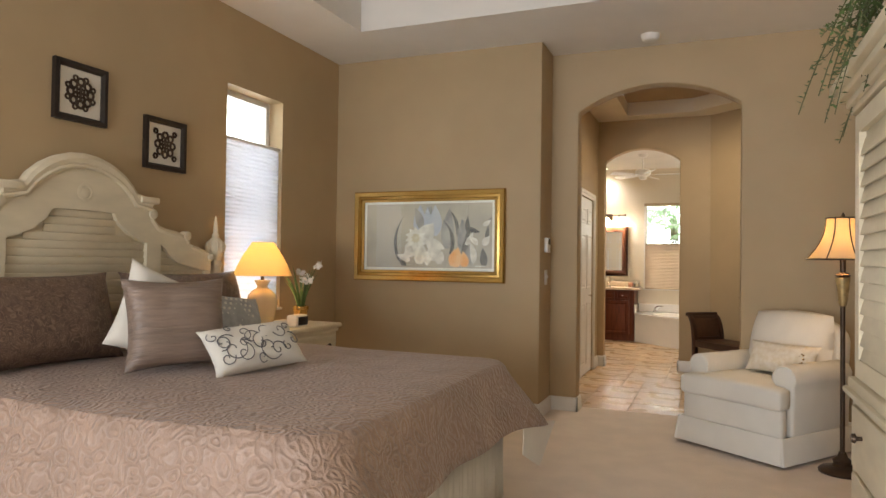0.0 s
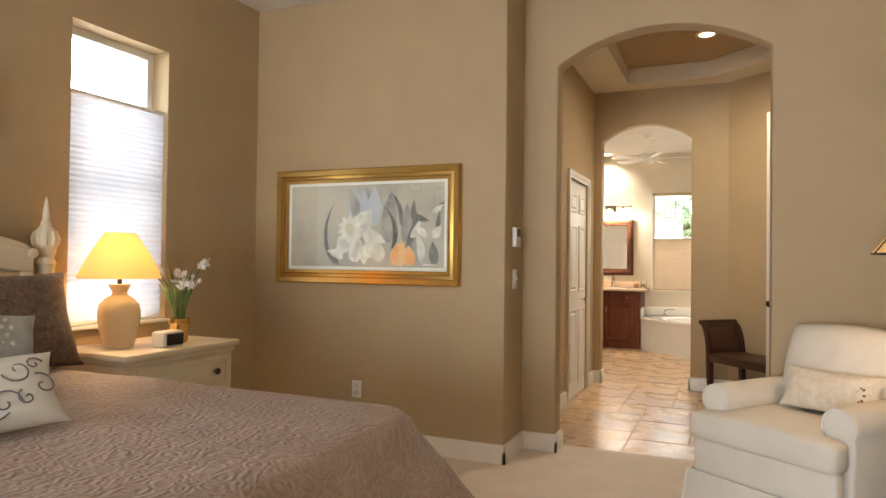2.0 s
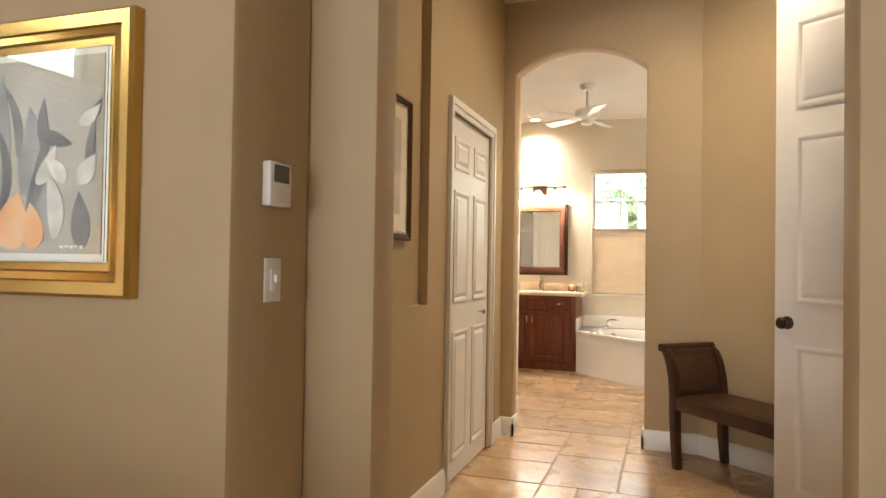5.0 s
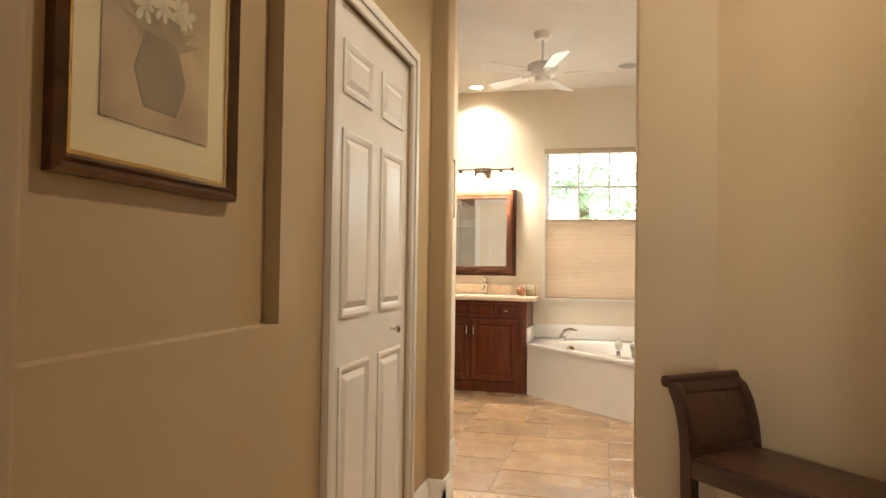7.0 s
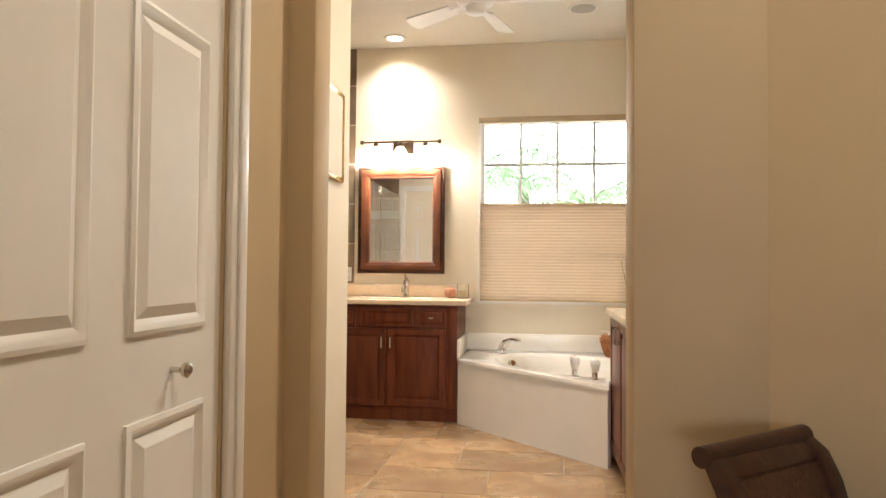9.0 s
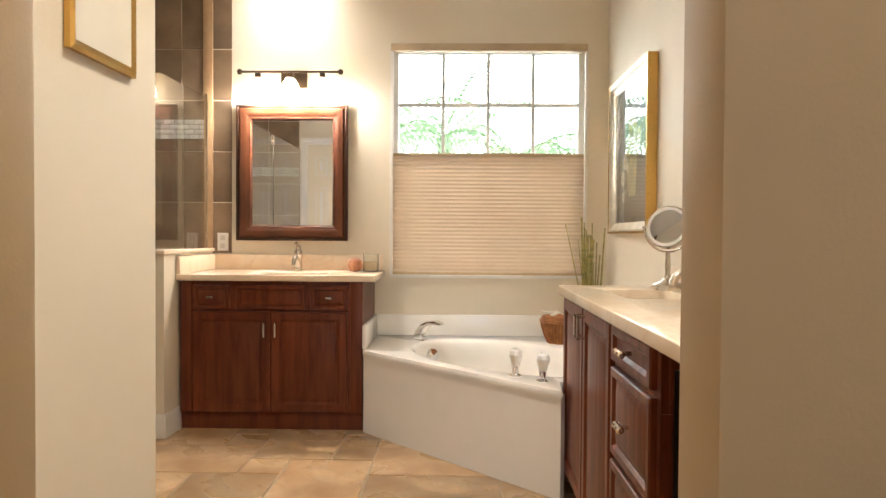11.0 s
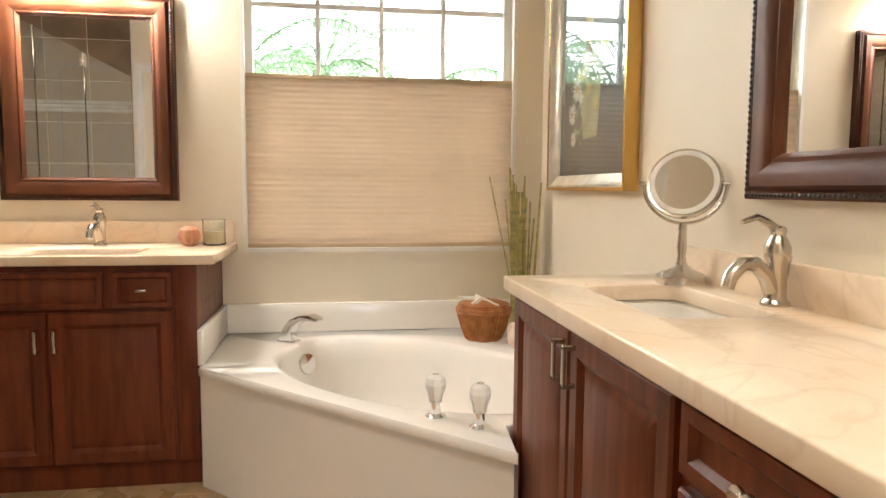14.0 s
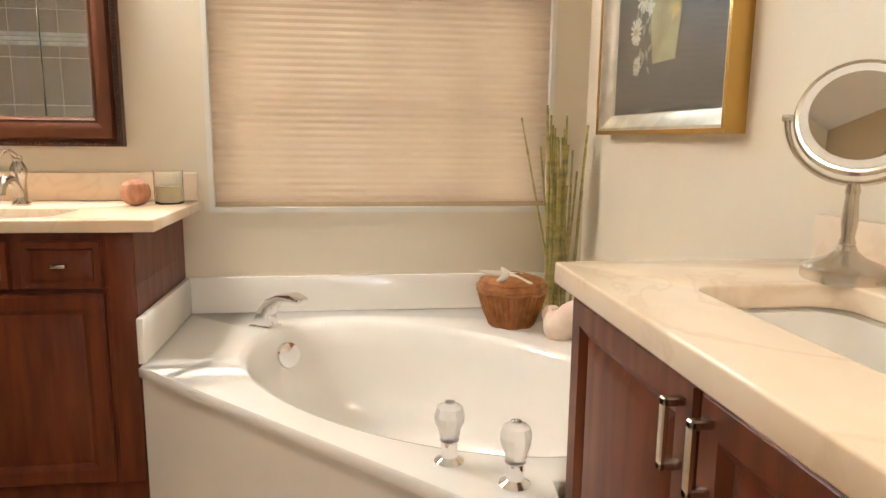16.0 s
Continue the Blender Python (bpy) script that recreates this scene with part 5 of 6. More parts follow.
for k in range(16):
    cy, cz = 6.215 + random.uniform(-0.10, 0.10), random.uniform(1.66, 1.83)
    for q in range(6):
        b, rr = q * 1.047 + k, random.uniform(0.026, 0.040)
        prism([(cy, cz)] + [(cy + rr * f * math.cos(b + a), cz + rr * f * math.sin(b + a)) for f, a in ((0.6, -0.4), (1, -0.15), (1, 0.15), (0.6, 0.4))], PX + 0.0124, PX + 0.0132 + k * 0.00005, "x", own)
part("printed_flowers", own, mat("pale_sepia", (0.58, 0.46, 0.30), 0.6, vary=0.35, scale=25), niche, smooth=0)
own = bmesh.new()
for k in range(12):
    b = 0.3 + 2.5 * k / 11
    prism([(6.215, 1.58)] + [(6.215 + 0.13 * f * math.cos(b + a), 1.60 + 0.13 * f * math.sin(b + a)) for f, a in ((0.6, -0.12), (1, 0), (0.6, 0.12))], PX + 0.0124, PX + 0.0130, "x", own)
part("printed_leaves", own, mat("leaf_sepia", (0.25, 0.17, 0.08), 0.6, vary=0.3, scale=25), niche, smooth=0)
part("printed_vase", prism([(6.165, 1.47), (6.265, 1.47), (6.295, 1.54), (6.265, 1.62), (6.165, 1.62), (6.135, 1.54)], PX + 0.0124, PX + 0.0134, "x"), mat("dark_sepia", (0.21, 0.13, 0.065), 0.6, vary=0.3), niche, smooth=0)
glaze = part("glazing", box(PX + 0.0165, PY0 + 0.03, PZ0 + 0.03, PX + 0.0185, PY1 - 0.03, PZ1 - 0.03), M["glass"], niche)
glaze.visible_shadow = False

# bench against the angled wall
bench = thing("bench", pose(0.03, 7.89, 0, 0, 0, -49), "dark walnut bench with a rolled woven-cane end", "bench")
CANE = mat("woven_cane", (0.085, 0.035, 0.014), 0.45, colour2=(0.05, 0.02, 0.009), scale=60, fine=150, bump=0.8, dist=0.004)
WN = M["walnut"]
BL = 1.0
part("seat", box(0.05, 0.025, 0.405, BL - 0.05, 0.385, 0.437, 0.008), CANE, bench, "woven seat", world=False)
for y in (0.0, 0.385):
    part("seat_rail", box(0.045, y, 0.355, BL - 0.045, y + 0.025, 0.432, 0.005), WN, bench, world=False)


def swept(points, halves, lo, hi):
    """A curved flat bar: a side outline round a middle line (x, z), drawn out along y."""
    near_ = [(x - h, z) for (x, z), h in zip(points, halves)]
    far_ = [(x + h, z) for (x, z), h in zip(points, halves)]
    return prism(near_ + far_[::-1], lo, hi, "y", bevel=0.004)


for end in (0, 1):
    flip = (lambda x: BL - x) if end else (lambda x: x)
    for y in (-0.004, 0.368):
        leg_line = [(0.082, 0.004), (0.066, 0.15), (0.058, 0.30), (0.056, 0.43), (0.046, 0.53), (0.022, 0.62), (-0.012, 0.685), (-0.045, 0.715)]
        part("leg", swept([(flip(x), z) for x, z in leg_line], [0.020, 0.024, 0.028, 0.028, 0.026, 0.024, 0.024, 0.018], y, y + 0.046), WN, bench, world=False)
    part("end_roll", tube([(flip(-0.045), -0.008, 0.713), (flip(-0.045), 0.418, 0.713)], 0.024, 16), WN, bench, world=False)
    part("end_rail", swept([(flip(x), z) for x, z in ((-0.004, 0.672), (-0.024, 0.697), (-0.045, 0.715))], [0.015] * 3, 0.042, 0.368), WN, bench, world=False)
    part("cane_panel", swept([(flip(x), z) for x, z in ((0.056, 0.44), (0.054, 0.49), (0.046, 0.53), (0.036, 0.575), (0.022, 0.62), (-0.005, 0.675))], [0.007] * 6, 0.042, 0.368), CANE, bench, "woven cane end panel", world=False)
    part("end_rail", box(min(flip(0.03), flip(0.075)), 0.042, 0.40, max(flip(0.03), flip(0.075)), 0.368, 0.465, 0.004), WN, bench, world=False)

# open door leaf
leaf = thing("door_2", pose(0.541, 7.205, 0.0, 0, 0, -37.8), "tall white panelled door standing open with a dark knob", "door", kind="structure")
part("leaf", box(0, -0.02, 0.012, 0.87, 0.02, 2.54, 0.003), M["trim"], leaf, world=False)
for a, b in ((0.10, 0.38), (0.49, 0.77)):
    for p, q in ((0.15, 0.85), (1.05, 1.85), (1.98, 2.40)):
        part("panel_moulding", frame_box(a, p, b, q, 0.03, -0.0195, -0.027, "y", profile=[(0, 0), (0, 0.6), (0.3, 1.0), (0.6, 0.7), (1, 0.0)]), M["trim"], leaf, world=False)
        part("raised_field", frame_fill(a + 0.03, p + 0.03, b - 0.03, q - 0.03, 0.022, -0.0195, -0.026, "y"), M["trim"], leaf, world=False, smooth=20)
for s in (-1, 1):
    part("rosette", lathe([(0.03, 0), (0.032, 0.004), (0.024, 0.009)], pose(0.065, s * 0.02, 0.955, -90 * s, 0, 0), 18), M["bronze"], leaf, world=False)
    part("knob", lathe([(0.010, 0.0), (0.010, 0.03), (0.024, 0.04), (0.028, 0.055), (0.02, 0.066), (0.005, 0.07)], pose(0.065, s * 0.024, 0.955, -90 * s, 0, 0), 18), M["bronze"], leaf, world=False)

HOT = glow("lamp_glass", (1.0, 0.80, 0.52), 14.0)


def can_light(x, y, z, power, label, spread=140, colour=(1.0, 0.90, 0.78)):
    ob = thing("recessed_light", pose(x, y, z), label, "ceiling light", "recessed lights")
    part("trim_ring", lathe([(0.062, -0.001), (0.062, -0.008), (0.085, -0.008), (0.092, -0.001)], None, 28), WHITE, ob, world=False)
    part("lens", lathe([(0.060, -0.004), (0.060, -0.002)], None, 24), HOT, ob, world=False)
    lamp("recessed_lamp", "SPOT", look((x, y, z - 0.03), (x, y + 0.001, 0)), power, colour, 0.06, angle=spread)


# ---- bathroom: left vanity ----
CH = M["cherry"]
van = thing("vanity", pose(-1.465, 11.5, 0), "cherry vanity cabinet with two doors and three drawers", "vanity cabinet")
VF = 11.235
part("body", box(-1.985, VF, 0.092, -0.945, BY - 0.001, 0.69), CH, van)
part("front_rail", box(-1.985, VF, 0.691, -0.945, VF + 0.02, 0.848), CH, van)
part("side_panel", box(-1.985, VF + 0.021, 0.691, -1.965, BY - 0.001, 0.848), CH, van)
part("side_panel", box(-0.965, VF + 0.021, 0.691, -0.945, BY - 0.001, 0.848), CH, van)
part("pilaster", box(-1.984, VF - 0.012, 0.10, -1.925, VF - 0.0005, 0.845, 0.004), CH, van)
part("pilaster", box(-1.015, VF - 0.012, 0.10, -0.946, VF - 0.0005, 0.845, 0.004), CH, van)
part("toe_kick", box(-1.985, VF + 0.012, 0.0, -0.947, BY, 0.092), CH, van)
for u0, u1 in ((-1.912, -1.705), (-1.662, -1.272), (-1.24, -1.03)):
    d = raised_panel(van, "drawer", "y", u0, 0.69, u1, 0.824, VF, -0.02, CH, 0.026)
    if u1 - u0 < 0.3:
        part("knob", box((u0 + u1) / 2 - 0.02, VF - 0.042, 0.751, (u0 + u1) / 2 + 0.02, VF - 0.024, 0.763, 0.003), M["nickel"], d)
        part("knob_stem", tube([((u0 + u1) / 2, VF - 0.012, 0.757), ((u0 + u1) / 2, VF - 0.03, 0.757)], 0.005, 8), M["nickel"], d)
for u0, u1, hx in ((-1.912, -1.474, -1.50), (-1.462, -1.03, -1.436)):
    d = raised_panel(van, "cabinet_door", "y", u0, 0.105, u1, 0.675, VF, -0.02, CH, 0.06)
    part("handle", tube([(hx, VF - 0.018, 0.535), (hx, VF - 0.045, 0.537), (hx, VF - 0.047, 0.58), (hx, VF - 0.045, 0.613), (hx, VF - 0.018, 0.615)], 0.006, 8), M["nickel"], d, "brushed nickel bar handle")
MB = M["marble"]
ctr = thing("vanity_counter", pose(-1.45, 11.5, 0.84), "cream marble counter with a low splash on the cherry vanity", "counter")


def slab_with_hole(x0, y0, x1, y1, hx0, hy0, hx1, hy1, z0, z1, bevel=0.006):
    """A worktop with a rounded rectangular cut-out."""
    bm = bmesh.new()
    n = 9
    r = 0.045
    inner = []
    for (cx, cy), a in (((hx0 + r, hy0 + r), 180), ((hx1 - r, hy0 + r), 270), ((hx1 - r, hy1 - r), 0), ((hx0 + r, hy1 - r), 90)):
        inner += [(cx + r * math.cos(radians(a + 90 * i / (n - 1))), cy + r * math.sin(radians(a + 90 * i / (n - 1)))) for i in range(n)]
    outer = [(x0, y0), (x1, y0), (x1, y1), (x0, y1)]
    faces = {}
    for z in (z0, z1):
        iv = [bm.verts.new((x, y, z)) for x, y in inner]
        ov = [bm.verts.new((x, y, z)) for x, y in outer]
        for k in range(4):
            seg = [iv[(k * n + i) % (4 * n)] for i in range(n)]
            for p, q in zip(seg, seg[1:]):
                bm.faces.new((ov[k], p, q))
            nx = iv[((k + 1) * n) % (4 * n)]
            bm.faces.new((ov[k], seg[-1], nx, ov[(k + 1) % 4]))
        faces[z] = (iv, ov)
    (ia, oa), (ib, ob_) = faces[z0], faces[z1]
    for i in range(4 * n):
        j = (i + 1) % (4 * n)
        bm.faces.new((ia[i], ia[j], ib[j], ib[i]))
    for i in range(4):
        j = (i + 1) % 4
        bm.faces.new((oa[i], oa[j], ob_[j], ob_[i]))
    bmesh.ops.recalc_face_normals(bm, faces=bm.faces)
    edges = [e for e in bm.edges if len(e.link_faces) == 2 and e.calc_face_angle(0) > 1.2]
    bmesh.ops.bevel(bm, geom=edges, offset=bevel, segments=3, profile=0.5, affect="EDGES")
    return bm


def basin(x0, y0, x1, y1, z, depth):
    """An undermounted sink bowl: rounded rings going down."""
    bm = bmesh.new()
    rings = []
    for inset, dz, r in ((-0.012, 0.0, 0.055), (-0.004, -0.006, 0.05), (0.004, -0.05, 0.055), (0.02, -depth * 0.8, 0.06), (0.06, -depth, 0.05), (0.10, -depth - 0.004, 0.02)):
        loop = []
        for (cx, cy), a in (((x0 + inset + r, y0 + inset + r), 180), ((x1 - inset - r, y0 + inset + r), 270), ((x1 - inset - r, y1 - inset - r), 0), ((x0 + inset + r, y1 - inset - r), 90)):
            loop += [bm.verts.new((cx + r * math.cos(radians(a + 90 * i / 7)), cy + r * math.sin(radians(a + 90 * i / 7)), z + dz)) for i in range(8)]
        rings.append(loop)
    for a, b in zip(rings, rings[1:]):
        for i in range(32):
            bm.faces.new((a[i], a[(i + 1) % 32], b[(i + 1) % 32], b[i]))
    bm.faces.new(rings[-1])
    return bm


PORC = mat("white_porcelain", (0.86, 0.83, 0.77), 0.1, vary=0.02, bump=0)
part("slab", slab_with_hole(-2.0, 11.195, -0.875, BY - 0.001, -1.62, 11.26, -1.18, 11.52, 0.85, 0.886), MB, ctr)
part("backsplash", box(-2.0, BY - 0.022, 0.8865, -0.885, BY - 0.001, 0.985, 0.004), HONED, ctr)
part("side_splash", box(-2.0, 11.20, 0.8865, -1.978, BY - 0.0225, 0.985, 0.004), HONED, ctr)
bowl = part("basin", basin(-1.62, 11.26, -1.18, 11.52, 0.848, 0.13), PORC, ctr, "white porcelain basin")


def faucet(m, scale=1.0):
    """A one-handled basin tap; the spout points along -y."""
    ob = thing("faucet", m @ Matrix.Scale(scale, 4), "brushed nickel single-lever basin faucet on the counter", "faucet", "basin faucets")
    part("body", lathe([(0.030, 0.0), (0.030, 0.008), (0.023, 0.016), (0.022, 0.02), (0.021, 0.09), (0.025, 0.10), (0.027, 0.112), (0.027, 0.125), (0.02, 0.14), (0.014, 0.15), (0.017, 0.156), (0.016, 0.166), (0.006, 0.17)], None, 22), M["nickel"], ob, world=False)
    part("spout", tube([(0, -0.012, 0.035), (0, -0.028, 0.065), (0, -0.06, 0.092), (0, -0.095, 0.092), (0, -0.122, 0.07), (0, -0.132, 0.045)], [0.018, 0.017, 0.016, 0.0155, 0.015, 0.014], 14), M["nickel"], ob, world=False)
    part("lever", tube([(0, 0.0, 0.160), (0, -0.03, 0.176), (0, -0.06, 0.188), (0, -0.085, 0.182), (0, -0.10, 0.178)], [0.009, 0.009, 0.007, 0.006, 0.005], 10), M["nickel"], ob, world=False)
    part("pull_rod", tube([(0, 0.02, 0.02), (0, 0.035, 0.09), (0, 0.035, 0.105)], [0.003, 0.003, 0.006], 6), M["nickel"], ob, world=False)


faucet(pose(-1.40, 11.60, 0.886), 0.95)
ball = solid("coral_ball", lathe([(0.004, 0.0), (0.03, 0.006), (0.046, 0.028), (0.048, 0.046), (0.04, 0.07), (0.02, 0.084), (0.004, 0.087)], pose(-1.045, 11.60, 0.886), 24), mat("rust_urchin", (0.36, 0.14, 0.07), 0.7, colour2=(0.5, 0.28, 0.17), scale=40, bump=0.8, fine=80, dist=0.004, stretch=(1, 1, 0.3)), "rust-coloured sea urchin shell on the marble counter", "ornament")
jar = thing("candle_jar", pose(-0.955, 11.66, 0.886), "clear glass jar with a cream candle on the counter", "candle jar")
part("jar", lathe([(0.045, 0), (0.048, 0.004), (0.048, 0.105), (0.052, 0.112), (0.0485, 0.112), (0.0445, 0.105), (0.0445, 0.008), (0.01, 0.006)], None, 28), M["glass"], jar, world=False)
part("candle", lathe([(0.043, 0.0085), (0.043, 0.06), (0.02, 0.058), (0.004, 0.058)], None, 24), CERAMIC, jar, "cream wax candle", world=False)

# framed mirrors
FR = mat("mahogany_frame", (0.10, 0.034, 0.014), 0.38, colour2=(0.055, 0.018, 0.008), scale=3, bump=0.05, spec=0.25)


def framed_mirror(axis, u0, v0, u1, v1, w, out, label):
    ob = thing("wall_mirror", pose(*((w, (u0 + u1) / 2, (v0 + v1) / 2) if axis == "x" else ((u0 + u1) / 2, w, (v0 + v1) / 2))), label, "mirror", "mahogany mirrors")
    part("frame", frame_box(u0, v0, u1, v1, 0.10, w, w + out * 0.045, axis, profile=[(0, 0), (0, 0.75), (0.16, 0.85), (0.2, 0.7), (0.3, 1.0), (0.55, 0.95), (0.8, 0.6), (0.88, 0.65), (1, 0.3), (1, 0)]), FR, ob, smooth=40)
    put = (lambda u, v, d: (w + out * d, u, v)) if axis == "x" else (lambda u, v, d: (u, w + out * d, v))
    own = bmesh.new()
    step = 0.0135
    e = 0.010
    for a, b, fixed, hor in ((u0, u1, v0 + e, True), (u0, u1, v1 - e, True), (v0, v1, u0 + e, False), (v0, v1, u1 - e, False)):
        n = int((b - a - 0.01) / step)
        for i in range(n):
            c = a + 0.008 + step * i
            u, v = (c, fixed) if hor else (fixed, c)
            p = Vector(put(u, v, 0.036))
            m = Matrix.LocRotScale(p, None, (0.0062, 0.0062, 0.0062))
            bmesh.ops.create_icosphere(own, subdivisions=1, radius=1, matrix=m)
    part("beading", own, M["dark"], ob, "dark beaded edge")
    lo, hi = sorted((w + out * 0.008, w + out * 0.013))
    part("mirror_glass", box(lo, u0 + 0.09, v0 + 0.09, hi, u1 - 0.09, v1 - 0.09) if axis == "x" else box(u0 + 0.09, lo, v0 + 0.09, u1 - 0.09, hi, v1 - 0.09), M["mirror"], ob)


framed_mirror("y", -1.84, 1.075, -1.12, 1.95, BY - 0.001, -1, "mahogany beaded mirror above the small vanity")
framed_mirror("x", 8.80, 1.118, 10.07, 2.06, RX - 0.001, -1, "large mahogany beaded mirror above the long vanity")

# vanity light
bar = thing("vanity_light", pose(-1.48, BY, 2.12), "bronze three-lamp vanity light with glowing glass bells", "wall light")
part("backplate", box(-1.555, BY - 0.022, 2.06, -1.385, BY - 0.001, 2.17, 0.006), M["bronze"], bar)
part("bar", tube([(-1.79, BY - 0.10, 2.142), (-1.16, BY - 0.10, 2.142)], 0.008, 10), M["bronze"], bar)
part("arm", tube([(-1.475, BY - 0.02, 2.13), (-1.475, BY - 0.10, 2.142)], 0.010, 10), M["bronze"], bar)
for x in (-1.795, -1.155):
    part("bar_end", lathe([(0.010, -0.015), (0.018, -0.008), (0.018, 0.008), (0.010, 0.015)], pose(x, BY - 0.10, 2.142, 0, 90, 0), 14), M["bronze"], bar)
for x in (-1.68, -1.475, -1.27):
    part("socket", lathe([(0.016, 2.098), (0.02, 2.105), (0.02, 2.13), (0.01, 2.14)], pose(x, BY - 0.10, 0), 14), M["bronze"], bar)
    bell = part("glass_bell", cone_shade(0.062, 1.985, 0.026, 2.10, pose(x, BY - 0.10, 0), 24, -0.012, 8), HOT, bar, "glowing frosted glass bell")
    lamp("vanity_lamp", "POINT", pose(x, BY - 0.10, 1.975), 29, (1.0, 0.91, 0.79), 0.05)

# ---- shower ----
HALF = 1.0
structure("wall_shower_half", box(-2.12, 11.05, 0, -2.002, BY, HALF), M["bath"], "cream half wall beside the vanity")
structure("trim_shower_cap", box(-2.14, 11.03, HALF, -1.99, BY, HALF + 0.025, 0.004), MB, "cream marble cap on the half wall", "trim")
baseboard(-2.002, 11.05, -2.002, VF, 1, 0)
baseboard(-2.12, 11.05, -1.985, 11.05, 0, -1)
structure("wall_shower_left", box(-3.35, 9.03, 0, -3.2, BY + 0.2, 3.2), M["grout"], "shower wall behind its tiles")
structure("wall_shower_back", box(-3.35, BY + 0.005, 0, SX, BY + 0.2, 3.2), M["grout"], "shower wall behind its tiles")
structure("trim_shower_edge", box(-2.062, BY - 0.014, HALF + 0.026, -2.0, BY + 0.004, BCEIL - 0.002, 0.003), mat("tan_edge_tile", (0.50, 0.33, 0.18), 0.35, vary=0.2, scale=8), "tan tile edge strip beside the shower glass", "trim")
glassd = thing("shower_enclosure", pose(-2.03, 10.6, 0), "frameless clear glass shower door and panel with nickel handle", "shower door")
p1 = part("panel", box(-2.045, 10.925, HALF + 0.03, -2.035, BY - 0.004, 1.995), M["glass"], glassd)
p2 = part("door", box(-2.045, 10.20, 0.02, -2.035, 10.918, 1.995), M["glass"], glassd)
p3 = part("panel", box(-2.045, 9.20, 0.02, -2.035, 10.19, 1.995), M["glass"], glassd)
for p in (p1, p2, p3):
    p.visible_shadow = False
part("handle", tube([(-2.036, 10.87, 0.955), (-1.985, 10.87, 0.97), (-1.978, 10.87, 0.985), (-1.978, 10.87, 1.10), (-1.985, 10.87, 1.115), (-2.036, 10.87, 1.12)], 0.010, 10), M["nickel"], p2)
for z in (1.9, 0.3):
    part("hinge", box(-2.055, 10.185, z, -2.025, 10.25, z + 0.08, 0.003), M["chrome"], p2)
part("edge_strip", box(-2.047, BY - 0.016, HALF + 0.03, -2.033, BY - 0.003, 2.02), M["chrome"], p1)
sh = thing("hand_shower", pose(-2.6, BY, 1.5), "chrome hand shower on a slide bar", "shower head")
part("slide_bar", tube([(-2.43, BY - 0.05, 1.15), (-2.43, BY - 0.05, 1.95)], 0.011, 10), M["chrome"], sh)
for z in (1.17, 1.93):
    part("bracket", tube([(-2.43, BY - 0.003, z), (-2.43, BY - 0.05, z)], 0.012, 8), M["chrome"], sh)
part("head", lathe([(0.012, 0.0), (0.05, 0.015), (0.055, 0.03), (0.02, 0.045), (0.012, 0.05)], pose(-2.49, BY - 0.14, 1.80, 200, 0, 0), 18), M["chrome"], sh)
part("head_arm", tube([(-2.43, BY - 0.05, 1.78), (-2.47, BY - 0.10, 1.83), (-2.49, BY - 0.14, 1.82)], 0.011, 8), M["chrome"], sh)
part("hose", tube([(-2.49, BY - 0.12, 1.78), (-2.55, BY - 0.06, 1.4), (-2.49, BY - 0.05, 1.05), (-2.52, BY - 0.03, 1.2)], 0.006, 6), M["chrome"], sh)

# ---- corner bath ----
tub = thing("bathtub", pose(-0.2, 11.1, 0), "white acrylic corner bathtub with a diagonal front", "bathtub")
TZ = 0.468
rim = [(-0.938, 11.185), (0.03, 10.235), (0.05, 10.44), (RX - 0.002, 10.44), (RX - 0.002, BY - 0.002), (-0.938, BY - 0.002)]
cx, cy, ua, ub = -0.13, 11.08, 0.65, 0.40


def reach(ang):
    """Where a ray from the basin's middle leaves the rim."""
    dx, dy = math.cos(ang), math.sin(ang)
    best = 9.0
    for (x0, y0), (x1, y1) in zip(rim, rim[1:] + rim[:1]):
        ex, ey = x1 - x0, y1 - y0
        den = dx * ey - dy * ex
        if abs(den) < 1e-9:
            continue
        s = ((x0 - cx) * ey - (y0 - cy) * ex) / den
        u = ((x0 - cx) * dy - (y0 - cy) * dx) / den
        if s > 0 and -1e-6 <= u <= 1 + 1e-6:
            best = min(best, s)
    return best


def oval(ang, k):
    a = ang + math.pi / 4
    r = 1 / math.sqrt((math.cos(a) / ua) ** 2 + (math.sin(a) / ub) ** 2)
    return r * k


angs = sorted([2 * math.pi * i / 72 - math.pi for i in range(72)] + [math.atan2(y - cy, x - cx) for x, y in rim])
own = bmesh.new()
rings = []
out = [(cx + reach(a) * math.cos(a), cy + reach(a) * math.sin(a)) for a in angs]
rings.append([own.verts.new((cx + reach(a) * math.cos(a) * 0.999, cy + reach(a) * math.sin(a) * 0.999, TZ - 0.03)) for a in angs])
rings.append([own.verts.new((x, y, TZ - 0.022)) for x, y in out])
rings.append([own.verts.new((x, y, TZ - 0.006)) for x, y in out])
rings.append([own.verts.new((x + (cx - x) * 0.008, y + (cy - y) * 0.008, TZ)) for x, y in out])
for k, z in ((1.03, TZ), (1.0, TZ - 0.004), (0.97, TZ - 0.022), (0.93, TZ - 0.10), (0.88, TZ - 0.22), (0.78, TZ - 0.33), (0.62, TZ - 0.375), (0.3, TZ - 0.385)):
    rings.append([own.verts.new((cx + oval(a, k) * math.cos(a), cy + oval(a, k) * math.sin(a), z)) for a in angs])
for a, b in zip(rings, rings[1:]):
    for i in range(len(angs)):
        own.faces.new((a[i], a[(i + 1) % len(angs)], b[(i + 1) % len(angs)], b[i]))
own.faces.new(rings[-1])
part("shell", own, M["tub"], tub, smooth=50)
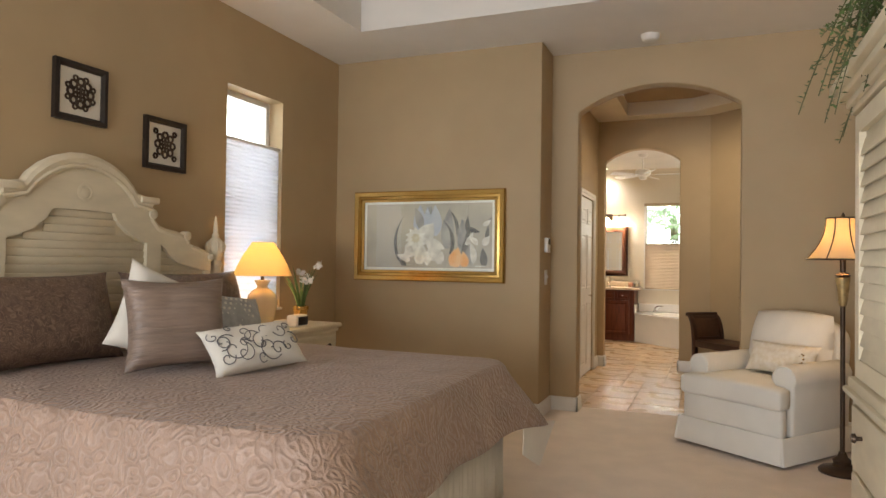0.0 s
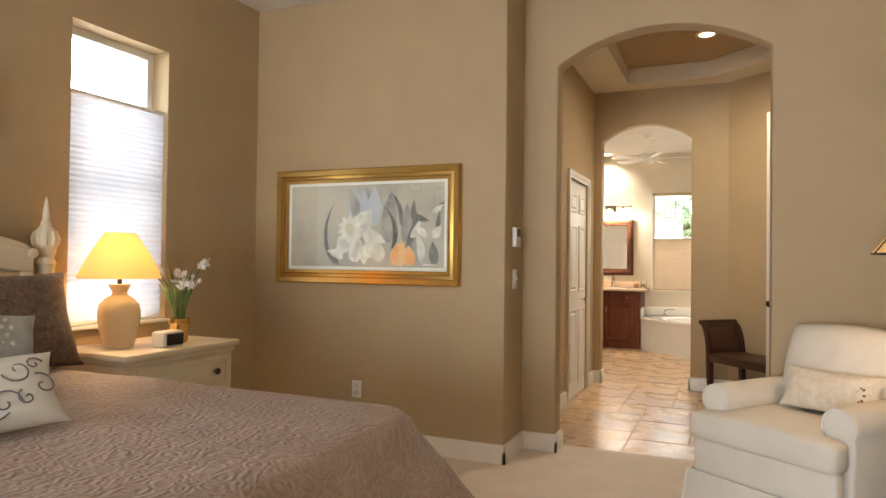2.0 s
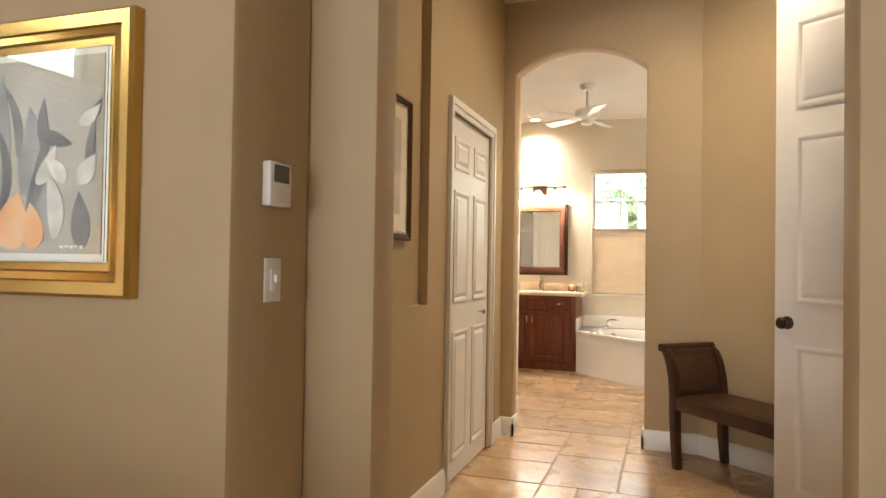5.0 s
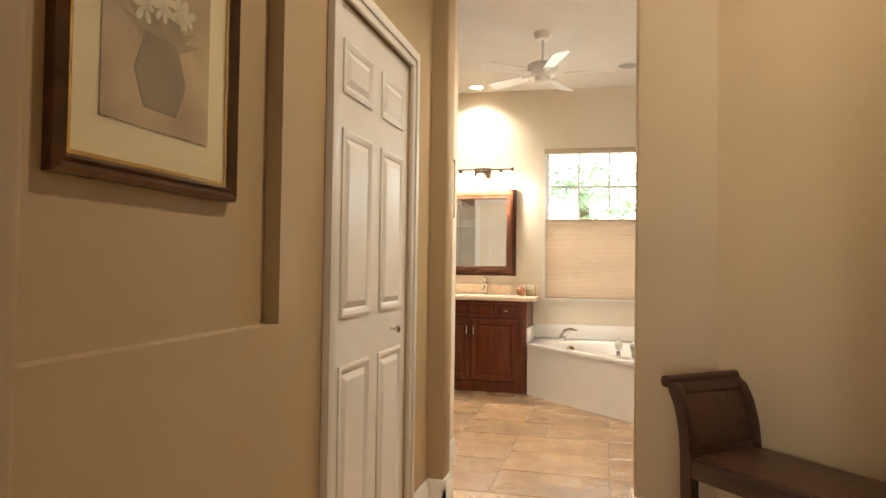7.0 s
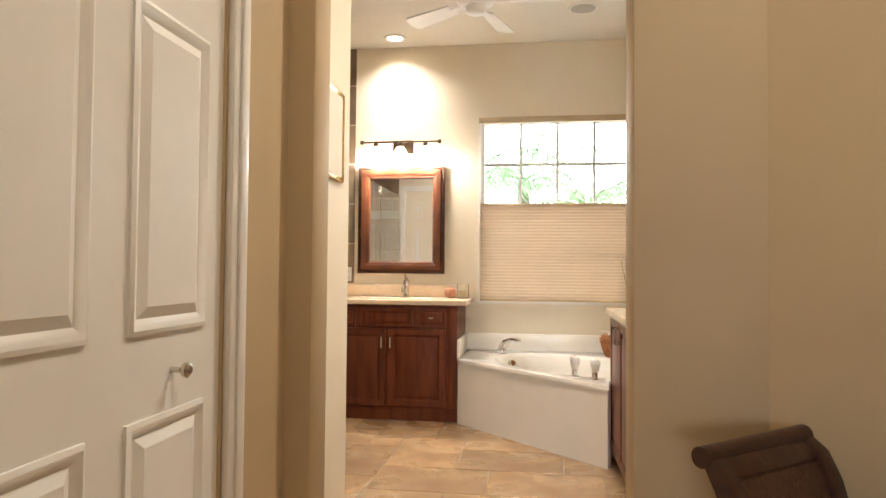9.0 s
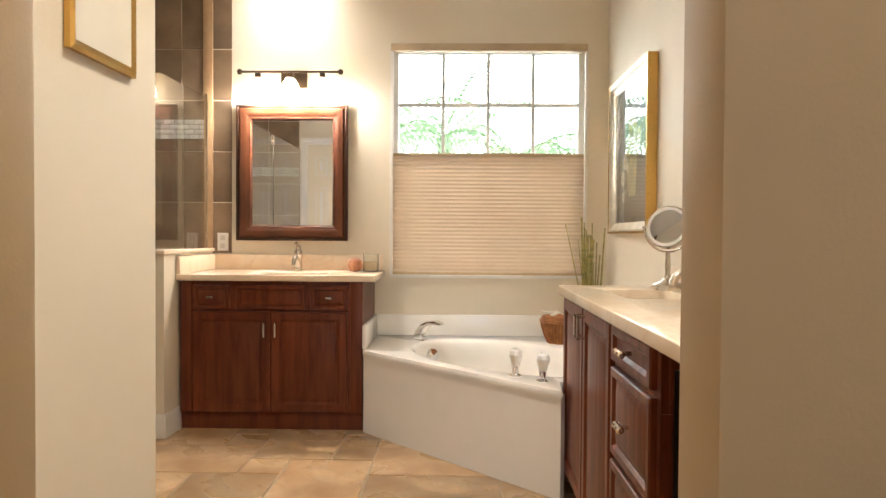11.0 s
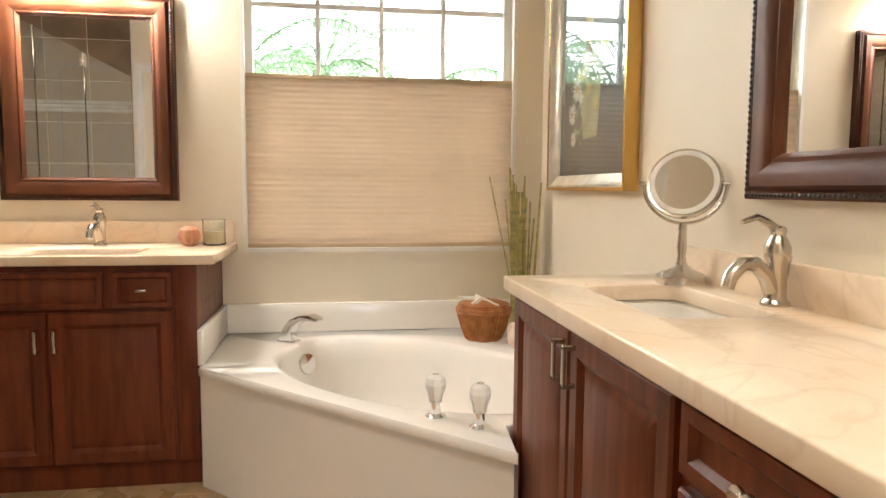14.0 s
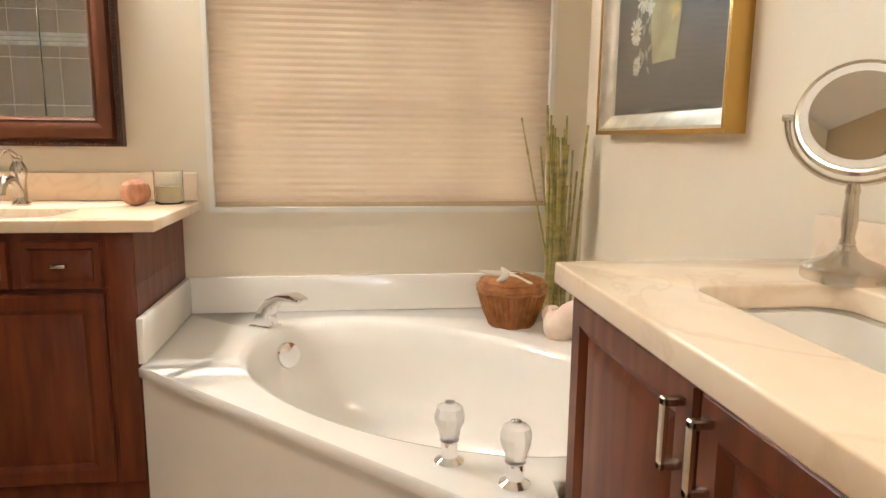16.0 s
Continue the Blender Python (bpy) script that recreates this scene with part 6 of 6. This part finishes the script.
# keep the apron under the lip
part("apron", prism([(-0.936, 11.207), (0.028, 10.26), (0.05, 10.30), (-0.936, 11.25)], 0.0, TZ - 0.026, "z"), M["tub"], tub, "plain white apron")
part("upstand", box(-0.936, BY - 0.022, TZ + 0.001, RX - 0.003, BY - 0.002, 0.605, 0.005), M["tub"], tub)
part("upstand", box(-0.943, 11.20, TZ + 0.001, -0.922, BY - 0.023, 0.605, 0.005), M["tub"], tub)
SP = pose(-0.672, 11.60, TZ, 0, 0, -32)
spout = thing("bath_spout", SP, "chrome waterfall bath spout on the deck", "bath spout")
side_ = [(0.0, 0.005), (0.075, 0.005), (0.066, 0.045), (0.085, 0.075), (0.12, 0.096), (0.16, 0.104), (0.20, 0.100), (0.202, 0.114), (0.16, 0.128), (0.11, 0.122), (0.065, 0.102), (0.03, 0.065)]
part("spout", prism(side_, -0.028, 0.028, "y", bevel=0.004), M["chrome"], spout, world=False, smooth=40)
part("flange", box(-0.006, -0.034, 0.0, 0.082, 0.034, 0.006, 0.002), M["chrome"], spout, world=False)
ACRYL = glass_mat("clear_acrylic", 0.3, (0.98, 0.98, 0.98))
for x, y in ((-0.139, 10.535), (-0.028, 10.43)):
    tap = thing("bath_tap", pose(x, y, TZ), "chrome bath tap with a clear acrylic knob", "bath tap", "bath taps")
    part("base", lathe([(0.030, 0), (0.031, 0.004), (0.022, 0.010), (0.017, 0.014), (0.017, 0.045), (0.02, 0.048)], None, 20), M["chrome"], tap, world=False)
    part("knob", lathe([(0.017, 0.048), (0.020, 0.055), (0.022, 0.07), (0.029, 0.085), (0.031, 0.10), (0.026, 0.118), (0.012, 0.126)], None, 10), ACRYL, tap, "clear faceted acrylic knob", world=False, smooth=20)
    part("cap", lathe([(0.010, 0.126), (0.011, 0.129), (0.006, 0.131)], None, 12), M["chrome"], tap, world=False)
over = thing("overflow_plate", pose(-0.555, 11.505, 0.385, 0, 0, 0), "round chrome overflow plate inside the bathtub", "overflow plate")
part("plate", lathe([(0.044, -0.03), (0.046, 0.0), (0.042, 0.006), (0.01, 0.009)], look((0, 0, 0), (0.7, -0.7, 0.2)) @ pose(0, 0, 0, 180, 0, 0), 24), M["chrome"], over, world=False)

# things on the bath's deck
WICK = mat("woven_wicker", (0.42, 0.17, 0.045), 0.55, colour2=(0.26, 0.09, 0.022), scale=30, bump=0.3)
bas = thing("basket", pose(0.218, 11.53, TZ) @ Matrix.Scale(1.1, 4), "round woven wicker basket with a lid", "basket")
part("body", lathe([(0.062, 0), (0.07, 0.004), (0.088, 0.05), (0.102, 0.10), (0.106, 0.125), (0.10, 0.128)], None, 32), WICK, bas, world=False)
for k in range(36):
    a = 2 * math.pi * k / 36
    part("stake", tube([((r + 0.002) * math.cos(a), (r + 0.002) * math.sin(a), z) for r, z in ((0.068, 0.004), (0.088, 0.05), (0.102, 0.10), (0.106, 0.122))], 0.0045, 5), WICK, bas, world=False)
for r, z in ((0.109, 0.115), (0.109, 0.127), (0.070, 0.006)):
    part("rim_braid", tube([(r * math.cos(radians(a)), r * math.sin(radians(a)), z + 0.002 * math.sin(a * 0.5)) for a in range(0, 361, 10)], 0.006, 6), WICK, bas, world=False)
lid = part("lid", lathe([(0.106, 0.128), (0.106, 0.136), (0.09, 0.152), (0.05, 0.164), (0.01, 0.167)], None, 32), WICK, bas, "domed wicker lid", world=False)
for i in range(6):
    r = 0.10 - 0.016 * i
    part("coil", tube([(r * math.cos(radians(a)), r * math.sin(radians(a)), 0.144 + 0.0045 * i) for a in range(0, 361, 12)], 0.004, 5), WICK, lid, world=False)
STAR = mat("bleached_starfish", (0.82, 0.76, 0.66), 0.85, vary=0.1, bump=0.6, fine=120)


def starfish(m, r):
    bm = bmesh.new()
    for k in range(5):
        a = k * 2 * math.pi / 5
        tube([(0, 0, 0.0), (0.3 * r * math.cos(a), 0.3 * r * math.sin(a), 0.001), (0.7 * r * math.cos(a), 0.7 * r * math.sin(a), 0.0), (r * math.cos(a), r * math.sin(a), 0.002)], [0.16 * r, 0.13 * r, 0.085 * r, 0.03 * r], 8, bm, 0.7)
    bm.transform(m)
    return solid("starfish", bm, STAR, "bleached white dried starfish", "starfish", "starfish")


starfish(pose(0.20, 11.51, TZ + 0.178, 6, 4, 20), 0.105)
starfish(pose(0.355, 11.345, TZ + 0.05, 62, 0, 30), 0.06)
SHELL = mat("pink_conch", (0.78, 0.58, 0.46), 0.4, colour2=(0.86, 0.74, 0.62), scale=14, bump=0.5, fine=50, dist=0.004)
own = bmesh.new()
pts, rad = [], []
for i in range(15):
    s = i / 14
    pts.append((0.0 + 0.02 * math.sin(s * 9), 0.02 * math.cos(s * 9), s * 0.17))
    rad.append(0.05 * math.sin(math.pi * (0.12 + 0.86 * s)) * (1 + 0.18 * math.sin(s * 22)) + 0.003)
tube(pts, rad, 16, own)
own.transform(pose(0.30, 11.40, TZ + 0.058, 90, 20, 50))
solid("conch_shell", own, SHELL, "pink and cream conch shell lying on the bath deck", "shell")

BAMB = mat("bamboo_green", (0.50, 0.41, 0.14), 0.45, colour2=(0.26, 0.25, 0.08), scale=14, stretch=(1, 1, 4))
bb = thing("bamboo_stalks", pose(0.42, 11.66, TZ), "bundle of dried green bamboo stalks in the corner", "bamboo")
random.seed(9)
for k in range(24):
    x, y = 0.42 + random.uniform(-0.035, 0.045), 11.67 + random.uniform(-0.045, 0.045)
    h = random.uniform(0.45, 0.80)
    lx, ly = random.uniform(-0.03, 0.04), random.uniform(-0.03, 0.04)
    if k == 0:
        lx, ly, h = -0.16, -0.02, 0.72
    if k == 1:
        lx, ly, h = -0.07, 0.01, 0.62
    pts, rad = [], []
    thin = 0.0045 if k < 2 else random.uniform(0.004, 0.008)
    for i in range(25):
        s = i / 24
        pts.append((x + lx * s, min(y + ly * s, BY - 0.012), TZ + 0.002 + h * s))
        rad.append(thin * (1.25 if i % 4 == 0 else 1.0) * (1 - 0.3 * s))
    part("stalk", tube(pts, rad, 7), BAMB, bb)

# ---- long vanity ----
v2 = thing("long_vanity", pose(0.3, 9.75, 0), "long cherry vanity with doors, drawers and a knee space darkened as shade", "vanity cabinet")
VX = 0.074
own = box(VX, 9.05, 0.085, RX - 0.002, 10.40, 0.69)
part("body", own, CH, v2)
part("front_rail", box(VX, 9.05, 0.691, VX + 0.02, 10.40, 0.856), CH, v2)
part("side_panel", box(VX + 0.021, 9.05, 0.691, RX - 0.002, 9.07, 0.856), CH, v2)
part("side_panel", box(VX + 0.021, 10.38, 0.691, RX - 0.002, 10.40, 0.856), CH, v2)
part("toe_kick", box(VX + 0.05, 9.06, 0.0, RX - 0.002, 10.39, 0.084), CH, v2)
# near-black panels: the knee space's shade is put into their colour
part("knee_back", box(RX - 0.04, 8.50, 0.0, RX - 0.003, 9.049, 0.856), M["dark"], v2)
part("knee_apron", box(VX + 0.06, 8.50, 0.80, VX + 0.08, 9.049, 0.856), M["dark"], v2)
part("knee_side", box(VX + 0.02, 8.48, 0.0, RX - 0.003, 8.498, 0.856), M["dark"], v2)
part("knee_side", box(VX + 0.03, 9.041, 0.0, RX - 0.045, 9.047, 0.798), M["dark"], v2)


def bar_handle(parent, axis, u, z0, z1, w, reach_):
    """A flat squared pull standing off a door; w: the door's face, reach_: signed stand-off."""
    own = bmesh.new()
    for a, b, c, d in ((w, w + reach_, z0, z0 + 0.011), (w, w + reach_, z1 - 0.011, z1), (w + reach_ * 0.72, w + reach_, z0, z1)):
        lo_, hi_ = sorted((a, b))
        if axis == "x":
            box(lo_, u - 0.006, c, hi_, u + 0.006, d, 0.002, own, 1)
        else:
            box(u - 0.006, lo_, c, u + 0.006, hi_, d, 0.002, own, 1)
    part("handle", own, M["nickel"], parent, "brushed nickel bar handle")


for u0, u1, hy in ((9.946, 10.383, 9.972), (9.508, 9.938, 9.908)):
    d = raised_panel(v2, "cabinet_door", "x", u0, 0.10, u1, 0.848, VX, -0.02, CH, 0.06)
    bar_handle(d, "x", hy, 0.735, 0.825, VX - 0.0195, -0.028)
for z0, z1 in ((0.742, 0.848), (0.462, 0.722), (0.10, 0.442)):
    d = raised_panel(v2, "drawer", "x", 9.078, z0, 9.485, z1, VX, -0.02, CH, 0.034)
    zc = (z0 + z1) / 2
    for y in (9.266, 9.298):
        part("knob", lathe([(0.006, -0.016), (0.011, -0.012), (0.007, 0.0), (0.011, 0.012), (0.006, 0.016)], pose(VX - 0.045, y, zc, 90, 0, 0), 10), M["nickel"], d)
    part("knob_stem", tube([(VX - 0.01, 9.282, zc), (VX - 0.046, 9.282, zc)], 0.006, 8), M["nickel"], d)
ctr2 = thing("long_counter", pose(0.3, 9.5, 0.86), "cream marble counter with a white undermount basin", "counter")
part("slab", slab_with_hole(0.036, 8.475, RX - 0.002, 10.44, 0.185, 9.80, 0.435, 10.225, 0.857, 0.897, 0.005), MB, ctr2)
part("backsplash", box(RX - 0.024, 8.475, 0.8955, RX - 0.002, 10.42, 0.985, 0.004), HONED, ctr2)
part("basin", basin(0.185, 9.80, 0.435, 10.225, 0.855, 0.14), PORC, ctr2, "white porcelain basin")
faucet(pose(0.492, 9.91, 0.895, 0, 0, -78), 1.0)

mk = thing("makeup_mirror", pose(0.462, 10.25, 0.8955) @ Matrix.Scale(0.95, 4), "round brushed nickel makeup mirror on a stand", "makeup mirror")
part("base", lathe([(0.066, 0), (0.068, 0.006), (0.067, 0.022), (0.055, 0.03), (0.03, 0.04), (0.016, 0.052), (0.014, 0.06)], None, 32), M["nickel"], mk, world=False)
part("stem", lathe([(0.011, 0.058), (0.013, 0.066), (0.010, 0.074), (0.013, 0.10), (0.010, 0.145), (0.012, 0.15), (0.009, 0.165)], None, 16), M["nickel"], mk, world=False)
FACE = pose(0, 0, 0.272, 0, 0, -38)
own = tube([tuple(FACE @ Vector((0.108 * math.cos(radians(a)), 0, 0.108 * math.sin(radians(a))))) for a in range(180, 361, 9)], 0.005, 8)
part("yoke", own, M["nickel"], mk, world=False)
for s in (-1, 1):
    part("pivot", tube([tuple(FACE @ Vector((s * 0.098, 0, 0))), tuple(FACE @ Vector((s * 0.116, 0, 0)))], 0.006, 8), M["nickel"], mk, world=False)
own = lathe([(0.088, -0.010), (0.096, -0.012), (0.099, 0.0), (0.096, 0.012), (0.088, 0.010)], FACE @ pose(0, 0, 0, 72, 0, 0), 40)
part("ring", own, M["nickel"], mk, world=False)
own = lathe([(0.076, 0.0), (0.076, 0.0145)], FACE @ pose(0, 0, 0, 72, 0, 0), 40)
part("mirror_glass", own, M["mirror"], mk, world=False)
own = lathe([(0.0765, 0.0), (0.0895, 0.0), (0.0895, 0.0135), (0.0765, 0.0135)], FACE @ pose(0, 0, 0, 72, 0, 0), 40)
part("frosted_rim", own, WHITE, mk, "frosted white light rim", world=False)

# art on the right wall
art = thing("framed_art", pose(RX, 11.11, 1.55), "gold and silver framed dark still life of flowers under glass", "picture")
part("frame", frame_box(10.715, 1.14, 11.52, 2.0, 0.055, RX - 0.001, RX - 0.05, "x", profile=[(0, 0), (0, 1.0), (0.25, 1.0), (0.35, 0.8), (0.9, 0.5), (1, 0.3), (1, 0)]), mat("silver_gilt", (0.74, 0.68, 0.56), 0.34, metal=0.7, vary=0.2, scale=16), art)
part("outer_frame", frame_box(10.708, 1.133, 11.527, 2.007, 0.012, RX - 0.001, RX - 0.054, "x"), M["gold"], art)
part("canvas", box(RX - 0.012, 10.76, 1.185, RX - 0.002, 11.475, 1.955), mat("charcoal_canvas", (0.035, 0.033, 0.035), 0.45, vary=0.4, scale=5), art)
own = {c: bmesh.new() for c in ("w", "r", "y", "g")}
random.seed(15)
for k in range(34):
    a, r = random.uniform(0, 6.28), 0.16 * math.sqrt(random.random())
    cy_, cz_ = 11.12 + r * math.cos(a), 1.62 + 1.1 * r * math.sin(a)
    c = random.choice("wwryyg")
    for q in range(6):
        b = q * 1.047 + k
        rr = random.uniform(0.022, 0.04)
        l = [(cy_, cz_), (cy_ + rr * 0.6 * math.cos(b - 0.4), cz_ + rr * 0.6 * math.sin(b - 0.4)), (cy_ + rr * math.cos(b), cz_ + rr * math.sin(b)), (cy_ + rr * 0.6 * math.cos(b + 0.4), cz_ + rr * 0.6 * math.sin(b + 0.4))]
        prism(l, RX - 0.0135 - 0.00004 * k, RX - 0.012, "x", own[c])
for c, col, nm in (("w", (0.72, 0.68, 0.58), "white"), ("r", (0.40, 0.07, 0.04), "red"), ("y", (0.60, 0.42, 0.10), "yellow"), ("g", (0.12, 0.16, 0.06), "green")):
    part("painted_flowers", own[c], mat("painted_" + nm, col, 0.5, vary=0.3), art, nm + " painted flowers", smooth=0)
part("painted_vase", prism([(11.05, 1.335), (11.19, 1.335), (11.215, 1.45), (11.22, 1.56), (11.02, 1.56), (11.03, 1.45)], RX - 0.0138, RX - 0.012, "x"), mat("painted_vase", (0.36, 0.33, 0.15), 0.5, colour2=(0.26, 0.22, 0.10), scale=14), art, smooth=0)
PETAL, HEART = mat("painted_daisy", (0.74, 0.71, 0.62), 0.5, vary=0.2, scale=30), mat("painted_daisy_heart", (0.66, 0.44, 0.08), 0.5, vary=0.3, scale=30)
SPRAY = mat("painted_spray", (0.20, 0.25, 0.13), 0.5, colour2=(0.33, 0.33, 0.24), scale=40)
random.seed(16)
for cy_, cz_, rr in ((11.265, 1.535, 0.05), (11.315, 1.44, 0.042), (11.16, 1.62, 0.048), (11.30, 1.34, 0.03), (11.07, 1.66, 0.042)):
    own, hub = bmesh.new(), bmesh.new()
    for q in range(13):
        b, r = q * 2 * math.pi / 13, rr * random.uniform(0.85, 1.1)
        prism([(cy_, cz_)] + [(cy_ + r * f * math.cos(b + a), cz_ + r * f * math.sin(b + a)) for f, a in ((0.6, -0.18), (1, -0.10), (1, 0.10), (0.6, 0.18))], RX - 0.0152, RX - 0.0139, "x", own)
    prism([(cy_ + 0.28 * rr * math.cos(a), cz_ + 0.28 * rr * math.sin(a)) for a in [k * 0.785 for k in range(8)]], RX - 0.016, RX - 0.0152, "x", hub)
    part("painted_daisy", own, PETAL, art, "white painted daisy", smooth=0)
    part("painted_daisy_heart", hub, HEART, art, "yellow daisy heart", smooth=0)
own = bmesh.new()
for k in range(26):
    cy_, cz_, b = 11.27 + random.uniform(-0.05, 0.06), 1.46 + random.uniform(-0.13, 0.14), random.uniform(0, 6.28)
    prism([(cy_, cz_)] + [(cy_ + 0.035 * f * math.cos(b + a), cz_ + 0.035 * f * math.sin(b + a)) for f, a in ((0.6, -0.3), (1, 0), (0.6, 0.3))], RX - 0.0138, RX - 0.0125, "x", own)
part("painted_leaves", own, SPRAY, art, "grey-green painted leaves", smooth=0)
glaze = part("glazing", box(RX - 0.021, 10.765, 1.19, RX - 0.0185, 11.47, 1.95), M["glass"], art)
glaze.visible_shadow = False

# picture beside the arch, fan, lights, vent
pic = thing("framed_print", pose(-1.13, 8.78, 1.62), "small gilt framed pale print beside the bathroom arch", "picture")
part("frame", frame_box(8.66, 1.45, 8.91, 1.80, 0.025, -1.129, -1.113, "x", profile=[(0, 0), (0, 0.7), (0.3, 1), (1, 0.5), (1, 0)]), M["gold"], pic)
part("print", box(-1.128, 8.68, 1.47, -1.118, 8.89, 1.78), PAPER, pic)

fan = thing("ceiling_fan", pose(-0.72, 10.13, 0), "white five-blade ceiling fan on a short rod", "ceiling fan")
FX, FY = -0.72, 10.13
part("canopy", lathe([(0.02, BCEIL - 0.055), (0.05, BCEIL - 0.05), (0.068, BCEIL - 0.02), (0.07, BCEIL - 0.001)], pose(FX, FY, 0), 24), WHITE, fan)
part("downrod", tube([(FX, FY, BCEIL - 0.06), (FX, FY, 2.71)], 0.011, 10), WHITE, fan)
part("motor", lathe([(0.04, 2.565), (0.055, 2.575), (0.06, 2.61), (0.10, 2.625), (0.115, 2.645), (0.115, 2.695), (0.09, 2.715), (0.03, 2.725)], pose(FX, FY, 0), 28), WHITE, fan)
for k in range(5):
    a = 2 * math.pi * k / 5 + 0.02
    own = prism([(0.17, -0.045), (0.50, -0.062), (0.525, -0.045), (0.53, 0.0), (0.525, 0.045), (0.50, 0.062), (0.17, 0.045)], -0.004, 0.004, "z")
    m = pose(FX, FY, 2.635, 0, 0, math.degrees(a)) @ pose(0, 0, 0, 13, 0, 0)
    own.transform(m)
    b = part("blade", own, WHITE, fan)
    own = box(0.08, -0.018, -0.008, 0.20, 0.018, -0.003, 0.002)
    own.transform(m)
    part("blade_iron", own, WHITE, b)
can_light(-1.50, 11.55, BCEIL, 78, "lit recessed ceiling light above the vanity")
# added downlight, kept out of view, to brighten the tub and long counter
can_light(-0.18, 8.86, BCEIL, 160, "added unseen recessed ceiling light inside the bathroom arch", 140, (1.0, 0.87, 0.70))
can_light(0.06, 7.14, HCEIL + 0.158, 105, "lit recessed light in the hall ceiling tray", 165, (1.0, 0.83, 0.60))
vent = thing("ceiling_speaker", pose(-0.06, 11.1, BCEIL), "round white ceiling speaker grille", "speaker")
part("rim", lathe([(0.085, -0.001), (0.09, -0.008), (0.10, -0.008), (0.105, -0.001)], None, 28), WHITE, vent, world=False)
part("grille", lathe([(0.085, -0.005), (0.085, -0.002)], None, 24), mat("grille_grey", (0.45, 0.43, 0.40), 0.6), vent, world=False)

# doors seen in the mirrors
linen = six_panel_door("door_3", "y", -1.99, -1.46, 0.012, 2.06, 9.03, 1, "white six-panel door beside the shower")

# ---- tiles ----
TILE_MESHES = {}


def tile_piece(name, key, size, material, m, parent, bevel=0.003):
    """One tile: alike tiles share a mesh."""
    k = (name, *[round(s, 4) for s in size])
    if k not in TILE_MESHES:
        bm = box(-size[0] / 2, -size[1] / 2, -size[2], size[0] / 2, size[1] / 2, 0)
        top = [e for e in bm.edges if all(v.co.z > -1e-6 for v in e.verts)]
        bmesh.ops.bevel(bm, geom=top, offset=bevel, segments=1, affect="EDGES")
        me = bpy.data.meshes.new(name)
        bm.to_mesh(me)
        bm.free()
        me.materials.append(material)
        TILE_MESHES[k] = me
    ob = new(name, TILE_MESHES[k])
    ob.parent = parent
    ob.matrix_basis = m
    return ob


random.seed(30)
U = 0.203
nx, ny = 19, 31
taken = [[False] * ny for _ in range(nx)]
FX0, FY0 = -2.04, 5.665
for j in range(ny):
    for i in range(nx):
        if taken[i][j]:
            continue
        kinds = [(3, 2), (2, 3), (2, 2), (2, 2), (3, 2), (1, 2), (2, 1), (1, 1)]
        random.shuffle(kinds)
        kinds = sorted(kinds, key=lambda k: -(k[0] * k[1]) + random.uniform(0, 3.2)) + [(1, 1)]
        for a, b in kinds:
            if i + a <= nx and j + b <= ny and not any(taken[p][q] for p in range(i, i + a) for q in range(j, j + b)):
                break
        for p in range(i, i + a):
            for q in range(j, j + b):
                taken[p][q] = True
        x, y = FX0 + (i + a / 2) * U, FY0 + (j + b / 2) * U
        if (x - a * U / 2 > 1.2 and y > 8.3) or (x > RX + 0.1 and y > 8.5) or x > 1.6:
            continue
        m = pose(x, y, 0.0 + random.uniform(-0.0006, 0.0006), 0, 0, 0)
        tile_piece("floor_tile", 0, (a * U - 0.008, b * U - 0.008, 0.012), M["tile"], m, floor_tiles)
back_wall = bpy.data.objects["wall_shower_back"]
left_wall = bpy.data.objects["wall_shower_left"]
SM = mat("mosaic_pale", (0.62, 0.60, 0.55), 0.15, colour2=(0.45, 0.43, 0.40), scale=9, island=True, bump=0)
for r in range(9):
    z = 0.165 + 0.33 * r
    for c in range(4):
        tile_piece("wall_tile", 0, (0.325, 0.325, 0.008), M["showertile"], pose(-3.2 + 0.165 + 0.29 + 0.33 * (c - 1) + 0.045, BY - 0.0025, z, 90, 0, 0), back_wall, 0.002)
    for c in range(8):
        tile_piece("wall_tile", 0, (0.325, 0.325, 0.008), M["showertile"], pose(-3.193, 9.33 + 0.33 * c, z, 90, 0, 90), left_wall, 0.002)
near_wall = bpy.data.objects["wall_bath_far_left"]
for r in range(9):
    for c in range(3):
        tile_piece("wall_tile", 0, (0.325, 0.325, 0.008), M["showertile"], pose(-2.245 - 0.33 * c, 9.0365, 0.165 + 0.33 * r, 90, 0, 180), near_wall, 0.002)
for r in range(3):
    for c in range(14):
        tile_piece("mosaic_tile", 0, (0.062, 0.028, 0.006), SM, pose(-2.12 - 0.066 * c - 0.033 * (r % 2), 9.0405, 1.745 + 0.032 * r, 90, 0, 180), near_wall, 0.001)
for r in range(4):
    for c in range(17):
        tile_piece("mosaic_tile", 0, (0.062, 0.028, 0.006), SM, pose(-3.12 + 0.066 * c + 0.033 * (r % 2), BY - 0.0065, 1.745 + 0.032 * r, 90, 0, 0), back_wall, 0.001)
